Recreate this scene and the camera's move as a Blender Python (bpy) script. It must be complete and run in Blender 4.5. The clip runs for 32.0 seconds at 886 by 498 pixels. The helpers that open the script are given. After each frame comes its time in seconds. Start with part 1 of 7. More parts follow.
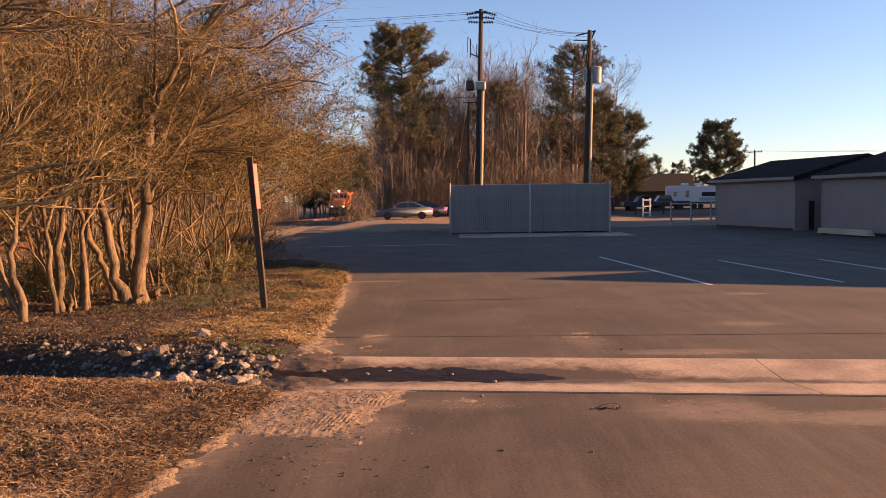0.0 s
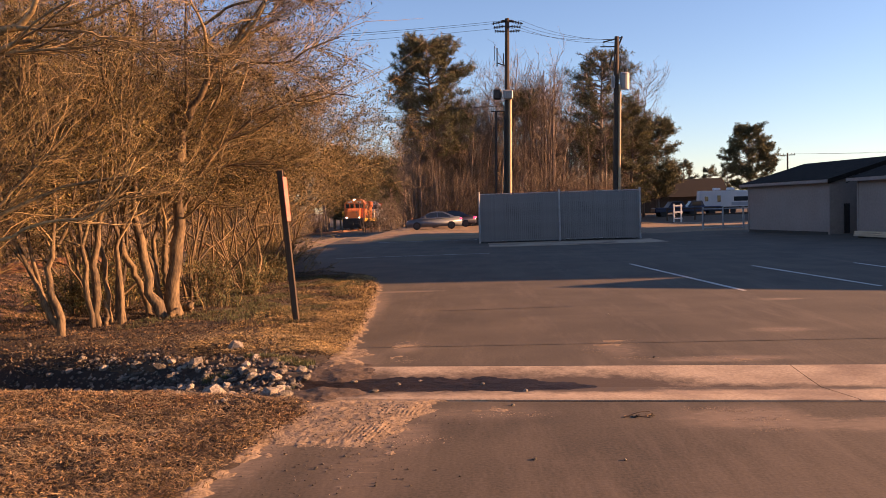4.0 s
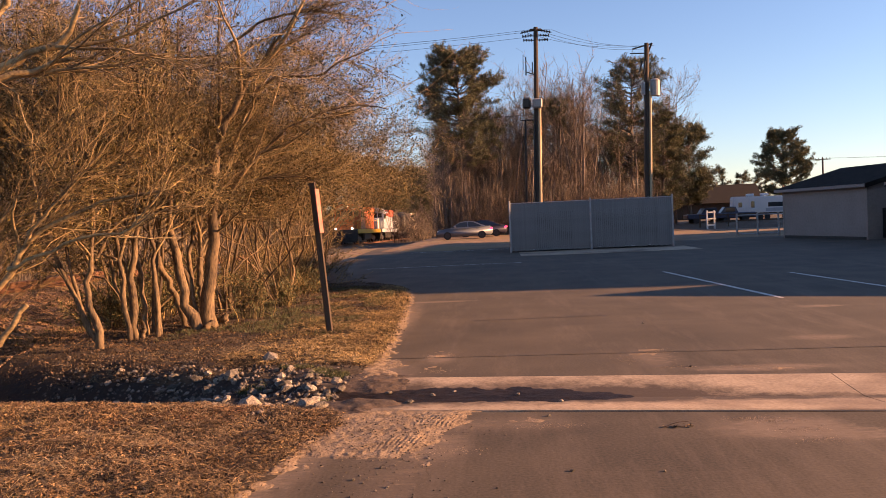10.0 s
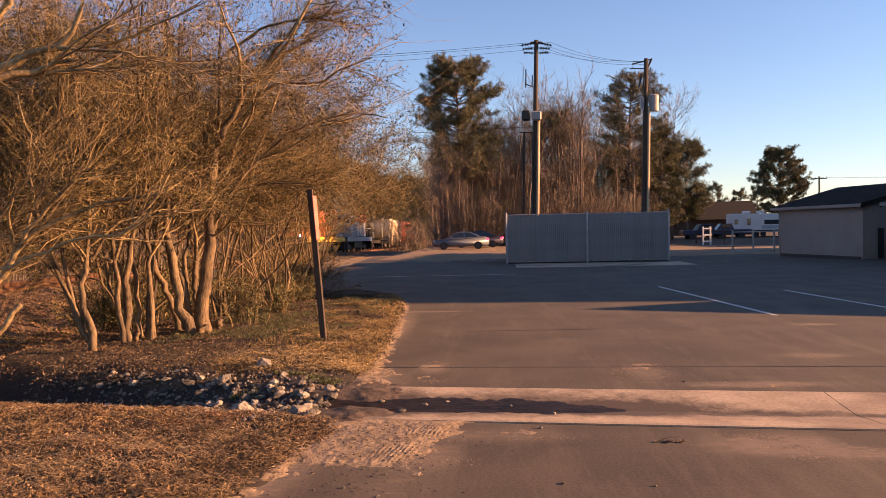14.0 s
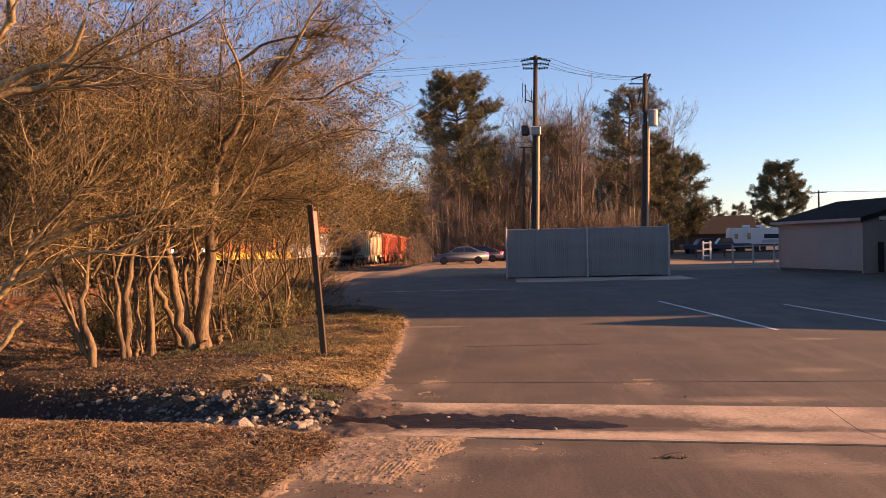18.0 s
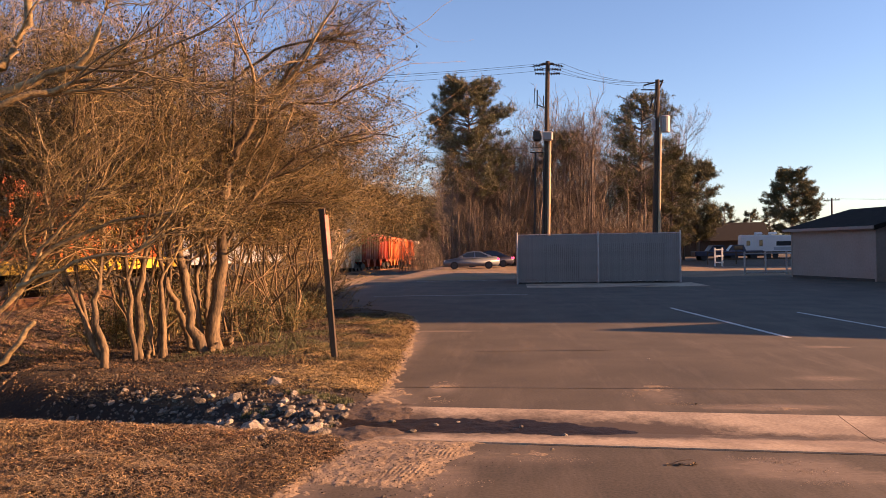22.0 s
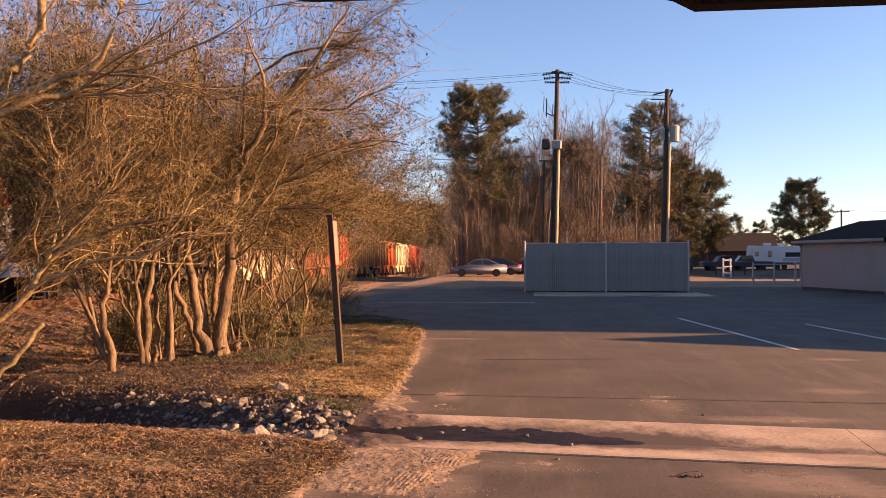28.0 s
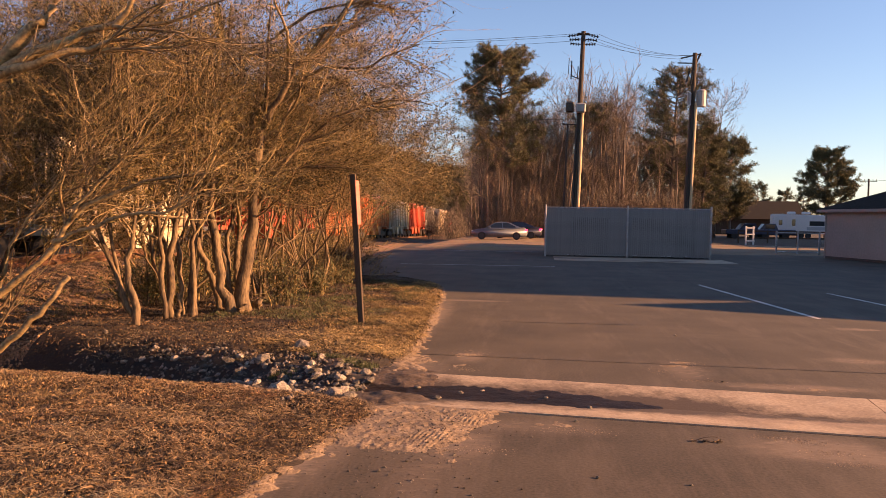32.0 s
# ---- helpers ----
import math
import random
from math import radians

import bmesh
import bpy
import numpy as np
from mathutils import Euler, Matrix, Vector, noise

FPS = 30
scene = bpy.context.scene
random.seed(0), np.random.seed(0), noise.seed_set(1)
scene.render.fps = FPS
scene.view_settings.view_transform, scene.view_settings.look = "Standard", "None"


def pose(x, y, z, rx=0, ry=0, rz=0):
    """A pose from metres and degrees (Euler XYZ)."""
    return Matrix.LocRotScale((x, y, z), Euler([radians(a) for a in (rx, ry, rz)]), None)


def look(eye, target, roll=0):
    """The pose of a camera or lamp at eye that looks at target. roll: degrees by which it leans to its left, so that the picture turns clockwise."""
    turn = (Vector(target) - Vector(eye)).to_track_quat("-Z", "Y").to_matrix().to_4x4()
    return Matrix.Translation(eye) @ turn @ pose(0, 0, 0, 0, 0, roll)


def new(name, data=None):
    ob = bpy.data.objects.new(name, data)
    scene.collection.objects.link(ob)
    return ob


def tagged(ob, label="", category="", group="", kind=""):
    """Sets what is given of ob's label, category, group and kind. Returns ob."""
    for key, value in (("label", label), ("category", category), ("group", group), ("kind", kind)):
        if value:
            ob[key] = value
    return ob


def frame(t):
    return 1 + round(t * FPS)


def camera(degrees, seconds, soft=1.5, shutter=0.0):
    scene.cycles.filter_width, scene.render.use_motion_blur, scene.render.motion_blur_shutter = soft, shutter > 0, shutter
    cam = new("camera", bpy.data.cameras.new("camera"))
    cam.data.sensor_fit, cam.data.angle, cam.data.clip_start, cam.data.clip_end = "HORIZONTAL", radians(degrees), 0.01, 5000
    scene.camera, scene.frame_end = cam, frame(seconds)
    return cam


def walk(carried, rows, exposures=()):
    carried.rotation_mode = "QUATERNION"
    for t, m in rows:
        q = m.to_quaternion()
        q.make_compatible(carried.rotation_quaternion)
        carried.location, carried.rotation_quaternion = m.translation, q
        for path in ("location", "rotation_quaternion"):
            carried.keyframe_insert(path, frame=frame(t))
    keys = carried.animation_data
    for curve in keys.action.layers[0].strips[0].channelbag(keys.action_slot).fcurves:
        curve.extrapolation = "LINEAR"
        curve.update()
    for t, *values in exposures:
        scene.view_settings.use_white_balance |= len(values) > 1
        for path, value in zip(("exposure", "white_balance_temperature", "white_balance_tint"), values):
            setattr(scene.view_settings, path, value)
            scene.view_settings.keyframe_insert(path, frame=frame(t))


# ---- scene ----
cam = camera(57.0, 32.0, soft=0.55)
PATH = [
    (0.0, pose(-0.000, -0.000, 1.650, 86.50, 0.80, -0.00)),
    (0.5, pose(-0.002, -0.004, 1.653, 86.63, 0.77, 0.15)),
    (1.0, pose(0.003, -0.010, 1.652, 87.02, 0.83, 0.41)),
    (1.5, pose(0.000, -0.019, 1.657, 87.54, 0.62, 1.07)),
    (2.0, pose(0.002, -0.026, 1.652, 87.45, 0.50, 1.32)),
    (2.5, pose(0.002, -0.019, 1.653, 87.13, 0.61, 1.47)),
    (3.0, pose(0.010, -0.007, 1.645, 87.43, 0.85, 1.84)),
    (3.5, pose(0.013, -0.023, 1.651, 87.35, 1.39, 2.05)),
    (4.0, pose(0.011, -0.022, 1.653, 87.21, 1.80, 2.05)),
    (4.5, pose(0.019, -0.017, 1.658, 87.94, 2.16, 2.07)),
    (6.5, pose(-0.001, -0.025, 1.660, 87.21, 2.44, 2.22)),
    (7.0, pose(-0.001, -0.024, 1.659, 87.96, 2.47, 2.48)),
    (7.5, pose(-0.003, -0.033, 1.662, 88.24, 2.54, 2.83)),
    (8.0, pose(-0.006, -0.018, 1.655, 88.21, 2.34, 3.35)),
    (8.5, pose(-0.013, -0.024, 1.657, 88.07, 2.19, 3.89)),
    (9.0, pose(-0.019, -0.015, 1.656, 87.66, 2.21, 4.14)),
    (9.5, pose(-0.016, -0.017, 1.653, 87.64, 2.36, 4.13)),
    (10.0, pose(-0.014, -0.017, 1.659, 87.97, 2.53, 4.16)),
    (10.5, pose(-0.013, -0.026, 1.665, 88.19, 2.29, 4.27)),
    (11.0, pose(-0.011, -0.017, 1.658, 88.27, 1.90, 4.25)),
    (11.5, pose(-0.016, -0.024, 1.663, 88.47, 1.55, 4.20)),
    (12.0, pose(-0.017, -0.022, 1.662, 88.46, 1.46, 4.14)),
    (12.5, pose(-0.014, -0.027, 1.663, 88.58, 1.40, 4.05)),
    (13.0, pose(-0.019, -0.029, 1.662, 88.87, 1.35, 4.12)),
    (13.5, pose(-0.015, -0.030, 1.661, 88.73, 1.35, 4.09)),
    (14.0, pose(-0.015, -0.024, 1.657, 88.66, 1.17, 3.92)),
    (14.5, pose(-0.017, -0.029, 1.659, 88.84, 1.04, 3.91)),
    (16.5, pose(-0.016, -0.027, 1.659, 89.06, 1.19, 4.02)),
    (17.0, pose(-0.019, -0.017, 1.657, 89.10, 1.22, 4.07)),
    (17.5, pose(-0.020, -0.026, 1.665, 89.34, 1.26, 3.98)),
    (18.0, pose(-0.019, -0.025, 1.662, 89.70, 1.29, 3.92)),
    (18.5, pose(-0.020, -0.032, 1.665, 89.85, 1.37, 4.09)),
    (19.0, pose(-0.019, -0.030, 1.664, 89.91, 1.40, 4.33)),
    (19.5, pose(-0.018, -0.029, 1.663, 89.86, 1.37, 4.42)),
    (20.0, pose(-0.018, -0.036, 1.661, 89.81, 1.29, 4.33)),
    (20.5, pose(-0.018, -0.032, 1.660, 89.55, 1.28, 4.45)),
    (21.0, pose(-0.025, -0.035, 1.659, 89.47, 1.05, 4.65)),
    (21.5, pose(-0.023, -0.034, 1.660, 89.82, 0.84, 4.74)),
    (22.0, pose(-0.025, -0.040, 1.662, 90.04, 0.83, 4.66)),
    (22.5, pose(-0.028, -0.038, 1.659, 90.00, 0.86, 4.72)),
    (23.0, pose(-0.032, -0.037, 1.660, 89.85, 0.93, 4.69)),
    (23.5, pose(-0.020, -0.032, 1.664, 90.37, 1.02, 4.66)),
    (24.0, pose(-0.018, -0.045, 1.670, 90.81, 0.90, 4.97)),
    (24.5, pose(-0.023, -0.050, 1.673, 90.39, 0.63, 5.24)),
    (25.0, pose(-0.023, -0.042, 1.670, 90.51, 0.08, 5.40)),
    (25.5, pose(-0.026, -0.057, 1.674, 90.79, -0.23, 5.52)),
    (27.5, pose(-0.022, -0.041, 1.669, 91.24, 0.15, 5.33)),
    (28.0, pose(-0.025, -0.042, 1.667, 90.54, 0.14, 5.19)),
    (28.5, pose(-0.029, -0.030, 1.659, 89.10, -0.06, 5.40)),
    (29.0, pose(-0.029, -0.017, 1.651, 88.18, -0.11, 5.75)),
    (29.5, pose(-0.032, -0.011, 1.647, 87.55, -0.19, 5.80)),
    (30.0, pose(-0.038, -0.016, 1.649, 87.10, -0.35, 5.94)),
    (30.5, pose(-0.041, -0.030, 1.648, 87.17, -0.58, 6.13)),
    (31.0, pose(-0.042, -0.030, 1.652, 87.45, -0.76, 6.39)),
    (31.5, pose(-0.049, -0.033, 1.654, 87.75, -0.92, 6.41)),
    (32.0, pose(-0.052, -0.035, 1.655, 87.88, -0.96, 6.60)),
]

walk(cam, PATH, exposures=((0, 1.62, 6860, 28), (14, 1.66, 6840, 28), (20, 1.67, 6760, 28), (25.5, 1.79, 6860, 28), (28, 1.82, 6860, 28), (29.5, 1.71, 7100, 28), (32, 1.69, 7160, 28)))

# ---- light ----
SUN_AZ = (0.9995, 0.03)          # horizontal way to the sun
SUN_EL = 15.0
world = bpy.data.worlds.new("world")
scene.world = world
world.use_nodes = True
wn = world.node_tree
sky = wn.nodes.new("ShaderNodeTexSky")
sky.sky_type = 'NISHITA'
sky.sun_disc = False
sky.sun_elevation = radians(SUN_EL)
sky.sun_rotation = math.atan2(SUN_AZ[0], SUN_AZ[1])
sky.air_density = 1.0
sky.dust_density = 0.05
sky.ozone_density = 3.4
wn.links.new(sky.outputs[0], wn.nodes["Background"].inputs[0])
wn.nodes["Background"].inputs[1].default_value = 0.066
sun = new("sun", bpy.data.lights.new("sun", "SUN"))
sun.data.energy = 5.0
sun.data.angle = radians(0.5)
sun.data.color = (1.0, 0.58, 0.265)
ce = math.cos(radians(SUN_EL))
sun.matrix_world = look((60, -20, 20), (60 - SUN_AZ[0] * ce, -20 - SUN_AZ[1] * ce, 20 - math.sin(radians(SUN_EL))))


# ---- materials ----
def material(name, c1, c2, scale=3.0, rough=0.8, bump=0.3, metal=0.0, fine=12.0, c3=None, island=0.0, obj=False, stretch=(1, 1, 1), emit=0.0, spec=0.5):
    """Two colours mixed by a broad and a fine noise, with relief; c3: stains; island: change from piece to piece."""
    m = bpy.data.materials.new(name)
    m.use_nodes = True
    n, l = m.node_tree.nodes, m.node_tree.links
    b = n["Principled BSDF"]
    co = n.new("ShaderNodeTexCoord")
    mp = n.new("ShaderNodeMapping")
    mp.inputs["Scale"].default_value = stretch
    l.new(co.outputs["Object"], mp.inputs[0])
    big, small = n.new("ShaderNodeTexNoise"), n.new("ShaderNodeTexNoise")
    for tex, s, d in ((big, scale, 5), (small, scale * fine, 4)):
        l.new(mp.outputs[0], tex.inputs["Vector"])
        tex.inputs["Scale"].default_value = s
        tex.inputs["Detail"].default_value = d
    add = n.new("ShaderNodeMath")
    add.operation = 'MULTIPLY_ADD'
    l.new(small.outputs[0], add.inputs[0])
    add.inputs[1].default_value = 0.5
    half = n.new("ShaderNodeMath")
    half.operation = 'MULTIPLY'
    half.inputs[1].default_value = 0.5
    l.new(big.outputs[0], half.inputs[0])
    l.new(half.outputs[0], add.inputs[2])
    ramp = n.new("ShaderNodeValToRGB")
    ramp.color_ramp.elements[0].position = 0.36
    ramp.color_ramp.elements[1].position = 0.64
    ramp.color_ramp.elements[0].color = (*c1, 1)
    ramp.color_ramp.elements[1].color = (*c2, 1)
    l.new(add.outputs[0], ramp.inputs[0])
    out = ramp.outputs[0]
    if c3:
        st = n.new("ShaderNodeTexNoise")
        l.new(mp.outputs[0], st.inputs["Vector"])
        st.inputs["Scale"].default_value = scale * 0.37
        st.inputs["Detail"].default_value = 6
        sr = n.new("ShaderNodeValToRGB")
        sr.color_ramp.elements[0].position = 0.52
        sr.color_ramp.elements[1].position = 0.66
        l.new(st.outputs[0], sr.inputs[0])
        mx = n.new("ShaderNodeMix")
        mx.data_type = 'RGBA'
        l.new(sr.outputs[0], mx.inputs["Factor"])
        l.new(out, mx.inputs[6])
        mx.inputs[7].default_value = (*c3, 1)
        out = mx.outputs[2]
    if island:
        src = n.new("ShaderNodeObjectInfo").outputs["Random"] if obj else n.new("ShaderNodeNewGeometry").outputs["Random Per Island"]
        mr = n.new("ShaderNodeMapRange")
        mr.inputs[3].default_value = 1 - island
        mr.inputs[4].default_value = 1 + island
        l.new(src, mr.inputs[0])
        hs = n.new("ShaderNodeHueSaturation")
        l.new(mr.outputs[0], hs.inputs["Value"])
        l.new(out, hs.inputs["Color"])
        out = hs.outputs[0]
    l.new(out, b.inputs["Base Color"])
    b.inputs["Roughness"].default_value = rough
    b.inputs["Metallic"].default_value = metal
    b.inputs["Specular IOR Level"].default_value = spec
    if bump:
        bp = n.new("ShaderNodeBump")
        bp.inputs["Strength"].default_value = bump
        bp.inputs["Distance"].default_value = 0.02
        l.new(add.outputs[0], bp.inputs["Height"])
        l.new(bp.outputs[0], b.inputs["Normal"])
    if emit:
        l.new(out, b.inputs["Emission Color"])
        b.inputs["Emission Strength"].default_value = emit
    return m


def clear_glass(name, tint=(0.02, 0.025, 0.03)):
    m = bpy.data.materials.new(name)
    m.use_nodes = True
    b = m.node_tree.nodes["Principled BSDF"]
    b.inputs["Base Color"].default_value = (*tint, 1)
    b.inputs["Roughness"].default_value = 0.04
    b.inputs["Specular IOR Level"].default_value = 0.8
    return m


M = {}
M["asphalt"] = material("asphalt", (0.038, 0.0285, 0.0190), (0.100, 0.0740, 0.0485), 0.7, 0.9, 0.14, fine=60)


def dusty(m):
    """Blown sand on the asphalt: streaks everywhere, more of it near the gutter."""
    n, l = m.node_tree.nodes, m.node_tree.links
    b = n["Principled BSDF"]
    old = b.inputs["Base Color"].links[0].from_socket
    co = n.new("ShaderNodeTexCoord")
    sep = n.new("ShaderNodeSeparateXYZ")
    l.new(co.outputs["Object"], sep.inputs[0])
    slant = n.new("ShaderNodeMath")
    slant.operation = 'MULTIPLY_ADD'
    l.new(sep.outputs[0], slant.inputs[0])
    slant.inputs[1].default_value = 0.105
    l.new(sep.outputs[1], slant.inputs[2])
    off = n.new("ShaderNodeMath")
    off.operation = 'SUBTRACT'
    l.new(slant.outputs[0], off.inputs[0])
    off.inputs[1].default_value = 7.7
    ab = n.new("ShaderNodeMath")
    ab.operation = 'ABSOLUTE'
    l.new(off.outputs[0], ab.inputs[0])
    near = n.new("ShaderNodeMapRange")
    near.inputs[1].default_value = 0.8
    near.inputs[2].default_value = 3.2
    near.inputs[3].default_value = 0.035
    near.inputs[4].default_value = 0.0
    l.new(ab.outputs[0], near.inputs[0])
    blob = near.outputs[0]
    for bx, by, rx, ry, amt in ((-0.95, 6.1, 0.7, 0.5, 0.12), (-0.75, 5.0, 0.35, 0.8, 0.13), (2.3, 4.9, 2.2, 1.0, 0.06), (4.4, 5.75, 1.9, 0.5, 0.16), (3.2, 5.95, 1.1, 0.25, 0.22), (0.7, 4.4, 1.4, 0.5, 0.06), (-0.55, 5.8, 0.3, 0.5, 0.16), (-0.1, 6.5, 1.0, 0.25, 0.14), (2.05, 6.2, 0.6, 0.4, 0.30), (-1.55, 9.0, 0.6, 0.8, 0.22), (-0.82, 9.7, 0.22, 0.5, 0.22), (1.65, 9.3, 0.4, 0.6, 0.17), (2.6, 8.55, 0.9, 0.2, 0.26), (3.9, 10.4, 0.6, 0.25, 0.24), (-1.3, 16.5, 0.8, 0.22, 0.24), (5.1, 13.6, 0.5, 0.25, 0.24), (-1.85, 13.5, 0.45, 3.5, 0.28), (-1.75, 5.4, 0.45, 1.2, 0.28)):
        v = n.new("ShaderNodeVectorMath")
        v.operation = 'SUBTRACT'
        l.new(co.outputs["Object"], v.inputs[0])
        v.inputs[1].default_value = (bx, by, 0)
        w = n.new("ShaderNodeVectorMath")
        w.operation = 'DIVIDE'
        l.new(v.outputs[0], w.inputs[0])
        w.inputs[1].default_value = (rx, ry, 1)
        ln = n.new("ShaderNodeVectorMath")
        ln.operation = 'LENGTH'
        l.new(w.outputs[0], ln.inputs[0])
        r = n.new("ShaderNodeMapRange")
        r.interpolation_type = 'SMOOTHSTEP'
        r.inputs[1].default_value, r.inputs[2].default_value = 0.2, 1.3
        r.inputs[3].default_value, r.inputs[4].default_value = amt, 0.0
        l.new(ln.outputs["Value"], r.inputs[0])
        sm = n.new("ShaderNodeMath")
        sm.operation = 'ADD'
        l.new(blob, sm.inputs[0])
        l.new(r.outputs[0], sm.inputs[1])
        blob = sm.outputs[0]
    out = old
    for sc, st, lo, hi, amount, col in ((3.2, (0.55, 1.6, 1), 0.68, 0.84, 0.55, (0.25, 0.172, 0.108)), (13.0, (0.6, 1.3, 1), 0.69, 0.84, 0.7, (0.32, 0.235, 0.16)), (0.9, (0.22, 2.0, 1), 0.60, 0.78, 0.26, (0.17, 0.12, 0.085)), (1.0, (1.5, 0.2, 1), 0.51, 0.74, 0.6, (0.165, 0.12, 0.085)), (0.45, (0.4, 1.4, 1), 0.56, 0.72, 0.55, (0.035, 0.028, 0.024))):
        mp = n.new("ShaderNodeMapping")
        mp.inputs["Scale"].default_value = st
        l.new(co.outputs["Object"], mp.inputs[0])
        tx = n.new("ShaderNodeTexNoise")
        tx.inputs["Scale"].default_value = sc
        tx.inputs["Detail"].default_value = 9
        tx.inputs["Roughness"].default_value = 0.76
        l.new(mp.outputs[0], tx.inputs["Vector"])
        ad = n.new("ShaderNodeMath")
        ad.operation = 'ADD'
        l.new(tx.outputs[0], ad.inputs[0])
        if col[0] > 0.1:
            l.new(blob, ad.inputs[1])
        else:
            ad.inputs[1].default_value = 0.0
        mr = n.new("ShaderNodeMapRange")
        mr.inputs[1].default_value, mr.inputs[2].default_value = lo, hi
        mr.inputs[3].default_value, mr.inputs[4].default_value = 0.0, amount
        l.new(ad.outputs[0], mr.inputs[0])
        mx = n.new("ShaderNodeMix")
        mx.data_type = 'RGBA'
        l.new(mr.outputs[0], mx.inputs["Factor"])
        l.new(out, mx.inputs[6])
        mx.inputs[7].default_value = (*col, 1)
        out = mx.outputs[2]
    l.new(out, b.inputs["Base Color"])


dusty(M["asphalt"])
M["concrete"] = material("concrete", (0.29, 0.212, 0.142), (0.50, 0.375, 0.252), 1.6, 0.85, 0.3, fine=20, c3=(0.16, 0.105, 0.072))


def stain(m, blobs, col, amount):
    """Dirt soaked in round some places, ragged by noise; blobs: x, y, half lengths."""
    n, l = m.node_tree.nodes, m.node_tree.links
    b = n["Principled BSDF"]
    old = b.inputs["Base Color"].links[0].from_socket
    co = n.new("ShaderNodeTexCoord")
    tx = n.new("ShaderNodeTexNoise")
    tx.inputs["Scale"].default_value = 5.0
    tx.inputs["Detail"].default_value = 10
    tx.inputs["Roughness"].default_value = 0.72
    l.new(co.outputs["Object"], tx.inputs["Vector"])
    total = tx.outputs[0]
    for bx, by, rx, ry in blobs:
        v = n.new("ShaderNodeVectorMath")
        v.operation = 'SUBTRACT'
        l.new(co.outputs["Object"], v.inputs[0])
        v.inputs[1].default_value = (bx, by, 0)
        w = n.new("ShaderNodeVectorMath")
        w.operation = 'DIVIDE'
        l.new(v.outputs[0], w.inputs[0])
        w.inputs[1].default_value = (rx, ry, 1)
        ln = n.new("ShaderNodeVectorMath")
        ln.operation = 'LENGTH'
        l.new(w.outputs[0], ln.inputs[0])
        r = n.new("ShaderNodeMapRange")
        r.interpolation_type = 'SMOOTHSTEP'
        r.inputs[1].default_value, r.inputs[2].default_value = 0.1, 1.4
        r.inputs[3].default_value, r.inputs[4].default_value = 0.5, 0.0
        l.new(ln.outputs["Value"], r.inputs[0])
        sm = n.new("ShaderNodeMath")
        sm.operation = 'ADD'
        l.new(total, sm.inputs[0])
        l.new(r.outputs[0], sm.inputs[1])
        total = sm.outputs[0]
    mr = n.new("ShaderNodeMapRange")
    mr.inputs[1].default_value, mr.inputs[2].default_value = 0.58, 0.98
    mr.inputs[3].default_value, mr.inputs[4].default_value = 0.0, amount
    l.new(total, mr.inputs[0])
    mx = n.new("ShaderNodeMix")
    mx.data_type = 'RGBA'
    l.new(mr.outputs[0], mx.inputs["Factor"])
    l.new(old, mx.inputs[6])
    mx.inputs[7].default_value = (*col, 1)
    l.new(mx.outputs[2], b.inputs["Base Color"])


stain(M["concrete"], ((-0.2, 7.72, 2.2, 0.62), (1.3, 7.55, 0.9, 0.36), (2.5, 7.38, 0.7, 0.18), (3.4, 7.28, 0.5, 0.14), (4.3, 7.2, 0.6, 0.15), (-1.4, 7.8, 0.7, 0.9)), (0.045, 0.028, 0.019), 0.92)
M["sand"] = material("sand", (0.14, 0.092, 0.054), (0.35, 0.245, 0.150), 5.0, 0.95, 0.8, fine=12)
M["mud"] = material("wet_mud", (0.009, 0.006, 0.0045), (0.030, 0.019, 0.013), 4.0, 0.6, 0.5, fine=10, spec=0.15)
M["ground"] = material("leaf_litter_ground", (0.018, 0.0115, 0.007), (0.085, 0.054, 0.029), 1.6, 0.95, 0.9, fine=14, c3=(0.060, 0.040, 0.018))
M["dirt"] = material("dirt", (0.15, 0.093, 0.052), (0.27, 0.170, 0.095), 0.4, 0.95, 0.4, fine=20, c3=(0.20, 0.14, 0.06))
M["ballast"] = material("ballast", (0.13, 0.080, 0.043), (0.33, 0.21, 0.12), 8.0, 0.95, 1.0, fine=4)
M["rust"] = material("rusty_steel", (0.10, 0.045, 0.024), (0.22, 0.105, 0.052), 3.0, 0.7, 0.3, metal=0.2)
M["tie"] = material("tie_wood", (0.06, 0.04, 0.028), (0.13, 0.085, 0.055), 3.0, 0.9, 0.5)
M["bark"] = material("smooth_bark", (0.030, 0.0175, 0.0095), (0.235, 0.155, 0.077), 6.0, 0.8, 0.8, fine=6, c3=(0.045, 0.027, 0.015), stretch=(1, 1, 0.3))
# thin branches; on the nearest heavy limbs its paleness stands for sunlight
M["branch"] = material("young_and_sunlit_bark", (0.066, 0.044, 0.021), (0.38, 0.262, 0.120), 2.0, 0.75, 0.2, island=0.4)
M["twig"] = material("twig", (0.040, 0.028, 0.011), (0.30, 0.212, 0.085), 2.0, 0.8, 0.0, island=0.8)
M["leaf"] = material("dry_leaf", (0.013, 0.011, 0.003), (0.150, 0.108, 0.025), 1.2, 0.75, 0.0, island=0.9, c3=(0.036, 0.034, 0.008))
M["litter"] = material("fallen_leaf", (0.016, 0.0085, 0.004), (0.265, 0.162, 0.072), 1.5, 0.8, 0.0, island=0.9, c3=(0.095, 0.045, 0.019))
M["damp"] = material("damp_dirt", (0.035, 0.023, 0.015), (0.125, 0.082, 0.052), 4.0, 0.8, 0.7, fine=10)
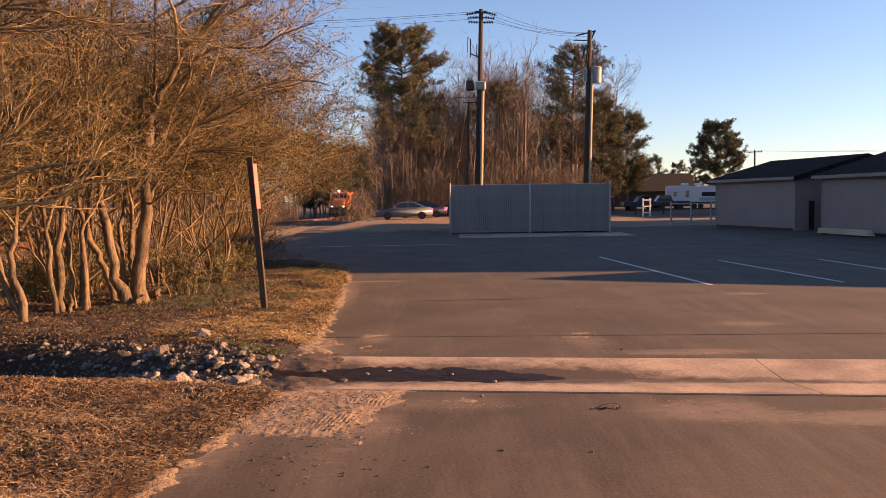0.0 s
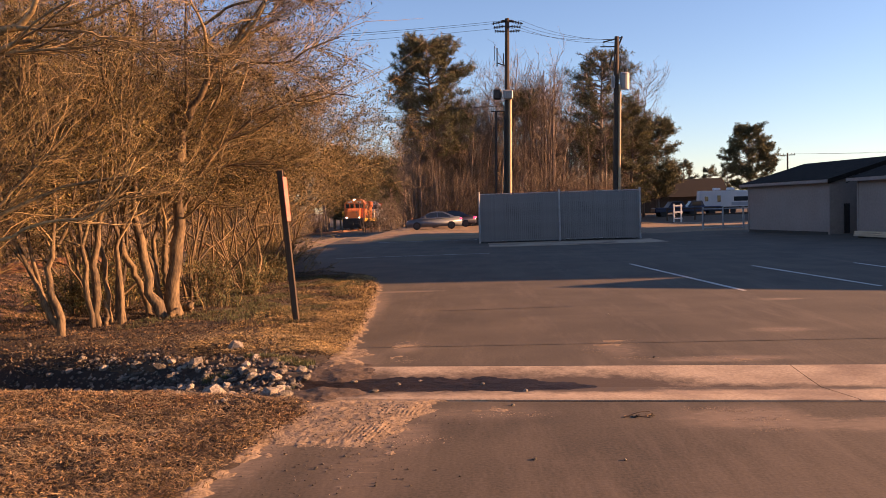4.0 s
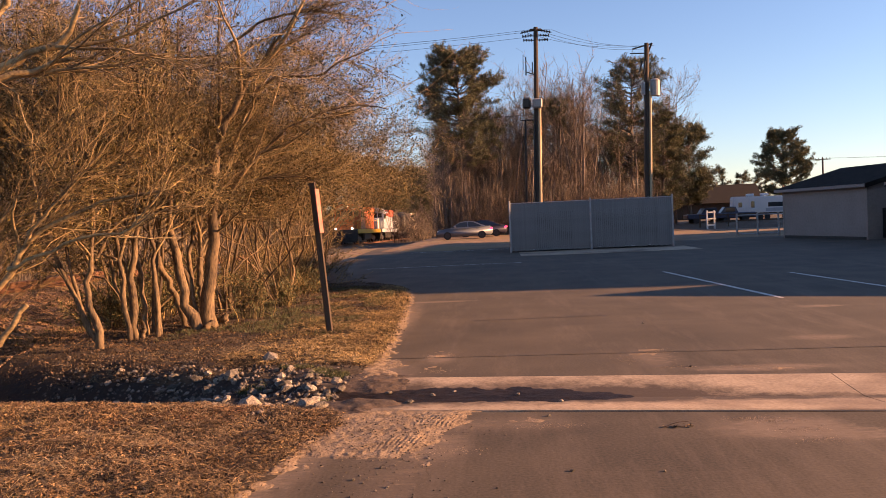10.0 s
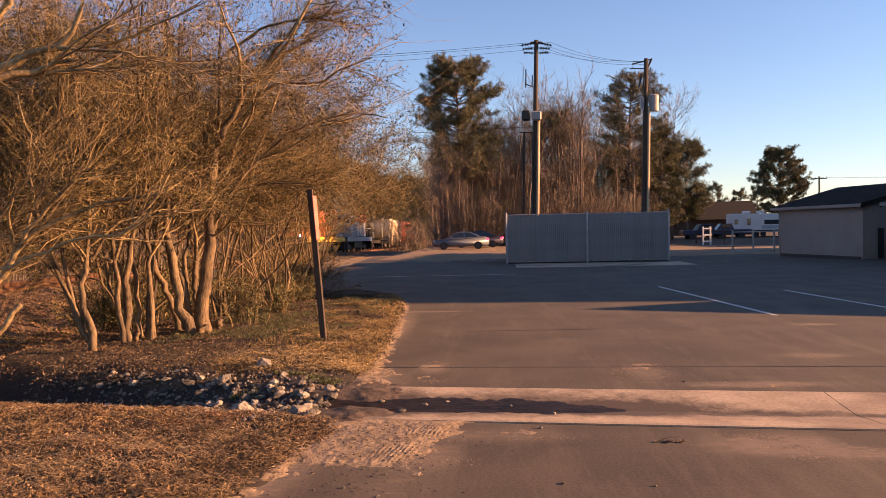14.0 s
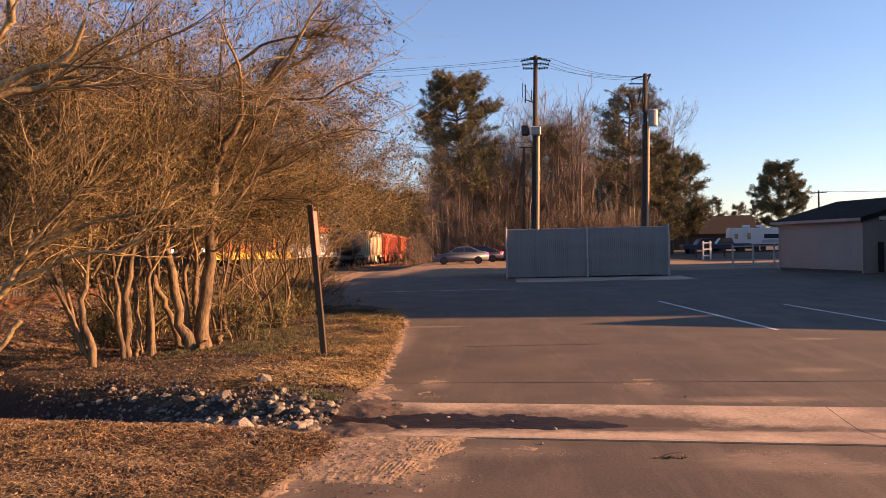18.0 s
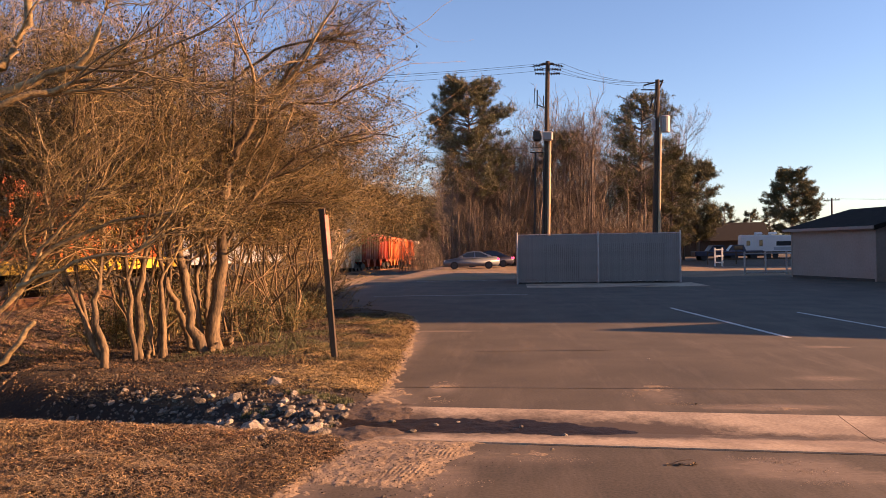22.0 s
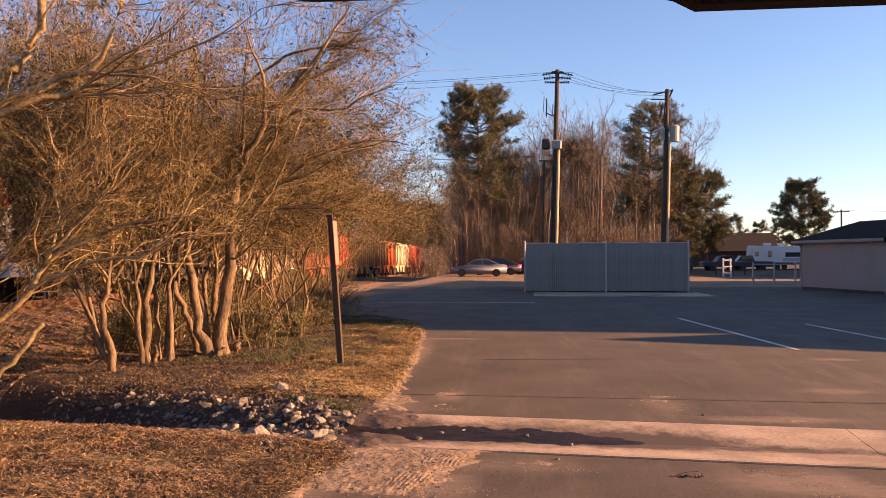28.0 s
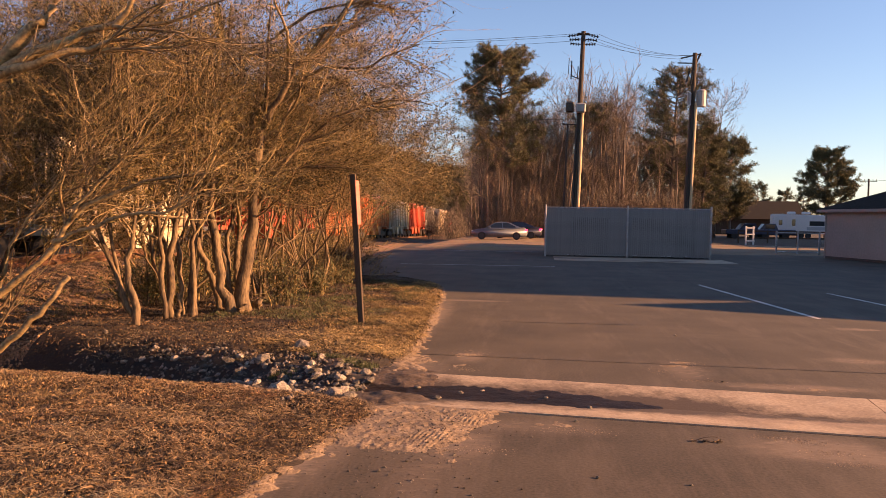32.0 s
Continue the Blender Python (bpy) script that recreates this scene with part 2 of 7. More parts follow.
# ditch soil: shade lying in the ditch is put into this near-black colour
M["soil"] = material("ditch_shade_soil", (0.008, 0.006, 0.0045), (0.032, 0.023, 0.016), 3.0, 0.85, 0.8, fine=10)
M["green"] = material("green_leaf", (0.040, 0.048, 0.014), (0.105, 0.105, 0.036), 2.0, 0.7, 0.0, island=0.4)
M["needle"] = material("pine_needles", (0.042, 0.045, 0.020), (0.165, 0.155, 0.068), 0.6, 0.8, 0.0, island=0.6)
M["farbark"] = material("grey_bark", (0.060, 0.045, 0.035), (0.24, 0.182, 0.14), 1.5, 0.9, 0.4, island=0.2, stretch=(1, 1, 0.3))
M["fartwig"] = material("far_twig", (0.076, 0.058, 0.044), (0.235, 0.182, 0.138), 0.5, 0.9, 0.0, island=0.4)
M["stone"] = material("stone", (0.050, 0.040, 0.031), (0.34, 0.285, 0.22), 6.0, 0.9, 0.6, island=0.7, obj=True)
M["wood"] = material("weathered_wood", (0.030, 0.019, 0.012), (0.085, 0.055, 0.033), 4.0, 0.85, 0.5, stretch=(4, 4, 0.3))
M["pole"] = material("pole_wood", (0.026, 0.018, 0.013), (0.080, 0.055, 0.038), 3.0, 0.85, 0.5, stretch=(4, 4, 0.2))
M["siding"] = material("painted_siding", (0.235, 0.190, 0.165), (0.295, 0.240, 0.21), 0.8, 0.7, 0.1)
M["shingle"] = material("roof_shingle", (0.010, 0.0085, 0.0075), (0.028, 0.023, 0.019), 3.0, 1.0, 0.5, island=0.3, spec=0.1)
M["trim"] = material("white_trim", (0.55, 0.52, 0.48), (0.70, 0.67, 0.62), 1.0, 0.6, 0.1)
M["galv"] = material("galvanized_steel", (0.26, 0.26, 0.26), (0.46, 0.45, 0.44), 4.0, 0.5, 0.1, metal=0.5)
M["slat"] = material("grey_slat", (0.155, 0.148, 0.141), (0.21, 0.202, 0.193), 2.0, 0.6, 0.1, island=0.06, obj=True)
M["grey"] = material("grey_paint", (0.22, 0.205, 0.19), (0.31, 0.29, 0.27), 2.0, 0.5, 0.1)
M["black"] = material("black_rubber", (0.012, 0.012, 0.012), (0.03, 0.03, 0.03), 4.0, 0.75, 0.2)
M["dark"] = material("dark_steel", (0.02, 0.018, 0.016), (0.06, 0.05, 0.042), 2.0, 0.6, 0.2, metal=0.3)
M["line"] = material("worn_road_paint", (0.35, 0.33, 0.30), (0.68, 0.66, 0.62), 3.0, 0.8, 0.1, fine=25)
M["sign"] = material("red_sign_paint", (0.42, 0.085, 0.055), (0.60, 0.23, 0.17), 3.0, 0.6, 0.15)
M["glass"] = clear_glass("dark_glass")
M["silver"] = material("silver_car_paint", (0.135, 0.145, 0.165), (0.17, 0.185, 0.21), 0.6, 0.35, 0.0, metal=0.1)
M["darkcar"] = material("dark_car_paint", (0.02, 0.02, 0.035), (0.03, 0.03, 0.05), 0.6, 0.25, 0.0)
M["visor"] = material("dark_visor_cloth", (0.010, 0.007, 0.006), (0.022, 0.016, 0.014), 30.0, 0.95, 0.2)
M["orange"] = material("orange_train_paint", (0.60, 0.13, 0.025), (0.78, 0.20, 0.045), 0.8, 0.5, 0.1, c3=(0.40, 0.12, 0.04))
M["yellow"] = material("yellow_train_paint", (0.75, 0.42, 0.03), (0.85, 0.52, 0.05), 0.8, 0.5, 0.1)
M["redtrain"] = material("red_train_paint", (0.45, 0.055, 0.025), (0.62, 0.10, 0.04), 0.8, 0.6, 0.2, c3=(0.30, 0.07, 0.035))
M["cream"] = material("cream_train_paint", (0.62, 0.50, 0.34), (0.74, 0.62, 0.44), 0.7, 0.6, 0.2, c3=(0.45, 0.33, 0.20))
M["greyloco"] = material("grey_blue_train_paint", (0.32, 0.35, 0.38), (0.42, 0.45, 0.48), 0.8, 0.5, 0.1)
M["rvwhite"] = material("white_fibreglass", (0.62, 0.62, 0.62), (0.74, 0.73, 0.72), 0.8, 0.4, 0.05)
M["brownroof"] = material("brown_roof", (0.005, 0.0035, 0.003), (0.010, 0.007, 0.0055), 1.0, 0.95, 0.3)
M["bluecar"] = material("dark_blue_paint", (0.015, 0.025, 0.06), (0.025, 0.04, 0.09), 0.6, 0.3, 0.0)
M["lamp"] = material("lamp_glow", (1.0, 0.85, 0.6), (1.0, 0.9, 0.7), 1.0, 0.3, 0.0, emit=3.5)
M["rim"] = material("wheel_rim", (0.035, 0.035, 0.037), (0.07, 0.07, 0.075), 3.0, 0.4, 0.0, metal=0.6)
M["tail"] = material("tail_lamp", (0.8, 0.03, 0.08), (0.9, 0.05, 0.12), 1.0, 0.3, 0.0, emit=1.2)


# ---- mesh helpers ----
def thing(name, label, category, at=(0, 0, 0), rz=0.0, group="", kind=""):
    ob = new(name)
    ob.empty_display_size = 0.2
    ob.matrix_world = pose(*at, 0, 0, rz)
    return tagged(ob, label, category, group, kind)


def part(name, data, mat, parent=None, label="", smooth=False):
    """Links a bmesh, or (verts, faces), as one mesh object."""
    if isinstance(data, bpy.types.Mesh):
        me = data
    else:
        me = bpy.data.meshes.new(name)
        if isinstance(data, bmesh.types.BMesh):
            data.to_mesh(me)
            data.free()
        else:
            me.from_pydata(data[0], [], data[1])
        me.materials.append(M[mat])
        if smooth:
            me.polygons.foreach_set("use_smooth", [True] * len(me.polygons))
    ob = new(name, me)
    if parent:
        ob.parent = parent
    if label:
        ob["label"] = label
    return ob


def fast_mesh(name, verts, faces, mat, smooth=False):
    """A mesh from arrays: verts (n, 3), faces (m, 3 or 4)."""
    me = bpy.data.meshes.new(name)
    k = faces.shape[1]
    me.vertices.add(len(verts))
    me.vertices.foreach_set("co", np.asarray(verts, dtype=np.float32).ravel())
    me.loops.add(faces.size)
    me.loops.foreach_set("vertex_index", faces.astype(np.int32).ravel())
    me.polygons.add(len(faces))
    me.polygons.foreach_set("loop_start", np.arange(0, faces.size, k, dtype=np.int32))
    me.materials.append(M[mat])
    if smooth:
        me.polygons.foreach_set("use_smooth", np.ones(len(faces), dtype=bool))
    me.update(calc_edges=True)
    return me


def box(bm, x0, x1, y0, y1, z0, z1, bevel=0.0, m=None):
    r = bmesh.ops.create_cube(bm, size=1.0)
    vs = r["verts"]
    for v in vs:
        v.co = Vector(((x0 + x1) / 2 + v.co.x * (x1 - x0), (y0 + y1) / 2 + v.co.y * (y1 - y0), (z0 + z1) / 2 + v.co.z * (z1 - z0)))
        if m:
            v.co = m @ v.co
    if bevel:
        es = list({e for v in vs for e in v.link_edges})
        bmesh.ops.bevel(bm, geom=es, offset=bevel, segments=1, affect='EDGES')
    return bm


def boxes(*specs, bevel=0.0):
    bm = bmesh.new()
    for s in specs:
        box(bm, *s, bevel=bevel)
    return bm


def rod(bm, a, b, r0, r1=None, k=8):
    a, b = Vector(a), Vector(b)
    r1 = r0 if r1 is None else r1
    m = Matrix.Translation((a + b) / 2) @ (b - a).to_track_quat("Z", "Y").to_matrix().to_4x4()
    bmesh.ops.create_cone(bm, cap_ends=True, segments=k, radius1=r0, radius2=r1, depth=(b - a).length, matrix=m)
    return bm


def rods(*specs, k=8):
    bm = bmesh.new()
    for s in specs:
        rod(bm, *s, k=k)
    return bm


def extrude_profile(bm, pts, axis, a, b):
    """A prism: the closed profile pts in the plane across the axis ('x' or 'y'), from a to b."""
    def put(p, s):
        return (s, p[0], p[1]) if axis == 'x' else (p[0], s, p[1])
    v0 = [bm.verts.new(put(p, a)) for p in pts]
    v1 = [bm.verts.new(put(p, b)) for p in pts]
    n = len(pts)
    for i in range(n):
        bm.faces.new((v0[i], v0[(i + 1) % n], v1[(i + 1) % n], v1[i]))
    bm.faces.new(v0[::-1])
    bm.faces.new(v1)
    bmesh.ops.recalc_face_normals(bm, faces=bm.faces)
    return bm


def tubes(P, R, k):
    """Tapered tubes along polylines: P (m, n, 3), R (m, n). Gives verts and quads."""
    m, n, _ = P.shape
    T = np.gradient(P, axis=1)
    T /= np.linalg.norm(T, axis=2, keepdims=True) + 1e-9
    ref = np.where(np.abs(T[..., 2:3]) > 0.9, np.array([1.0, 0, 0]), np.array([0, 0, 1.0]))
    U = np.cross(T, ref)
    U /= np.linalg.norm(U, axis=2, keepdims=True) + 1e-9
    V = np.cross(T, U)
    a = np.arange(k) * 2 * np.pi / k
    ring = P[:, :, None, :] + R[:, :, None, None] * (U[:, :, None, :] * np.cos(a)[None, None, :, None] + V[:, :, None, :] * np.sin(a)[None, None, :, None])
    idx = np.arange(m * n * k).reshape(m, n, k)
    q = np.stack([idx[:, :-1], np.roll(idx[:, :-1], -1, axis=2), np.roll(idx[:, 1:], -1, axis=2), idx[:, 1:]], axis=-1)
    return ring.reshape(-1, 3), q.reshape(-1, 4)


def join(chunks):
    vs, fs, o = [], [], 0
    for v, f in chunks:
        vs.append(v)
        fs.append(f + o)
        o += len(v)
    return np.concatenate(vs), np.concatenate(fs)


def vnoise(x, y, scale, seed=0, octaves=1):
    """Smooth value noise, 0 to 1."""
    x, y = np.asarray(x, dtype=float), np.asarray(y, dtype=float)
    tot, amp, w = 0.0, 1.0, 0.0
    for o in range(octaves):
        a, b = x * scale * 2 ** o, y * scale * 2 ** o
        i, j = np.floor(a), np.floor(b)
        u, v = a - i, b - j
        u, v = u * u * (3 - 2 * u), v * v * (3 - 2 * v)

        def h(p, q):
            s = np.sin(p * 127.1 + q * 311.7 + (seed + o) * 74.7) * 43758.5453
            return s - np.floor(s)
        tot = tot + amp * ((h(i, j) * (1 - u) + h(i + 1, j) * u) * (1 - v) + (h(i, j + 1) * (1 - u) + h(i + 1, j + 1) * u) * v)
        w += amp
        amp *= 0.55
    return tot / w


def unit(a):
    return a / (np.linalg.norm(a, axis=-1, keepdims=True) + 1e-9)


def curve_branches(rng, start, direc, length, n, wob, up):
    """m polylines of n points from start along direc, wandering and bending up."""
    m = len(start)
    P = np.zeros((m, n, 3))
    P[:, 0] = start
    d = unit(direc)
    for i in range(1, n):
        d = unit(d + rng.normal(0, wob, (m, 3)) + np.array([0, 0, up]))
        P[:, i] = P[:, i - 1] + d * (length / (n - 1))[:, None]
    return P


def sprout(rng, P, R, count, lo, hi):
    """Points on polylines to grow from: place, way along, radius there, which parent."""
    m, n, _ = P.shape
    w = rng.integers(0, m, count)
    f = rng.uniform(lo, hi, count) * (n - 1.001)
    i = f.astype(int)
    t = (f - i)[:, None]
    pt = P[w, i] * (1 - t) + P[w, i + 1] * t
    return pt, unit(P[w, i + 1] - P[w, i]), R[w, i], w


def leaves(rng, at, size, aspect=0.5):
    """Small bent quads round the points at, turned at random."""
    m = len(at)
    a = unit(rng.normal(0, 1, (m, 3)))
    b = unit(np.cross(a, rng.normal(0, 1, (m, 3))))
    s = size * rng.uniform(0.6, 1.3, (m, 1))
    a, b = a * s, b * s * aspect
    V = np.stack([at - a, at - b * 0.9 + a * 0.1, at + a, at + b], axis=1).reshape(-1, 3)
    return V, np.arange(m * 4).reshape(m, 4)


# ---- ground ----
EDGE_Y = [-20, 0, 4.5, 5.1, 5.8, 6.3, 6.9, 8, 10.8, 12.85, 17.6, 20.2, 21.6, 22.6, 31.6, 42.7, 60]
EDGE_X = [-2.6, -2.0, -1.72, -1.66, -1.54, -1.42, -1.4, -1.50, -1.58, -1.72, -2.09, -2.5, -3.4, -4.3, -6.1, -7.2, -8]
TRACK_X = -17.0


def track_z(y):
    return -0.1 - 0.011 * np.clip(np.asarray(y, dtype=float) - 48, 0, 140)


def bumps(x, y, s, seed=0.0):
    """Cheap smooth unevenness, about -1 to 1."""
    return (np.sin(x * s * 1.3 + y * s * 0.7 + seed) + np.sin(y * s * 1.7 - x * s * 0.6 + 2.1 * seed + 1) + np.sin(x * s * 2.9 + 3 * seed) * np.sin(y * s * 2.3 + seed)) / 3


def ground_z(x, y):
    x, y = np.asarray(x, dtype=float), np.asarray(y, dtype=float)
    z = np.interp(x, [-4000, -60, -26, -22, -20, -18.9, -15.1, -14.0, -12, -9.6, -8, -6.9, -3, 0],
                  [0.3, 0.2, -0.5, -0.7, -0.5, -0.30, -0.30, -0.32, -0.40, -0.52, -0.34, 0.0, 0.05, 0])
    berm = np.interp(x, [-14.4, -13.4, -12.6, -11.6, -9.3, -8.2], [0.0, 0.48, 0.62, 0.56, 0.17, 0.0])
    z = z + berm * np.clip((34 - y) / 8, 0, 1)
    z = z - 0.011 * np.clip(y - 48, 0, 140) * np.clip((-x - 6) / 6, 0, 1)
    edge = np.interp(y, EDGE_Y, EDGE_X) + 0.05 * bumps(x, y, 5.0, 1) + 0.04 * bumps(x, y, 17.0, 4)
    far = 45.0 + 0.5 * bumps(x, y, 0.8, 2)
    inside = np.minimum(np.clip((x - edge + 0.18) / 0.35, -1, 1), np.clip((far - y) / 1.2, -1, 1))
    z = z + np.where(inside > 0, -0.05 * inside, -0.03 * inside)
    # ditch with broken stone
    ax, ay, bx, by = -8.0, 9.8, -1.75, 7.62
    t = np.clip(((x - ax) * (bx - ax) + (y - ay) * (by - ay)) / ((bx - ax) ** 2 + (by - ay) ** 2), 0, 1)
    d = np.hypot(x - ax - t * (bx - ax), y - ay - t * (by - ay))
    z = z - np.interp(t, [0, 0.42, 0.6, 0.8, 1], [1.0, 0.92, 0.60, 0.22, 0.10]) * np.exp(-(d / (0.74 - 0.2 * t)) ** 2)
    # bed of the concrete gutter
    g = (y < 8.5 - 0.10 * x) & (y > 6.85 - 0.105 * x) & (x > -1.15)
    z = np.where(g, np.minimum(z, -0.12), z)
    rough = 0.085 * (vnoise(x, y, 2.2, 3, 3) - 0.5) + 0.035 * (vnoise(x, y, 7.0, 5, 2) - 0.5)
    return z + np.where(inside < 0, rough, 0)


def spaced(*runs):
    out = [runs[0][0]]
    for a, b, s in runs:
        out += list(np.linspace(a, b, max(2, round((b - a) / s) + 1))[1:])
    return np.array(out)


gx = spaced((-4000, -400, 600), (-400, -60, 40), (-60, -20, 3), (-20, -9, 0.5), (-9, -6, 0.10), (-6, -0.6, 0.06), (-0.6, 0.5, 0.1), (0.5, 12, 1.0), (12, 60, 4), (60, 400, 40), (400, 4000, 600))
gy = spaced((-4000, -400, 600), (-400, -40, 40), (-40, 2, 4), (2, 3.6, 0.4), (3.6, 10, 0.06), (10, 14, 0.10), (14, 24, 0.2), (24, 60, 0.5), (60, 150, 4), (150, 400, 30), (400, 4000, 600))
GX, GY = np.meshgrid(gx, gy)
GZ = ground_z(GX, GY)
ids = np.arange(GX.size).reshape(GX.shape)
gq = np.stack([ids[:-1, :-1], ids[:-1, 1:], ids[1:, 1:], ids[1:, :-1]], axis=-1).reshape(-1, 4)
ground = new("ground", fast_mesh("ground", np.stack([GX, GY, GZ], -1).reshape(-1, 3), gq, "ground", True))
ground.data.materials.append(M["dirt"])
ground.data.materials.append(M["ballast"])
cx = (gx[:-1] + gx[1:]) / 2
cy = (gy[:-1] + gy[1:]) / 2
CX, CY = np.meshgrid(cx, cy)
far_dirt = (CY > 40) & ((CX < 8.5) | (CY < 63 + 3 * vnoise(CX, CY, 0.3, 62, 2))) & (CX > -12.5 + np.clip((CY - 70) * 0.1, 0, 5)) & (CY < 400)
bank = (CX < -6.9) & (CX < -0.2 - 0.5 * CY + 2.4 * (vnoise(CX, CY, 0.5, 61, 3) - 0.5)) & (CX > -19.5) & (CY > 9.5) & (CY < 75) & ~far_dirt
ground.data.polygons.foreach_set("material_index", (far_dirt + 2 * bank).astype(np.int32).ravel())
tagged(ground, "dry leaf-covered ground with bare earth and thin grass", "ground", kind="structure")


def road_sheet(name, rows, x1, label):
    """Asphalt from the verge to x1; rows: y at x = 0 and change per metre of x, row by row."""
    bm = bmesh.new()
    n = 10
    grid = []
    for y0, k in rows:
        xe = float(np.interp(y0, EDGE_Y, EDGE_X)) - 0.45
        xe = float(np.interp(y0 + k * xe, EDGE_Y, EDGE_X)) - 0.45
        grid.append([bm.verts.new((x, y0 + k * x, 0.0)) for x in np.linspace(xe, x1, n)])
    for a, b in zip(grid, grid[1:]):
        for i in range(n - 1):
            bm.faces.new((a[i], a[i + 1], b[i + 1], b[i]))
    ob = part(name, bm, "asphalt")
    return tagged(ob, label, "road", kind="structure")


road_sheet("road", [(-30, 0), (0, 0)] + [(y, -0.105 * y / 6.9) for y in (2, 4, 4.8, 5.4, 6.0, 6.4, 6.9)], 60, "dusty worn asphalt driveway")
road_sheet("road", [(y, -0.10 * max(0, 1 - (y - 8.44) / 20)) for y in (8.44, 9, 10, 11, 12, 13.5, 15, 17, 18.5, 20, 21, 22, 23.5, 26, 30, 35, 42, 47, 52)], 60, "dusty worn asphalt parking lot with faded lines")

# gutter of concrete slabs with a shallow dip
gutter = thing("pavement", "stained concrete gutter slabs across the driveway entrance", "pavement", kind="structure")


def slab(x0, x1):
    bm = bmesh.new()
    cols = []
    for x in np.linspace(x0 + 0.005, x1 - 0.005, 8):
        ya, yb = 6.94 - 0.105 * x, 8.43 - 0.10 * x
        col = []
        for f, z in ((0, 0.006), (0.02, 0.012), (0.25, -0.018), (0.5, -0.05), (0.75, -0.02), (0.98, 0.012), (1, 0.006)):
            col.append(bm.verts.new((x, ya + (yb - ya) * f, z)))
        for f in (1, 0):
            col.append(bm.verts.new((x, ya + (yb - ya) * f, -0.11)))
        cols.append(col)
    k = len(cols[0])
    for a, b in zip(cols, cols[1:]):
        for i in range(k):
            bm.faces.new((a[i], b[i], b[(i + 1) % k], a[(i + 1) % k]))
    bm.faces.new(cols[0])
    bm.faces.new(cols[-1][::-1])
    bmesh.ops.recalc_face_normals(bm, faces=bm.faces)
    return part("slab", bm, "concrete", gutter)


for a, b in ((-1.25, 3.1), (3.1, 7.6), (7.6, 12.1), (12.1, 16.6), (16.6, 21.1), (21.1, 25.6)):
    slab(a, b)


# soil along the ditch, near-black so its colour carries the ditch's shade
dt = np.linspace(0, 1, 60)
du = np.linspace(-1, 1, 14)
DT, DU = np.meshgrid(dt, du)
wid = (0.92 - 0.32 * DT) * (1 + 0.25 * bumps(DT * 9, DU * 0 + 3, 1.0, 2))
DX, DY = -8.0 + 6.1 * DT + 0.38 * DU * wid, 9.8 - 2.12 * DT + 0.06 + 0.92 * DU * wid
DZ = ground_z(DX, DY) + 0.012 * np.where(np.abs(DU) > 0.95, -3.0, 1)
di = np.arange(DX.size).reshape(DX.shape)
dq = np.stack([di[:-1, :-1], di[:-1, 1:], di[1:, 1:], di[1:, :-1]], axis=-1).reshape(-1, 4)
tagged(new("ditch_bed", fast_mesh("ditch_bed", np.stack([DX, DY, DZ], -1).reshape(-1, 3), dq, "soil", True)), "soil in the bottom of the ditch, coloured near-black for its shade", "soil", kind="structure")

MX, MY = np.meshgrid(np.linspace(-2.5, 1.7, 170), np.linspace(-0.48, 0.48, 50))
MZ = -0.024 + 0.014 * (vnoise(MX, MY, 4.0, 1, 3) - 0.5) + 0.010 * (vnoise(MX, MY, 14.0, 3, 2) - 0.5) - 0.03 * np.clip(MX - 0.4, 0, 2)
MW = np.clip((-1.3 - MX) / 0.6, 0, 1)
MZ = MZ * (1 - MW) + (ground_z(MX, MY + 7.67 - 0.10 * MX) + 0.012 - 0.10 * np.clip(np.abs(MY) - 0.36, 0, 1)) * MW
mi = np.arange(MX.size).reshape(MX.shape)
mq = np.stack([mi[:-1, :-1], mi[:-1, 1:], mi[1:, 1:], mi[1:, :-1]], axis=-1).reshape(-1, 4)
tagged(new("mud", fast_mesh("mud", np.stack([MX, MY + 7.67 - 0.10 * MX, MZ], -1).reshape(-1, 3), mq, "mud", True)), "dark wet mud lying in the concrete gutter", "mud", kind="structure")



def sheet(name, x, y, z, mat, label, cat):
    """An uneven skin over the ground; it ends where it dips below what it lies on."""
    k = np.arange(x.size).reshape(x.shape)
    q = np.stack([k[:-1, :-1], k[:-1, 1:], k[1:, 1:], k[1:, :-1]], axis=-1).reshape(-1, 4)
    return tagged(new(name, fast_mesh(name, np.stack([x, y, z], -1).reshape(-1, 3), q, mat, True)), label, cat, kind="structure")


def sand_z(x, y):
    """Washed-out sand at the end of the verge, with two runs of tyre tread pressed in."""
    u = np.clip(np.minimum((y - (5.50 + 0.18 * np.abs(x + 0.95))) / 0.35, (7.02 - 0.105 * x - y) / 0.25), -1, 1)
    side = np.clip((-0.30 - 0.27 * (6.9 - y) - x) / 0.22, -1, 1)
    m = np.minimum(u, side)
    z = 0.020 * m - 0.004 + 0.032 * (vnoise(x, y, 3.5, 11, 3) - 0.5) + 0.014 * (vnoise(x, y, 22.0, 12, 2) - 0.5)
    for cx, cy, rx, ry in ((-0.60, 6.62, 0.26, 0.26), (-0.83, 5.95, 0.22, 0.30), (-0.38, 6.15, 0.14, 0.2)):
        w = np.clip(1.6 - 1.6 * np.hypot((x - cx - 0.25 * (y - cy)) / rx, (y - cy) / ry), 0, 1)
        z = z + w * (0.004 + 0.0045 * np.sin((x - 0.17 * y) * 6.283 / 0.036 + 5.0 * vnoise(x, y, 4.0, 13, 2)) * vnoise(x, y, 9.0, 14))
    return z


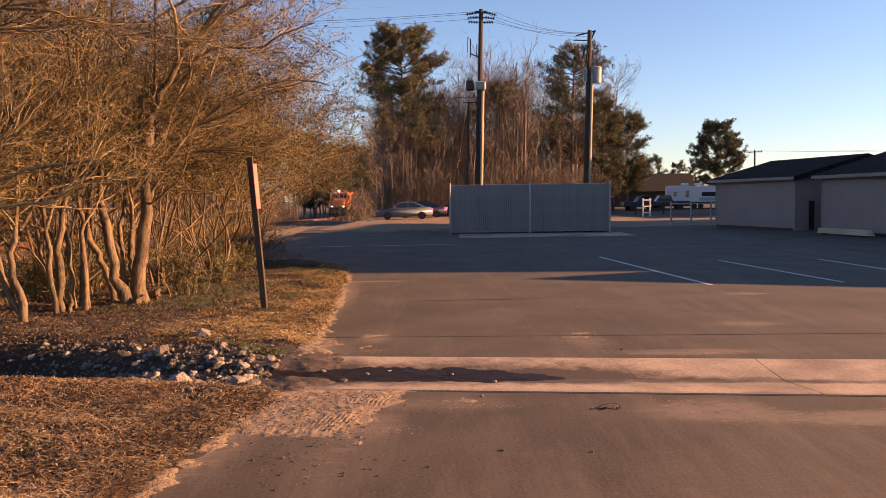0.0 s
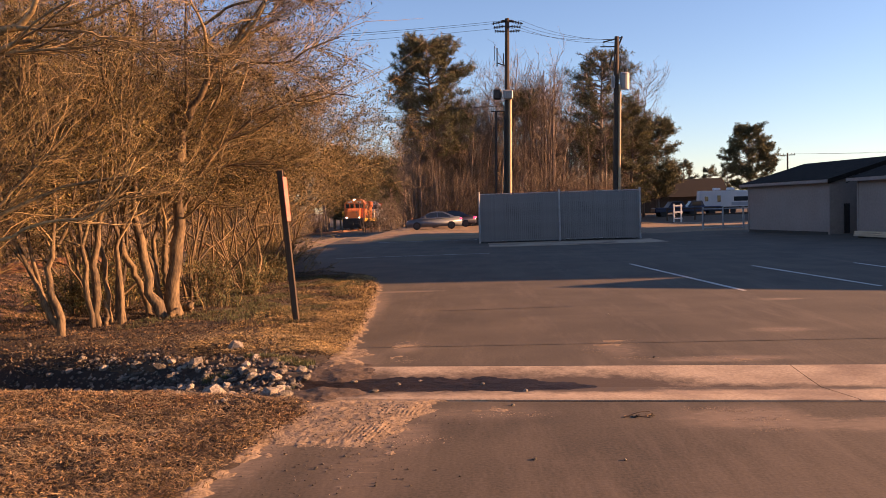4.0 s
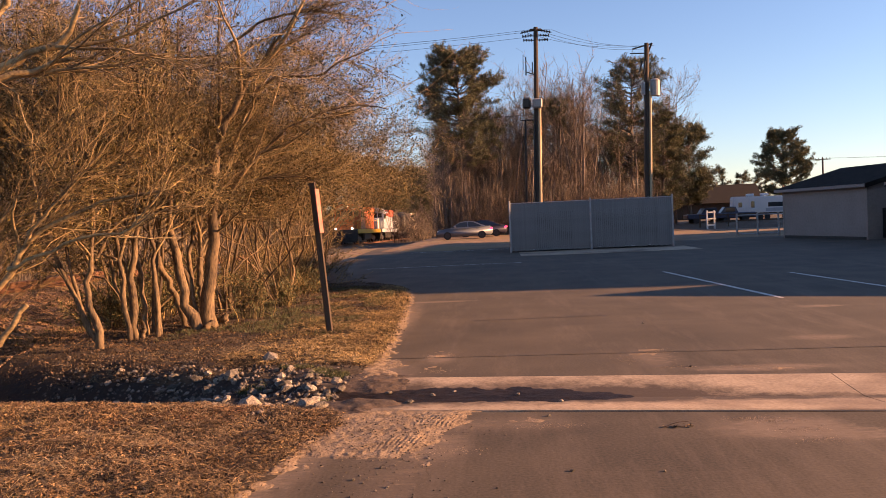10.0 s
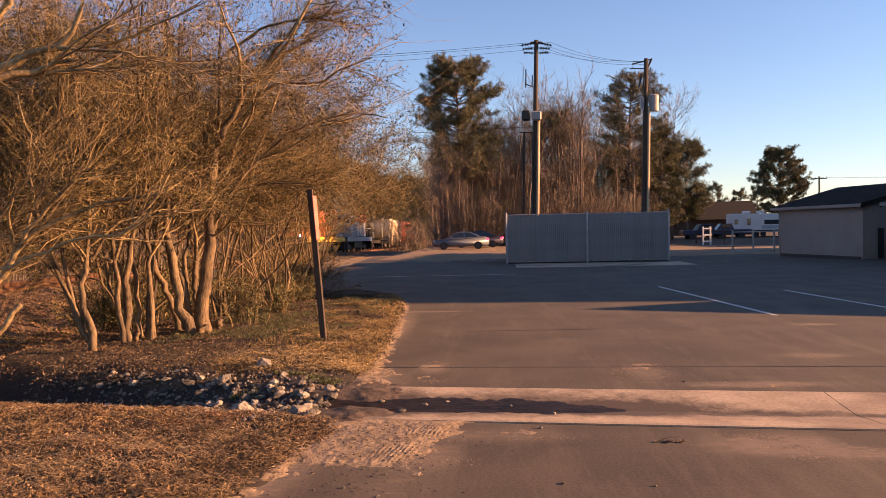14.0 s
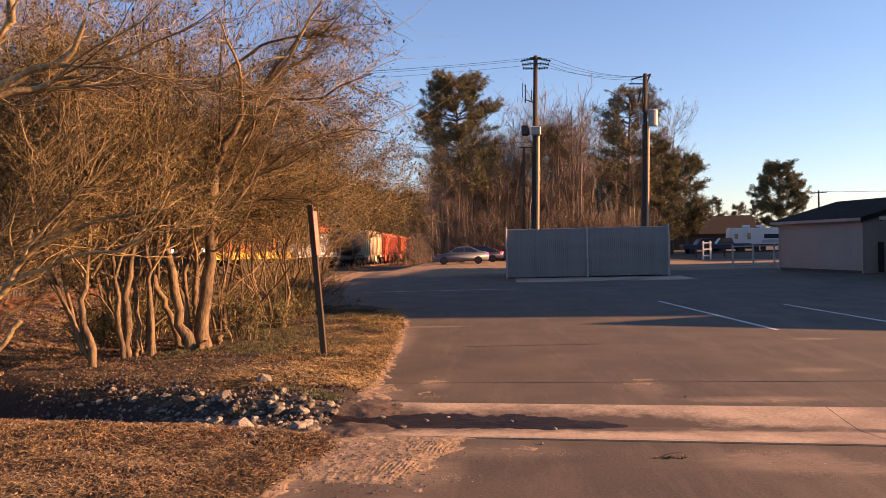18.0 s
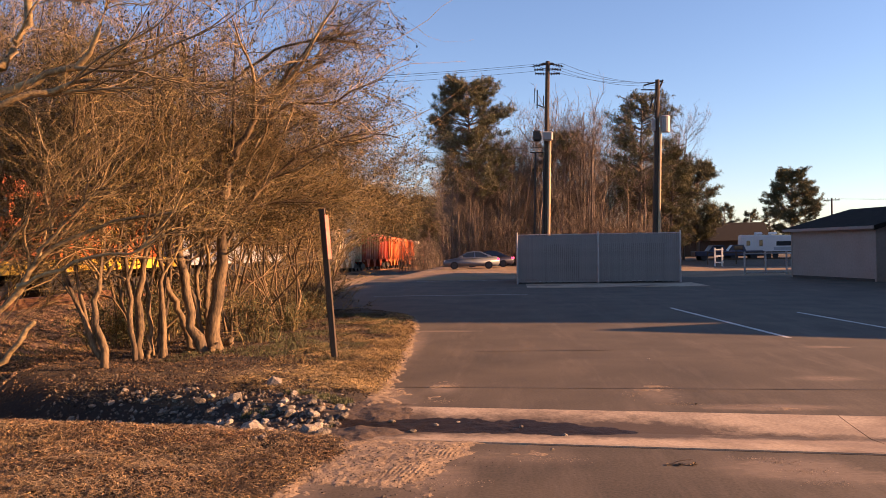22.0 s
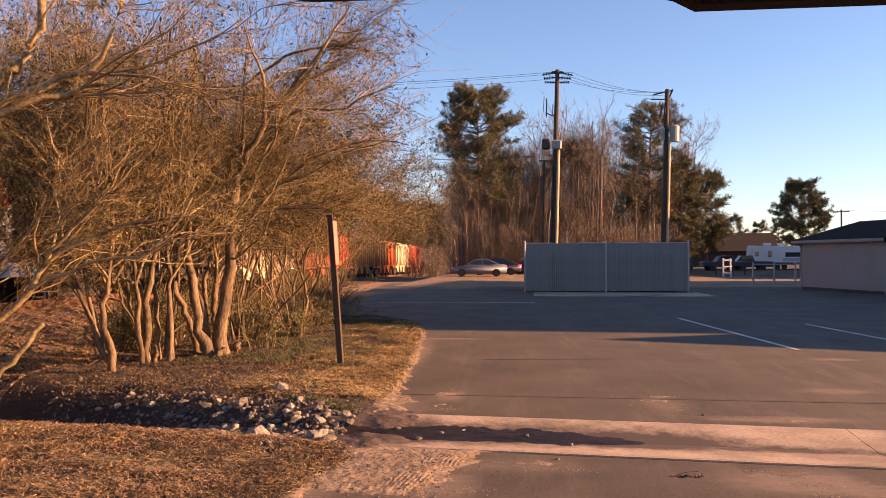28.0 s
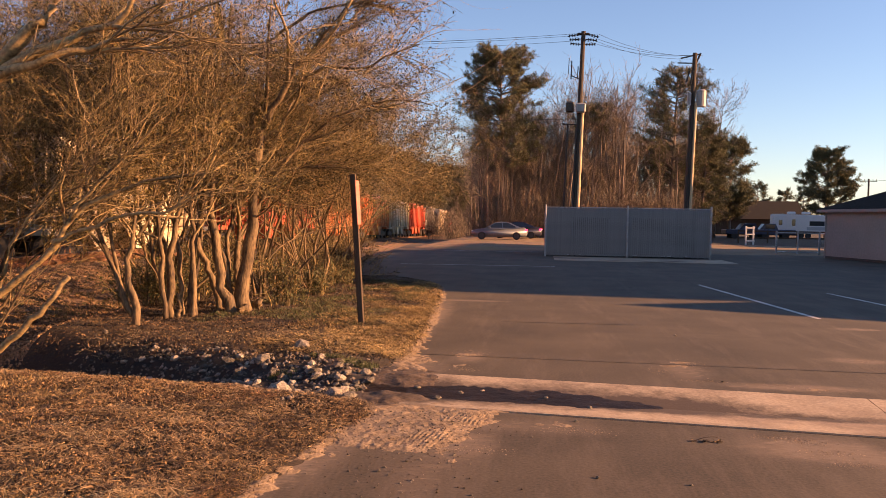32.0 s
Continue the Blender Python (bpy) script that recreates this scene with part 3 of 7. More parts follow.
SX, SY = np.meshgrid(np.arange(-2.3, -0.6, 0.02), np.arange(6.85, 9.0, 0.02))
SC = SY - 7.67 + 0.10 * SX
lev = 0.016 - 0.075 * np.exp(-(SC / 0.24) ** 2) - 0.10 * np.clip(SX + 1.25, -0.1, 1) - 0.05 * np.clip(np.abs(SC) - 0.75, 0, 1) + 0.055 * (vnoise(SX, SY, 3.0, 51, 3) - 0.5) + 0.02 * (vnoise(SX, SY, 16.0, 52, 2) - 0.5)
w = np.clip((-1.45 - SX) / 0.5, 0, 1)
sheet("dirt_wash", SX, SY, lev * (1 - w) + (ground_z(SX, SY) + 0.008 + 0.03 * (vnoise(SX, SY, 6.0, 53, 2) - 0.6)) * w, "damp", "damp brown dirt washed round the end of the gutter", "dirt")
SX, SY = np.meshgrid(np.arange(-1.95, 0.05, 0.0085), np.arange(5.1, 7.15, 0.014))
sheet("sand", SX, SY, sand_z(SX, SY), "sand", "washed-out pale sand with tyre tread marks beside the gutter", "sand")
for ya, yb, lift in ((3.9, 6.4, -0.006), (8.35, 19.5, 0.0)):
    SV, SU = np.meshgrid(np.linspace(-0.6, 0.62, 80), np.arange(ya, yb, 0.018))
    SE = np.interp(SU, EDGE_Y, EDGE_X)
    SX = SE + SV
    wide = 0.08 + 0.22 * np.exp(-((SU - 9.1) / 0.8) ** 2)
    SZ = 0.0185 + lift - 0.030 * np.clip(np.abs(SV + 0.03) / (wide + 0.12), 0, 2) + 0.036 * (vnoise(SX, SU, 5.5, 21, 3) - 0.5) + 0.012 * (vnoise(SX, SU, 25.0, 22) - 0.5)
    SZ = SZ - 0.12 * np.clip(np.abs(SV) - 0.5, 0, 1)
    sheet("sand", SX, SU, SZ, "sand", "pale sand fringe between the verge and the asphalt", "sand")
for cx_, cy_, rx_, ry_, sd in ((-0.88, 9.85, 0.20, 0.32, 31), (-0.95, 8.95, 0.22, 0.30, 32), (-1.35, 8.6, 0.35, 0.25, 33), (2.3, 8.55, 0.5, 0.10, 34), (2.85, 8.5, 0.3, 0.08, 35), (1.55, 9.6, 0.3, 0.4, 36), (0.15, 6.6, 0.35, 0.14, 37)):
    SX, SY = np.meshgrid(np.linspace(-1.4, 1.4, 60) * rx_ + cx_, np.linspace(-1.4, 1.4, 60) * ry_ + cy_)
    SZ = 0.004 - 0.012 * np.hypot((SX - cx_) / rx_, (SY - cy_) / ry_) + 0.030 * (vnoise(SX, SY, 7.0, sd, 3) - 0.5)
    sheet("sand", SX, SY, SZ, "sand", "thin drift of pale sand on the asphalt", "sand")


CRUMB_SPOTS = ((-0.81, 9.90, 0.10, 0.10, 300), (-0.79, 8.86, 0.08, 0.08, 240), (1.75, 9.76, 0.08, 0.14, 260), (1.75, 8.72, 0.12, 0.05, 260), (2.43, 8.62, 0.14, 0.05, 300), (2.80, 8.45, 0.12, 0.04, 240), (3.87, 10.42, 0.12, 0.08, 200),
               (2.01, 6.39, 0.10, 0.04, 300), (2.13, 6.12, 0.12, 0.05, 320), (2.18, 5.84, 0.12, 0.05, 260), (1.85, 6.49, 0.10, 0.03, 220), (-0.46, 5.77, 0.14, 0.06, 300), (0.30, 6.42, 0.14, 0.05, 260), (1.34, 9.19, 0.08, 0.12, 200))
crumb = np.random.default_rng(91)
CRUMBS = []
for cx_, cy_, rx_, ry_, n_ in CRUMB_SPOTS:
    CRUMBS.append(np.stack([cx_ + crumb.normal(0, rx_, n_), cy_ + crumb.normal(0, ry_, n_), 0.001 + 0 * crumb.normal(0, 1, n_)], 1))
CRUMBS = np.concatenate(CRUMBS)
cr_s = 0.002 + 0.007 * crumb.uniform(0, 1, len(CRUMBS)) ** 3
cr_a = crumb.uniform(0, 6.28, len(CRUMBS))
flat = np.array([[1, 0, 0], [0.3, 0.8, 0], [-0.9, 0.4, 0], [-0.5, -0.7, 0], [0.6, -0.6, 0], [0, 0, 0.35]])
V = flat[None] * cr_s[:, None, None] * crumb.uniform(0.6, 1.4, (len(CRUMBS), 6, 1))
V = np.stack([V[..., 0] * np.cos(cr_a)[:, None] - V[..., 1] * np.sin(cr_a)[:, None], V[..., 0] * np.sin(cr_a)[:, None] + V[..., 1] * np.cos(cr_a)[:, None], V[..., 2]], -1) + CRUMBS[:, None, :]
F = (np.array([[0, 1, 5], [1, 2, 5], [2, 3, 5], [3, 4, 5], [4, 0, 5]])[None] + 6 * np.arange(len(CRUMBS))[:, None, None]).reshape(-1, 3)
M["crumbs"] = material("sand_crumb", (0.15, 0.105, 0.065), (0.36, 0.265, 0.175), 6.0, 0.95, 0.0, island=0.4)
tagged(new("sand_crumbs", fast_mesh("sand_crumbs", V.reshape(-1, 3), F, "crumbs")), "crumbs of pale sand drifted on the asphalt", "sand", kind="stuff")


def stripe(pts, w, label, z=0.005):
    bm = bmesh.new()
    (x0, y0), (x1, y1) = pts
    dx, dy = x1 - x0, y1 - y0
    l = math.hypot(dx, dy)
    nx, ny = -dy / l * w / 2, dx / l * w / 2
    n = max(2, int(l / 0.5))
    rng = random.Random(int(abs(x0 * 100)))
    a, b = [], []
    for i in range(n + 1):
        f = i / n
        x, y = x0 + dx * f, y0 + dy * f
        j = rng.uniform(0.75, 1.1)
        a.append(bm.verts.new((x + nx * j, y + ny * j, z)))
        b.append(bm.verts.new((x - nx * j, y - ny * j, z)))
    for i in range(n):
        bm.faces.new((a[i], a[i + 1], b[i + 1], b[i]))
    bmesh.ops.recalc_face_normals(bm, faces=bm.faces)
    return tagged(part("road_marking", bm, "line"), label, "road marking", "painted lot lines", "structure")


for p in (((4.27, 22.4), (4.92, 14.95)), ((6.97, 20.6), (7.43, 15.1)), ((9.47, 20.6), (9.6, 15.2)), ((12.0, 20.6), (12.0, 15.2)), ((-4.95, 29.2), (0.6, 29.6)), ((-4.9, 42.6), (0.2, 43.0))):
    stripe(p, 0.11, "faded white painted line on the asphalt")

M["seal"] = material("crack_seal", (0.022, 0.018, 0.015), (0.045, 0.036, 0.029), 4.0, 0.8, 0.1)
for pts, w in ((((-1.5, 9.78), (6.5, 9.48)), 0.022), (((0.1, 6.905), (12.0, 5.655)), 0.03), (((-0.9, 8.545), (12.0, 7.255)), 0.018), (((-0.6, 13.2), (1.6, 13.3)), 0.04)):
    sm = stripe(pts, w, "dark seam line in the asphalt", 0.0035)
    sm.data.materials[0] = M["seal"]
    sm.name = "road_seam"
    tagged(sm, category="seam", group="asphalt seams")

# ---- railway ----
for side, nm in ((-0.72, "far"), (0.72, "near")):
    bm = bmesh.new()
    ys = [-80, 0, 24, 48, 188, 420]
    prof = [(-0.07, 0), (0.07, 0), (0.07, 0.02), (0.015, 0.03), (0.015, 0.125), (0.036, 0.13), (0.036, 0.17), (-0.036, 0.17), (-0.036, 0.13), (-0.015, 0.125), (-0.015, 0.03), (-0.07, 0.02)]
    rings = [[bm.verts.new((TRACK_X + side + p[0], y, float(track_z(y)) - 0.17 + p[1])) for p in prof] for y in ys]
    for a, b in zip(rings, rings[1:]):
        for i in range(len(prof)):
            bm.faces.new((a[i], a[(i + 1) % len(prof)], b[(i + 1) % len(prof)], b[i]))
    bmesh.ops.recalc_face_normals(bm, faces=bm.faces)
    tagged(part("rail", bm, "rust"), "rusty steel rail spiked to the ties", "rail", "rails of the track", "structure")
tie_me = None
for i in range(170):
    y = -20 + i * 0.55
    if tie_me is None:
        tie = part("railway_tie", boxes((-1.3, 1.3, -0.11, 0.11, -0.16, 0.0), bevel=0.01), "tie")
        tie_me = tie.data
    else:
        tie = new("railway_tie", tie_me)
    tie.location = (TRACK_X, y, float(track_z(y)) - 0.168)
    tagged(tie, "weathered dark wooden railway tie", "tie", "ties of the track")

stack = thing("rail_stack", "spare rusty rails stacked beside the track", "rails", (-12.7, 0, 0.5))
for i, (dx, z, y0, y1) in enumerate(((-0.16, -0.30, 8.0, 25.0), (0.0, -0.30, 8.6, 25.6), (0.16, -0.30, 8.2, 25.2), (-0.08, -0.13, 8.5, 24.8), (0.09, -0.13, 8.8, 25.0))):
    bm = bmesh.new()
    extrude_profile(bm, [(dx - 0.07, z), (dx + 0.07, z), (dx + 0.07, z + 0.02), (dx + 0.018, z + 0.035), (dx + 0.018, z + 0.125), (dx + 0.038, z + 0.13), (dx + 0.038, z + 0.168), (dx - 0.038, z + 0.168), (dx - 0.038, z + 0.13), (dx - 0.018, z + 0.125), (dx - 0.018, z + 0.035), (dx - 0.07, z + 0.02)], 'y', y0, y1)
    part("spare_rail", bm, "rust", stack)
for i in range(4):
    y = 9.6 + 4.6 * i
    part("bearer", boxes((-0.35, 0.35, y - 0.1, y + 0.1, -0.50, -0.302)), "tie", stack)

# ---- trees ----
def laid_limb(rng, y, r0, r1, *pts):
    """A crooked limb through a few (x, z) points at the depth y: fifteen places and radii."""
    q = np.array([(x, y, z) for x, z in pts], dtype=float)
    q[1:, 1] += np.cumsum(rng.normal(0, 0.05, len(q) - 1))
    k = np.arange(len(q))
    f = np.linspace(0, len(q) - 1, 15)
    c = np.stack([np.interp(f, k, q[:, j]) for j in range(3)], 1)
    c[1:-1] = c[1:-1] * 0.5 + (c[:-2] + c[2:]) * 0.25
    c[1:] += rng.normal(0, min(0.022, r0 * 0.3), (14, 3))
    r = np.linspace(1, 0, 15) ** 1.15 * (r0 - r1) + r1
    r = r * rng.uniform(0.84, 1.16, 15)
    r[0] *= 1.3
    return c, r


def crape(base, stems, height, spread, seed, lean=(0, 0), r0=0.07, twigs=300, leafy=1.0, low=0.34, dirs=None, leafm="leaf", reach=1.0, pull=(0, 0), full=False, clear=1.8, limbs=None, stubs=(), bz=None, thin=1.0, wide=99.0, barkm="bark"):
    """A many-stemmed small tree: bare smooth stems below, a dense crown of twigs and dry leaves above."""
    rng = np.random.default_rng(seed)
    bz = float(ground_z(base[0], base[1])) if bz is None else bz
    tree = thing("crape_myrtle", "many-stemmed crape myrtle with smooth tan bark and dry brown leaves", "tree", (base[0], base[1], bz - 0.04), group="row of crape myrtles")
    a = rng.uniform(0, 6.28, stems) if dirs is None else np.radians(np.array(dirs, dtype=float))
    out = np.stack([np.cos(a), np.sin(a), np.zeros(stems)], 1)
    start = out * rng.uniform(0.05, 0.28, (stems, 1))
    d = out * rng.uniform(0.12, spread, (stems, 1)) + np.array([lean[0], lean[1], 1.0])
    L = height * rng.uniform(0.62, 0.9, stems)
    thick = rng.uniform(0.36, 0.86, (stems, 1))
    P = curve_branches(rng, start, d, L, 15, 0.15, 0.03)
    R = np.linspace(1, 0.12, 15)[None, :] ** 1.1 * thick * r0 * rng.uniform(0.86, 1.14, (stems, 15))
    R[:, 0] *= 1.45
    R[:, 1] *= 1.15
    if limbs:
        laid = [laid_limb(rng, *l) for l in limbs]
        P, R = np.stack([l[0] for l in laid]), np.stack([l[1] for l in laid])
    for i, l in enumerate(stubs):
        p, r = laid_limb(rng, *l)
        p = np.concatenate([p, p[-1:] + (p[-1:] - p[-2:-1]) * 0.12, p[-1:] + (p[-1:] - p[-2:-1]) * 0.13])
        r = np.concatenate([r, r[-1:] * 0.85, r[-1:] * 0.01])
        part("stub", fast_mesh("stub", *tubes(p[None], r[None], 9), barkm, True), None, tree, "sawn-off stem")
    F = stems * 2
    pt, al, pr, w = sprout(rng, P, R, F, 0.36, 0.72)
    PF = curve_branches(rng, pt, al + unit(rng.normal(0, 1, (F, 3)) * np.array([1, 1, 0.3])) * 0.55, height * rng.uniform(0.25, 0.42, F), 9, 0.15, 0.02)
    RF = np.linspace(1, 0.2, 9)[None, :] * pr[:, None] * 0.72
    high = PF[:, -1, 2] > PF[:, 0, 2] + 0.3
    PF, RF = PF[high], RF[high]
    for i in range(stems):
        v, f = tubes(P[i:i + 1], R[i:i + 1], 9)
        part("stem", fast_mesh("stem", v, f, barkm, True), None, tree)
    s = int(stems * 8 * thin)
    P1, R1 = np.concatenate([P[:, 3:12], P[:, 6:15], PF]), np.concatenate([R[:, 3:12], R[:, 6:15], RF])
    pt, al, pr, w = sprout(rng, P1, R1, s, low * 0.6, 1.0)
    away = unit(pt * np.array([1, 1, 0.0]) + 1e-6)
    d2 = al * 0.8 + unit(rng.normal(0, 1, (s, 3)) * np.array([1, 1, 0.45])) * 0.8 + away * 0.45 + np.array([pull[0], pull[1], 0])
    P2 = curve_branches(rng, pt, d2, rng.uniform(0.8, 2.0, s) * height / 5 * reach, 8, 0.18, -0.012)
    R2 = np.linspace(1, 0.25, 8)[None, :] * np.minimum(pr * 0.5, 0.02)[:, None]
    high = P2[:, 1:, 2].min(axis=1) > np.maximum(1.3, P2[:, 0, 2] - 0.35)
    P2, R2 = P2[high], R2[high]
    c = [tubes(PF, RF, 7), tubes(P2, R2, 5)]
    s = int(stems * 64 * thin)
    pt, al, pr, w = sprout(rng, np.concatenate([P2, PF[:, 1:], P[:, 4:12], P[:, 7:15]]), np.concatenate([R2, RF[:, 1:], R[:, 4:12], R[:, 7:15]]), s, 0.15, 1.0)
    away = unit(pt * np.array([1, 1, 0.0]) + 1e-6)
    d3 = al * 1.0 + unit(rng.normal(0, 1, (s, 3)) * np.array([1, 1, 0.7])) * 0.62 + away * 0.3 + np.array([pull[0], pull[1], 0]) * 0.6 + np.array([0, 0, 0.12])
    P3 = curve_branches(rng, pt, d3, rng.uniform(0.5, 1.5, s), 8, 0.23, 0.0)
    R3 = np.linspace(1, 0.35, 8)[None, :] * np.clip(pr * 0.5, 0.0042, 0.009)[:, None]
    high = (P3[:, -1, 2] > clear) | ((rng.uniform(0, 1, len(P3)) < 0.05) & (P3[:, -1, 2] > 0.8))
    high &= P3[:, -1, 0] < wide
    P3, R3 = P3[high], R3[high]
    c.append(tubes(P3, R3, 4))
    v, f = join(c)
    part("branchwork", fast_mesh("branchwork", v, f, "branch", True), None, tree)["kind"] = "stuff"
    s = int(stems * twigs * 0.9)
    pt, al, pr, w = sprout(rng, P3, R3, s, 0.1, 1.0)
    d4 = al * 1.0 + unit(rng.normal(0, 1, (s, 3))) * 0.48 + np.array([0.1, 0.0, 0.12])
    P4 = curve_branches(rng, pt, d4, rng.uniform(0.18, 0.6, s), 4, 0.26, 0.0)
    R4 = np.linspace(1, 0.5, 4)[None, :] * np.where(rng.uniform(0, 1, (s, 1)) < 0.1, rng.uniform(0.0045, 0.006, (s, 1)), rng.uniform(0.0026, 0.004, (s, 1)))
    high = (P4[:, -1, 2] > clear) | (rng.uniform(0, 1, len(P4)) < 0.06)
    P4, R4 = P4[high], R4[high]
    v, f = tubes(P4, R4, 3)
    tw = part("twig_mass", fast_mesh("twig_mass", v, f, "twig"), None, tree)
    tw["kind"] = "stuff"
    nl = int(s * 4.4 * leafy)
    if nl:
        pt, al, pr, w = sprout(rng, P4, R4, nl, 0.2, 1.0)
        hz = pt[:, 2] / height
        pt = pt[rng.uniform(0, 1, nl) < np.interp(hz, [0.5, 0.76, 0.93], [1.0, 0.9, 0.7 if full else 0.12])]
        v, f = leaves(rng, pt + rng.normal(0, 0.04, pt.shape), 0.026, 0.38)
        lf = part("foliage", fast_mesh("foliage", v, f, leafm), None, tree)
        lf["kind"] = "stuff"
    return tree


# the clump at the ditch: two heavy trunks, limbs that arch over the verge, sawn stems
trunks = [(-0.30, 0.108, 0.012, (-0.02, -0.08), (-0.11, 0.30), (-0.23, 0.69), (-0.32, 1.30), (-0.36, 2.17), (-0.43, 3.20), (-0.64, 4.49), (-0.8, 5.4)),
          (0.05, 0.125, 0.012, (0.06, -0.03), (0.04, 0.64), (0.13, 1.05), (0.20, 1.54), (0.28, 2.28), (0.29, 2.74), (0.44, 3.24), (0.49, 3.93), (0.55, 5.2)),
          (0.50, 0.050, 0.02, (-0.30, 0.0), (-0.38, 0.69), (-0.46, 1.18), (-0.32, 1.84), (-0.21, 3.07), (-0.29, 4.8)),
          (0.60, 0.043, 0.02, (-0.18, 0.0), (-0.21, 0.68), (-0.30, 1.16), (-0.20, 2.02), (0.02, 3.16), (0.2, 4.6))]
trunks += [(-0.10, 0.085, 0.014, (0.29, 2.56), (0.43, 3.10), (0.68, 3.49), (0.94, 3.90), (1.19, 4.25), (1.6, 4.7), (1.95, 5.2)),
           (0.20, 0.040, 0.008, (0.22, 1.77), (0.48, 2.27), (0.88, 2.82), (1.50, 3.37), (2.5, 3.64), (3.1, 3.5)),
           (0.20, 0.025, 0.008, (0.22, 2.14), (0.58, 2.38), (1.06, 2.49), (1.82, 2.46)),
           (0.20, 0.032, 0.008, (0.96, 3.90), (1.42, 4.13), (1.97, 4.08), (2.4, 4.3), (2.9, 4.5)),
           (0.10, 0.029, 0.01, (0.55, 4.6), (1.2, 5.0), (1.9, 5.1), (2.5, 5.0))]
sawn = [(-0.15, 0.045, 0.055, (-0.26, 0.09), (-0.38, 0.48), (-0.54, 0.89), (-0.69, 1.28)),
        (0.10, 0.036, 0.042, (-0.14, 0.0), (-0.18, 0.49), (-0.22, 0.91), (-0.28, 1.07)),
        (0.40, 0.043, 0.052, (-0.07, 0.03), (-0.23, 0.60), (-0.22, 0.98), (-0.19, 1.19)),
        (-0.35, 0.072, 0.05, (0.0, -0.07), (0.12, 0.08), (0.22, 0.21)),
        (0.15, 0.072, 0.055, (0.15, 0.01), (0.24, 0.14), (0.28, 0.24))]
crape((-4.9, 12.9), 9, 7.1, 0.5, 14, twigs=640, leafy=0.5, thin=0.75, limbs=trunks, stubs=sawn, reach=0.95, pull=(0.1, 0.7), bz=0.04, wide=3.3)
stems = [(-0.20, 0.046, 0.02, (-0.05, -0.04), (-0.08, 0.57), (-0.10, 1.15), (-0.16, 1.61), (-0.14, 2.21), (-0.22, 3.23), (-0.12, 4.9)),
         (0.00, 0.065, 0.02, (-0.03, -0.07), (-0.04, 0.63), (-0.04, 1.13), (0.12, 1.83), (0.29, 2.54), (0.24, 3.67), (0.3, 5.2)),
         (0.10, 0.052, 0.02, (0.27, -0.02), (0.25, 0.62), (0.24, 1.20), (0.21, 1.52), (0.16, 2.29), (-0.04, 3.43), (0.06, 5.0)),
         (0.20, 0.043, 0.02, (0.02, -0.10), (0.03, 0.43), (0.01, 1.15), (-0.18, 1.86), (-0.54, 2.76), (-0.9, 4.2)),
         (0.40, 0.043, 0.02, (0.04, -0.13), (0.05, 0.59), (0.17, 1.49), (0.37, 2.56), (0.61, 3.62), (0.7, 5.0))]
crape((-5.7, 12.2), 5, 6.8, 0.35, 13, twigs=820, limbs=stems, stubs=[(-0.05, 0.036, 0.03, (0.08, -0.05), (0.06, 0.2), (0.0, 0.4))], bz=0.04)
stems = [(0.0, 0.058, 0.02, (0.07, -0.11), (0.01, 0.35), (-0.10, 0.79), (-0.06, 1.14), (0.04, 1.86), (-0.03, 2.73), (-0.14, 4.2)),
         (0.0, 0.043, 0.018, (0.0, 0.20), (-0.16, 0.52), (-0.38, 0.92), (-0.62, 1.41), (-0.81, 2.05), (-1.01, 2.85), (-1.2, 4.0)),
         (0.1, 0.030, 0.015, (-0.28, 0.67), (-0.38, 1.16), (-0.46, 1.64), (-0.36, 2.27), (-0.47, 3.15), (-0.4, 4.3)),
         (0.1, 0.025, 0.012, (-0.05, 1.2), (0.2, 1.7), (0.35, 2.4), (0.7, 3.4))]
crape((-5.75, 11.0), 4, 6.0, 0.5, 12, twigs=760, limbs=stems, bz=0.04)
crape((-6.3, 13.6), 5, 6.8, 0.30, 23, lean=(-0.05, 0.1), r0=0.045, twigs=560)
# the low leaning limb at the ditch's far end, sunlight put into its paler bark
boughs = [(0.0, 0.061, 0.02, (-0.92, -0.30), (-0.29, 0.31), (0.18, 0.65), (0.53, 0.96), (0.91, 1.32), (1.06, 1.62), (1.36, 1.88), (2.20, 2.18), (2.86, 2.21)),
          (0.0, 0.030, 0.012, (0.91, 1.32), (1.19, 1.43), (1.57, 1.59), (2.11, 1.73), (2.37, 1.67), (2.71, 1.96), (3.01, 2.42)),
          (0.0, 0.024, 0.010, (1.17, 1.74), (1.36, 1.92), (1.57, 2.14), (1.90, 2.46), (2.21, 2.80)),
          (0.1, 0.032, 0.010, (-1.00, -0.32), (-0.21, 0.30), (0.18, 0.84), (0.32, 1.31), (0.74, 1.84), (1.11, 2.27))]
crape((-7.0, 9.6), 4, 3.5, 0.5, 11, twigs=230, low=0.5, limbs=boughs, leafy=0.8, stubs=[(-0.6, 0.040, 0.03, (0.0, -0.6), (0.60, 0.04), (0.96, 0.33), (1.25, 0.64), (1.45, 0.94))], bz=0.0, clear=1.9, thin=0.8, pull=(0, 0.4), barkm="branch")
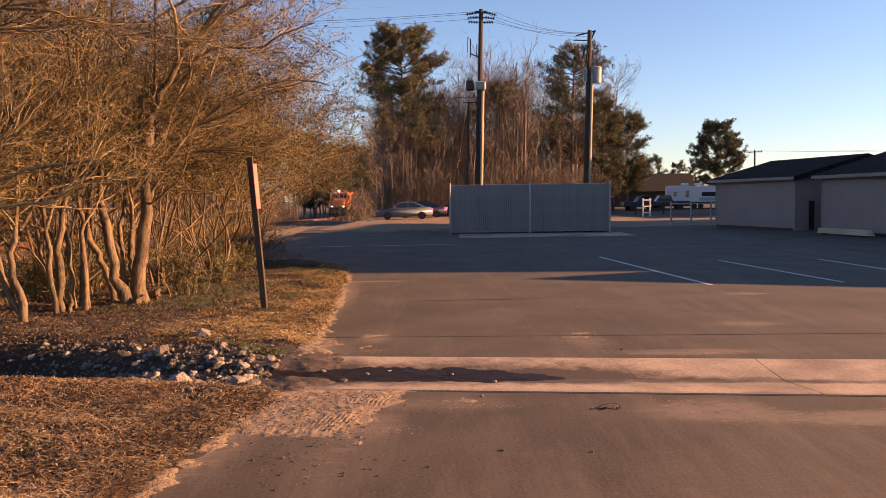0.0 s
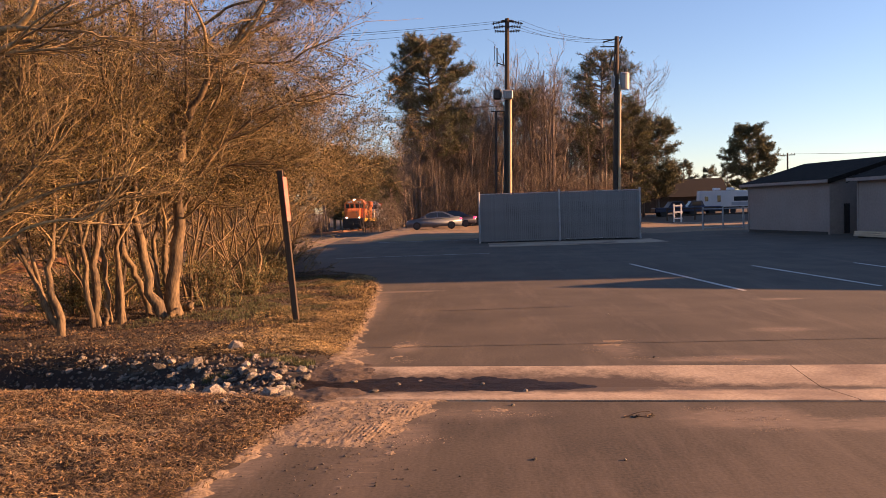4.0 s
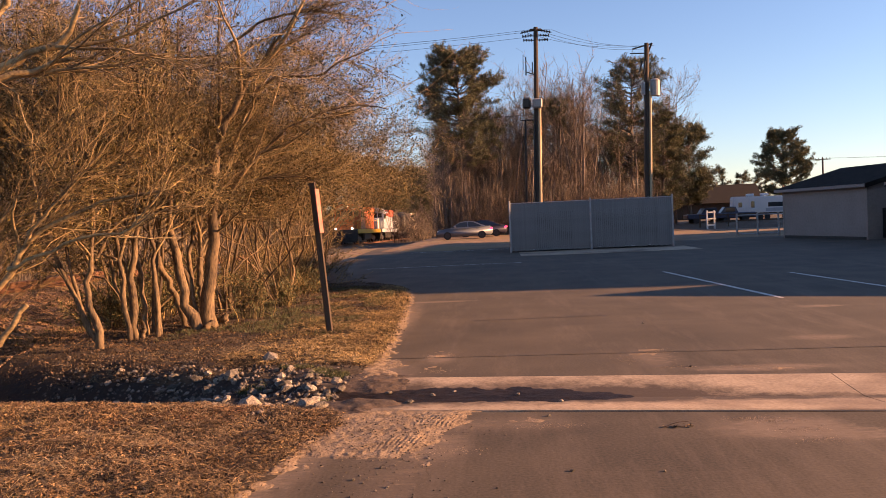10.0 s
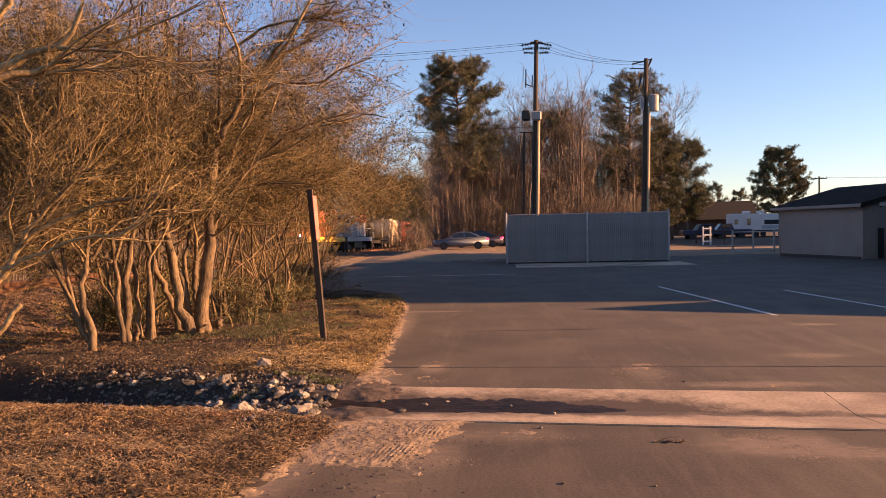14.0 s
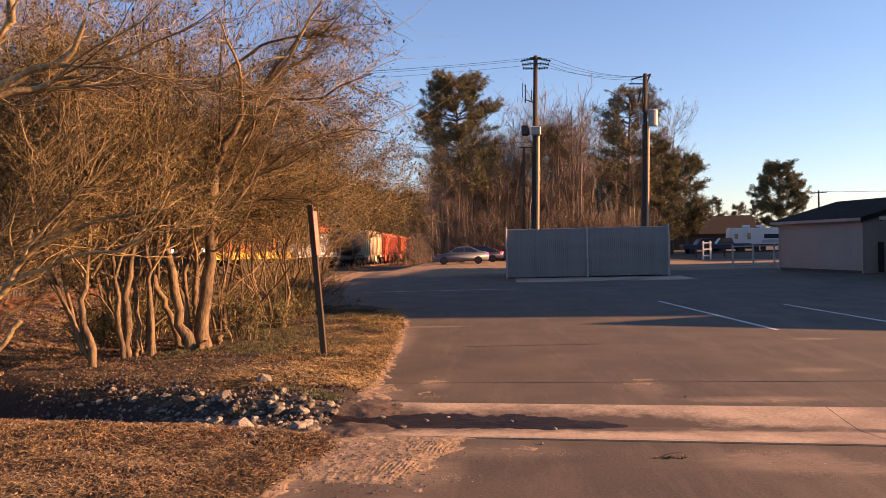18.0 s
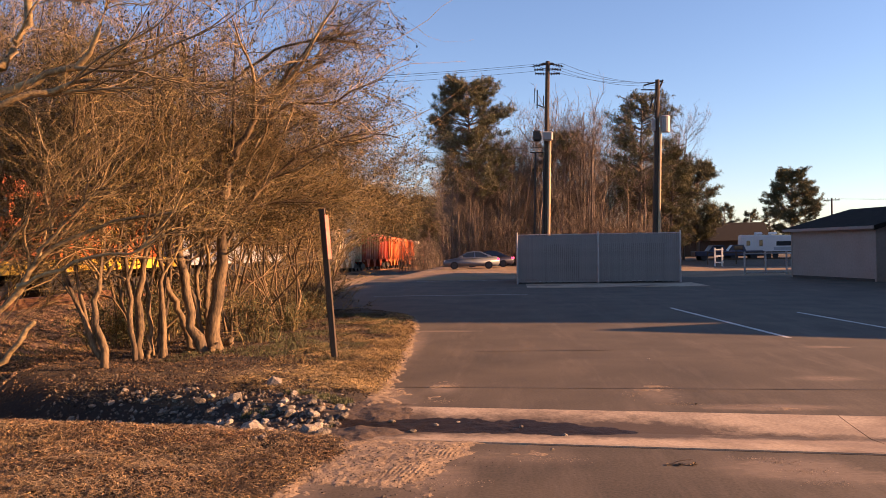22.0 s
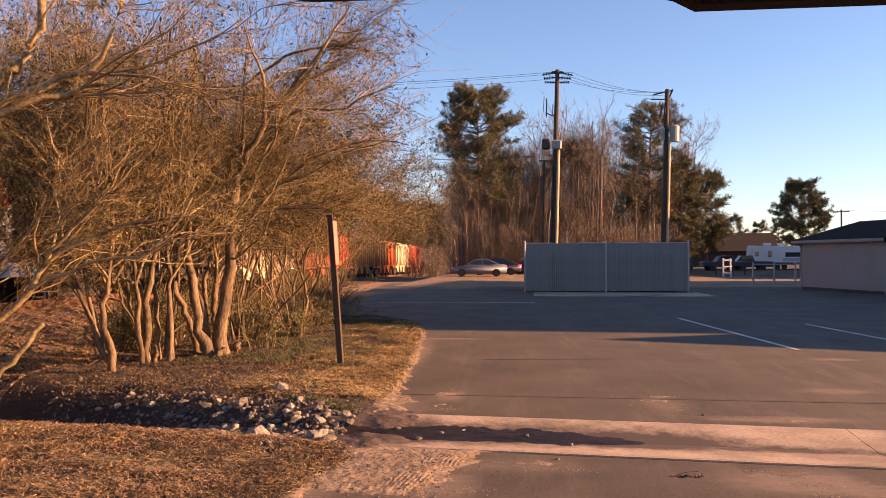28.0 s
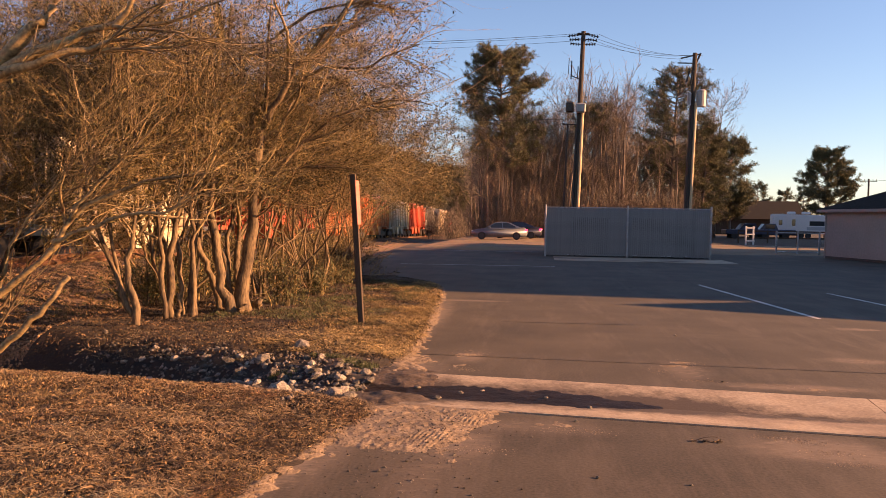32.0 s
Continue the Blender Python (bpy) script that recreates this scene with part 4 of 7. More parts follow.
# heavy limbs of the nearest tree, high up; paler bark imitates sun on them
boughs = [(0.0, 0.108, 0.02, (-0.68, -0.11), (-0.23, 1.34), (0.54, 2.66), (1.16, 3.13), (1.44, 3.29), (1.86, 3.38), (2.23, 3.47), (2.69, 3.62)),
          (0.0, 0.072, 0.012, (0.54, 2.66), (1.09, 3.26), (1.66, 3.49), (1.93, 3.65), (2.16, 3.73), (2.49, 3.74), (2.64, 3.92), (2.88, 4.35), (3.15, 5.2), (3.3, 6.2)),
          (-0.1, 0.036, 0.010, (0.82, 2.80), (1.23, 3.24), (1.72, 3.38), (2.26, 3.49), (2.98, 3.52), (3.37, 3.59)),
          (0.1, 0.085, 0.02, (0.68, 2.96), (1.30, 3.54), (1.70, 3.82), (1.80, 4.02), (1.97, 4.58), (2.05, 5.4), (2.3, 6.4)),
          (0.0, 0.020, 0.007, (2.49, 3.74), (2.86, 3.69), (3.20, 3.69), (3.36, 3.61), (3.69, 3.57), (3.90, 3.27))]
crape((-7.2, 8.5), 5, 6.6, 0.3, 10, twigs=170, low=0.8, limbs=boughs, leafy=0.35, clear=3.0, bz=0.0, thin=0.35, pull=(0, 0.5), barkm="branch")
crape((-5.4, 15.6), 8, 6.0, 0.55, 15, r0=0.05, twigs=560)
crape((-5.0, 17.6), 8, 6.0, 0.6, 24, lean=(0.1, 0), r0=0.045, twigs=600)
crape((-5.3, 19.8), 7, 6.2, 0.6, 16, lean=(0.10, 0.0), r0=0.045, twigs=760, clear=1.5)
crape((-5.2, 22.3), 7, 6.4, 0.65, 17, lean=(0.04, 0), r0=0.045, twigs=760, clear=1.5)
crape((-6.9, 25.0), 7, 6.8, 0.6, 18, lean=(0.0, 0), r0=0.05, twigs=700, clear=1.4)
crape((-8.0, 29), 7, 6.6, 0.6, 19, r0=0.05, twigs=460)
crape((-10.2, 35.5), 7, 5.0, 0.6, 25, r0=0.045, twigs=420)
crape((-12.4, 41), 7, 4.6, 0.6, 26, r0=0.045, twigs=380)
crape((-11.0, 14.8), 6, 7.8, 0.5, 20, r0=0.045, twigs=460)
crape((-8.6, 18.5), 6, 6.8, 0.5, 21, r0=0.045, twigs=460)
crape((-9.6, 13.0), 6, 8.2, 0.45, 28, r0=0.05, twigs=480, full=True)
crape((-7.4, 15.6), 6, 8.2, 0.45, 29, r0=0.05, twigs=440, full=True)
crape((-7.0, 18.6), 6, 7.0, 0.45, 30, r0=0.05, twigs=400, full=True)
crape((-10.6, 10.4), 5, 8.2, 0.45, 27, r0=0.045, twigs=480)
crape((-9.1, 11.7), 5, 5.6, 0.5, 31, lean=(0.42, 0.05), r0=0.045, twigs=700, clear=1.9, full=True)
crape((-8.3, 10.3), 4, 5.2, 0.4, 32, lean=(0.35, 0.15), r0=0.04, twigs=620, clear=2.1, full=True)
crape((-7.0, 14.5), 6, 8.0, 0.45, 33, r0=0.05, twigs=560, full=True)
crape((-6.0, 17.0), 6, 7.6, 0.45, 34, r0=0.045, twigs=560, full=True)
crape((-9.2, 23.5), 6, 7.0, 0.5, 22, r0=0.045, twigs=400)


def shrub(x, y, h, w, seed, mat, label):
    rng = np.random.default_rng(seed)
    ob = thing("shrub", label, "shrub", (x, y, float(ground_z(x, y)) - 0.03), group="low shrubs")
    n = 26
    st = np.stack([rng.normal(0, w * 0.3, n), rng.normal(0, w * 0.3, n), np.zeros(n)], 1)
    P = curve_branches(rng, st, st * 1.2 + np.array([0, 0, 1.0]), h * rng.uniform(0.6, 1.1, n), 7, 0.14, 0.0)
    R = np.linspace(1, 0.3, 7)[None, :] * rng.uniform(0.006, 0.014, (n, 1))
    m = int(700 * min(1, w))
    pt, al, pr, k = sprout(rng, P, R, m, 0.15, 1.0)
    P3 = curve_branches(rng, pt, al + unit(rng.normal(0, 1, (m, 3))), rng.uniform(0.15, 0.5, m) * min(1, 0.4 + h * 0.4), 4, 0.2, 0.0)
    R3 = np.full((m, 4), 0.004)
    part("stem_mass", fast_mesh("stem_mass", *join([tubes(P, R, 5), tubes(P3, R3, 3)]), "twig"), None, ob)["kind"] = "stuff"
    pt, al, pr, k = sprout(rng, P3, R3, m * 3 if mat == "green" else m, 0.1, 1.0)
    part("foliage", fast_mesh("foliage", *leaves(rng, pt + rng.normal(0, 0.03, pt.shape), 0.026, 0.5), mat), None, ob)["kind"] = "stuff"
    return ob


shrub(-4.55, 14.2, 0.9, 0.4, 61, "green", "small green-leaved shrub among the tree stems")
shrub(-4.4, 16.2, 0.5, 0.4, 62, "green", "small green-leaved shrub among the tree stems")
shrub(-5.3, 20.8, 1.2, 1.0, 63, "leaf", "low brown shrub at the foot of the trees")
shrub(-6.3, 22.6, 1.8, 1.6, 64, "leaf", "low brown shrub at the foot of the trees")
shrub(-7.0, 25.2, 2.0, 1.8, 65, "leaf", "low brown shrub at the foot of the trees")
shrub(-7.2, 28.6, 2.2, 1.8, 66, "leaf", "low brown shrub at the foot of the trees")
shrub(-8.5, 33.0, 2.2, 1.8, 67, "leaf", "low brown shrub at the foot of the trees")
for x, y, h, w, k in ((-6.6, 15.0, 1.3, 1.3, 71), (-7.4, 17.4, 1.4, 1.5, 72), (-6.4, 18.2, 1.2, 1.2, 73), (-8.2, 20.5, 1.6, 1.6, 74), (-7.6, 22.4, 1.5, 1.5, 75), (-6.9, 13.7, 0.8, 0.9, 76)):
    shrub(x, y, h, w, k, "green" if k in (71, 76) else "leaf", "tangled low shrub behind the tree stems")
shrub(-5.0, 19.0, 0.6, 0.9, 68, "green", "small green-leaved shrub among the tree stems")


def bare_tree_mesh(seed, h, r, n2=26, n3=170, n4=700):
    rng = np.random.default_rng(seed)
    P = curve_branches(rng, np.zeros((1, 3)), np.array([[0.0, 0, 1]]), np.array([h * 0.95]), 14, 0.035, 0.02)
    R = np.linspace(1, 0.12, 14)[None, :] * r
    tr = fast_mesh("trunk", *tubes(P, R, 7), "farbark", True)
    pt, al, pr, w = sprout(rng, P, R, n2, 0.28, 1.0)
    o = unit(rng.normal(0, 1, (n2, 3)) * np.array([1, 1, 0.2]))
    P2 = curve_branches(rng, pt, al * 0.9 + o, h * rng.uniform(0.12, 0.26, n2), 7, 0.1, 0.08)
    R2 = np.linspace(1, 0.3, 7)[None, :] * np.clip(pr * 0.5, 0.02, 0.07)[:, None]
    pt, al, pr, w = sprout(rng, P2, R2, n3, 0.2, 1.0)
    P3 = curve_branches(rng, pt, al + unit(rng.normal(0, 1, (n3, 3))) * 0.8, rng.uniform(0.7, 1.8, n3), 4, 0.14, 0.05)
    R3 = np.linspace(1, 0.5, 4)[None, :] * np.clip(pr * 0.55, 0.014, 0.025)[:, None]
    pt, al, pr, w = sprout(rng, P3, R3, n4, 0.2, 1.0)
    P4 = curve_branches(rng, pt, al + unit(rng.normal(0, 1, (n4, 3))) * 0.8, rng.uniform(0.4, 1.1, n4), 2, 0.15, 0.04)
    R4 = np.full((n4, 2), 0.011) * np.array([1, 0.5])
    v, f = join([tubes(P2, R2, 4), tubes(P3, R3, 3), tubes(P4, R4, 3)])
    return tr, fast_mesh("crown", v, f, "fartwig")


def put_tree(tr, cr, x, y, rz, s, name, label, group):
    t = thing(name, label, "tree", (x, y, float(ground_z(x, y)) - 0.1), rz, group)
    t.scale = (s, s, s)
    part("trunk", tr, None, t)
    part("crown", cr, None, t)
    return t


def pine_meshes(seed, h, r, width, low, tufts=5000, dens=64, shape=2.2):
    """A pine: bare trunk below, whorls of limbs and tufts of needles above."""
    rng = np.random.default_rng(seed)
    P = curve_branches(rng, np.zeros((1, 3)), np.array([[0.0, 0, 1]]), np.array([h]), 14, 0.012, 0.03)
    R = np.linspace(1, 0.15, 14)[None, :] * r
    tr = fast_mesh("trunk", *tubes(P, R, 8), "farbark", True)
    pt, al, pr, w = sprout(rng, P, R, dens, low, 0.99)
    f = (pt[:, 2] / h - low) / (1 - low)
    o = unit(rng.normal(0, 1, (dens, 3)) * np.array([1, 1, 0]) + 1e-6)
    L = width * np.sqrt(np.clip(1.05 - (np.clip(f - 0.3, 0, 1) / 0.72) ** shape, 0.05, 1)) * rng.uniform(0.5, 1.1, dens) * np.clip(0.55 + f * 3, 0, 1)
    P2 = curve_branches(rng, pt, o + np.array([0, 0, 0.25]), L, 6, 0.08, 0.05)
    R2 = np.repeat(np.linspace(1, 0.3, 6)[None, :] * 0.05, dens, axis=0)
    n3 = dens * 16
    pt, al, pr, w = sprout(rng, P2, R2, n3, 0.45, 1.0)
    P3 = curve_branches(rng, pt, al + unit(rng.normal(0, 1, (n3, 3)) * np.array([1, 1, 0.5])) * 0.8, rng.uniform(0.3, 0.9, n3), 4, 0.1, 0.08)
    R3 = np.full((n3, 4), 0.016)
    cr = fast_mesh("limb_mass", *join([tubes(P2, R2, 4), tubes(P3, R3, 3)]), "farbark")
    pt, al, pr, w = sprout(rng, P3, R3, tufts // 5, 0.15, 1.0)
    pt = np.repeat(pt, 5, axis=0)
    al = np.repeat(al, 5, axis=0)
    a = unit(al * 0.7 + unit(rng.normal(0, 1, pt.shape)))
    b = unit(np.cross(a, rng.normal(0, 1, pt.shape)))
    ln = rng.uniform(0.16, 0.36, (len(pt), 1))
    V = np.stack([pt - b * 0.007, pt + b * 0.007, pt + a * ln + b * 0.012, pt + a * ln - b * 0.012], 1).reshape(-1, 3)
    ne = fast_mesh("needles", V, np.arange(len(V)).reshape(-1, 4), "needle")
    return tr, cr, ne


def put_pine(ms, x, y, rz, label, s=1.0):
    t = thing("pine_tree", label, "tree", (x, y, float(ground_z(x, y)) - 0.1), rz, "pines")
    t.scale = (s, s, s)
    part("trunk", ms[0], None, t)
    part("limb_mass", ms[1], None, t)["kind"] = "stuff"
    part("needles", ms[2], None, t)["kind"] = "stuff"
    return t


put_pine(pine_meshes(31, 17.2, 0.30, 4.3, 0.36, 100000, 240, 3.0), -3.3, 77, 0, "tall loblolly pine with a dense dark crown")
put_pine(pine_meshes(32, 15.2, 0.28, 4.0, 0.30, 50000, 190, 2.6), 13.4, 85.5, 40, "tall pine with a ragged wide crown", 1.115)
p3 = pine_meshes(33, 12.2, 0.24, 3.2, 0.12, 70000, 150, 1.6)
put_pine(p3, 17.0, 88, 10, "bushy pine branched to the ground", 0.96)
put_pine(pine_meshes(37, 10.3, 0.22, 2.6, 0.16, 55000, 130, 1.3), 21.4, 95, 130, "dark cone-shaped pine behind the woods", 1.08)
put_pine(pine_meshes(38, 13.0, 0.13, 1.7, 0.80, 9000, 44), 5.2, 81, 0, "thin pine with one small tuft of needles high up")
put_pine(pine_meshes(34, 11.0, 0.28, 3.8, 0.26, 110000, 120), 37.5, 112, 0, "lone spreading pine with open limbs")
sp = pine_meshes(35, 9.5, 0.18, 2.4, 0.25, 24000, 70)
for x, y, rz, s in ((38, 148, 0, 0.9), (43, 150, 80, 0.8), (35, 150, 200, 0.75), (47, 152, 20, 0.8)):
    put_pine(sp, x, y, rz, "small dark distant pine tree", s)
mid = pine_meshes(36, 13.0, 0.2, 2.2, 0.68, 7000, 30)
put_pine(mid, 4.6, 83, 0, "slender pine with a tuft of needles high up")

def slanted(x, y):
    """The wood's edge runs back towards the right, open to the sun: the place and how much larger the tree stands there."""
    if -12 < x < 30 and y < 120:
        k = 1 + 0.45 * max(0.0, x + 6) / y
        return x * k, y * k, 0.25 + 0.75 * k
    return x, y, 1.0


def stature(x, y):
    """Young growth stands before the tall pines."""
    return 0.78 if y < 92 and (abs(x + 3.3) < 4.6 or 8.2 < x < 17) else 1.0


def clearing(x, y):
    """Keeps a sunny gap through the woods, across to the track."""
    a, b = 93 + 0.03 * (x + 17), 124 + 0.03 * (x + 17)
    if -16 < x < 18 and a < y < b:
        y = 73.5 + (y - a) * 0.12 if (y - a) / (b - a) < 0.55 else b + (y - a) * 0.3
    return x, y


forms = [bare_tree_mesh(40 + i, 14.0 + i % 3, 0.15 + 0.03 * (i % 3), n4=560) for i in range(6)]
rt = random.Random(5)
woods = []
for i in range(84):
    y = 74 + 18 * (i / 84) ** 1.2
    x = rt.uniform(-0.070, 0.215) * y
    if x > 7 and y < 84:
        y += 6
    woods.append((x, y))
for i in range(42):
    woods.append((rt.uniform(-70, -23), rt.uniform(8, 150)))
for i in range(45):
    y = rt.uniform(140, 240)
    x = rt.uniform(-0.20, -0.07) * y
    if abs(x - TRACK_X) > 4.5:
        woods.append((x, y))
for i in range(46):
    y = rt.uniform(122, 215)
    x = rt.uniform(-0.120, -0.066) * y
    if x > TRACK_X + 4.5:
        woods.append((x, y))
for i, (x, y) in enumerate(woods):
    x, y = clearing(x, y)
    k = stature(x, y)
    x, y, q = slanted(x, y)
    tr, cr = forms[i % 6]
    put_tree(tr, cr, x, y, rt.uniform(0, 360), rt.uniform(0.72, 1.08) * k * q, "bare_tree", "leafless hardwood tree with fine grey-brown twigs", "bare woods")



def brush_mesh(seed):
    """A thicket of thin bare shoots."""
    rng = np.random.default_rng(seed)
    n = 60
    st = np.stack([rng.uniform(-2, 2, n), rng.uniform(-1, 1, n), np.zeros(n)], 1)
    P = curve_branches(rng, st, np.stack([rng.normal(0, 0.3, n), rng.normal(0, 0.3, n), np.ones(n)], 1), rng.uniform(1.5, 5.0, n), 7, 0.1, 0.03)
    R = np.linspace(1, 0.3, 7)[None, :] * rng.uniform(0.015, 0.035, (n, 1))
    pt, al, pr, w = sprout(rng, P, R, 520, 0.15, 1.0)
    P3 = curve_branches(rng, pt, al + unit(rng.normal(0, 1, (520, 3))) * 0.9, rng.uniform(0.4, 1.4, 520), 3, 0.16, 0.03)
    R3 = np.full((520, 3), 0.012) * np.array([1, 0.8, 0.5])
    return fast_mesh("thicket", *join([tubes(P, R, 4), tubes(P3, R3, 3)]), "fartwig")


brushes = [brush_mesh(90 + i) for i in range(4)]
spots = [(rt.uniform(-0.062, 0.168) * y, y) for y in [72.5 + 22 * (i / 76) ** 1.5 for i in range(46)]]
spots += [(rt.uniform(-30, -21.5), rt.uniform(15, 120)) for i in range(40)] + [(rt.uniform(-36, -24), rt.uniform(22, 80)) for i in range(45)] + [(rt.uniform(-26, -21.5), rt.uniform(20, 62)) for i in range(40)]
for i, (x, y) in enumerate(spots):
    x, y = clearing(x, y)
    if -6 < x < 2.5 and y < 74:
        y += 3
    x, y, q = slanted(x, y)
    ob = new("thicket", brushes[i % 4])
    k = rt.uniform(0.8, 1.2)
    ob.matrix_world = pose(x, y, float(ground_z(x, y)) - 0.05, 0, 0, rt.uniform(0, 360)) @ Matrix.Diagonal((k, k, k, 1))
    tagged(ob, "thicket of thin bare shoots at the wood's edge", "brush", "undergrowth")

for x, y, k in ((-11.8, 101, 0), (-11.2, 109, 1), (-12.0, 116, 2), (-10.8, 121, 3)):
    ob = new("thicket", brushes[k])
    ob.matrix_world = pose(x, y, float(ground_z(x, y)) - 0.05, 0, 0, 70 * k)
    tagged(ob, "thicket of thin bare shoots beside the track", "brush", "undergrowth")
slim = [bare_tree_mesh(140 + i, 13.5 + i % 4, 0.13 + 0.02 * (i % 3), n2=14, n3=70, n4=150) for i in range(4)]
for i in range(84):
    y = 73.5 + 16 * (i / 84) ** 1.4
    x = rt.uniform(-0.066, 0.175) * y
    if -6.5 < x < 1.5 and y < 75:
        y += 3
    x, y = clearing(x, y)
    k = stature(x, y)
    x, y, q = slanted(x, y)
    tr, cr = slim[i % 4]
    put_tree(tr, cr, x, y, rt.uniform(0, 360), rt.uniform(0.7, 1.1) * k * q, "bare_tree", "slender leafless hardwood tree with a pale trunk", "bare woods")
for x, y, k in ((-9, 150, 1.1), (-3, 156, 1.15), (4, 150, 1.1), (-5, 166, 1.2), (10, 153, 1.1), (17, 158, 1.1), (-24, 152, 1.2), (-28, 165, 1.3), (-23, 176, 1.25), (-11, 160, 1.1), (-26, 190, 1.3), (-9, 182, 1.2), (-33, 150, 1.2), (-12, 138, 0.95), (-11.5, 150, 1.0), (-12.3, 126, 0.8), (-14, 196, 1.3), (-23.5, 214, 1.45), (-22.5, 232, 1.5), (-26, 240, 1.5), (-21.8, 250, 1.4), (-29, 225, 1.4)):
    put_pine(p3, x, y, x * 37, "bushy pine far along the track", k)

rp = random.Random(21)
for i in range(34):
    x, y = rp.uniform(-46, -25), rp.uniform(2, 62)
    put_pine(p3, x, y, rp.uniform(0, 360), "bushy pine beyond the railway track", rp.uniform(0.75, 1.0))

# ---- sign post ----
sg = thing("sign_post", "leaning weathered wooden post with a narrow red sign board", "sign", (-2.62, 11.85, 0.0))
lm = Matrix.Rotation(radians(-4.0), 4, 'Y')
bm = boxes((-0.042, 0.042, -0.042, 0.042, -0.3, 2.30), bevel=0.006)
bm.transform(lm)
part("post", bm, "wood", sg)
bm = boxes((0.045, 0.060, -0.115, 0.115, 1.55, 2.20), bevel=0.004)
bm.transform(lm)
part("sign_board", bm, "sign", sg, "sun-bleached red sign board")
bm = rods(((0.05, 0, 2.15), (0.05, 0, 2.36), 0.006), k=5)
bm.transform(lm)
part("stake", bm, "wood", sg)


# ---- fence round the bins ----
fence = thing("dumpster_enclosure", "tall chain-link enclosure with grey privacy slats and steel posts", "fence", (0.33, 38.2, 0))
W, FH = 7.45, 2.32
slat_me = None
n = 82
for i in range(n):
    x = 0.06 + i * (W - 0.12) / (n - 1)
    if slat_me is None:
        s = part("slat", boxes((-0.0405, 0.0405, -0.006, 0.006, 0.06, FH - 0.06)), "slat", fence)
        slat_me = s.data
    else:
        s = new("slat", slat_me)
        s.parent = fence
    s.location = (x, 0, 0.07 if i in (11, 17, 44, 45, 58, 59, 61, 62, 70) else 0.02 * math.sin(i * 2.3))
for x in (0, W / 2, W):
    part("post", rods(((x, -0.03, -0.2), (x, -0.03, FH + 0.08), 0.045)), "galv", fence, "galvanized post with a cap")
for z in (0.1, FH - 0.04):
    part("rail", rods(((0, 0.035, z), (W, 0.035, z), 0.024), k=6), "galv", fence)
for x in (0.0, W):
    part("side_panel", boxes((x - 0.012, x + 0.012, 0.04, 4.2, 0.06, FH - 0.06)), "slat", fence)
part("back_panel", boxes((0, W, 4.2, 4.225, 0.06, FH - 0.06)), "slat", fence)
for x0, x1 in ((1.25, 2.95), (4.0, 6.9)):
    bin_ = thing("dumpster", "dark steel dumpster inside the slatted enclosure", "dumpster", (0.33 + x0, 38.75, 0))
    w = x1 - x0
    bm = bmesh.new()
    extrude_profile(bm, [(0.1, 0.12), (1.4, 0.12), (1.6, 1.5), (0.0, 1.78), (0.0, 0.5)], 'x', 0, w)
    part("body", bm, "dark", bin_)
    part("lid", boxes((-0.03, w + 0.03, -0.05, 1.62, 1.785, 1.83), bevel=0.01), "black", bin_)
    for x in (0.15, w - 0.15):
        part("caster", rods(((x - 0.03, 0.5, 0.07), (x + 0.03, 0.5, 0.07), 0.07), k=10), "black", bin_)
pad = tagged(part("pavement", boxes((0.7, 8.2, 34.3, 38.0, -0.08, 0.012)), "concrete"), "pale concrete pad before the bin enclosure", "pavement", kind="structure")


# ---- sheds ----
def shed(at, rz, length, depth, wall, ridge, label):
    """Front wall along local y from 0 to -length, facing -x."""
    s = thing("storage_building", label, "building", (*at, 0), rz, "storage buildings")
    part("wall", boxes((0, 0.12, -length, 0, -0.05, wall)), "siding", s, "pale beige painted front wall")
    part("wall", boxes((depth - 0.12, depth, -length, 0, -0.05, wall)), "siding", s)
    for y in (0, -length + 0.12):
        bm = bmesh.new()
        extrude_profile(bm, [(0.121, -0.05), (depth - 0.121, -0.05), (depth - 0.121, wall), (depth / 2, ridge - 0.08), (0.121, wall)], 'y', y - 0.12, y)
        part("gable_wall", bm, "siding", s)
    o = 0.3
    for sgn in (0, 1):
        bm = bmesh.new()
        k = (ridge - wall) / (depth / 2)
        pts = [(-o, wall - o * k + 0.02), (depth / 2, ridge + 0.02), (depth / 2, ridge + 0.10), (-o, wall - o * k + 0.10)]
        if sgn:
            pts = [(depth - p[0], p[1]) for p in pts]
        extrude_profile(bm, pts, 'y', -length - o, o)
        part("roof", bm, "shingle", s, "black shingle roof slope")
    part("fascia", boxes((-o - 0.03, -o - 0.002, -length - o, o, wall - o * k - 0.05, wall - o * k + 0.09)), "siding", s)
    for y in (o + 0.002, -length - o - 0.027):
        for sgn in (1, -1):
            bm = bmesh.new()
            pts = [(-o, wall - o * k - 0.1), (depth / 2, ridge - 0.1), (depth / 2, ridge + 0.105), (-o, wall - o * k + 0.105)]
            if sgn < 0:
                pts = [(depth - p[0], p[1]) for p in pts]
            extrude_profile(bm, pts, 'y', y, y + 0.025)
            part("rake_board", bm, "shingle", s)
    for y in (-0.02, -length + 0.02):
        part("corner_board", boxes((-0.02, 0.0, y - 0.05, y + 0.05, 0, wall)), "siding", s)
    part("skirt", boxes((-0.015, -0.001, -length, 0, -0.03, 0.12)), "dark", s)
    return s


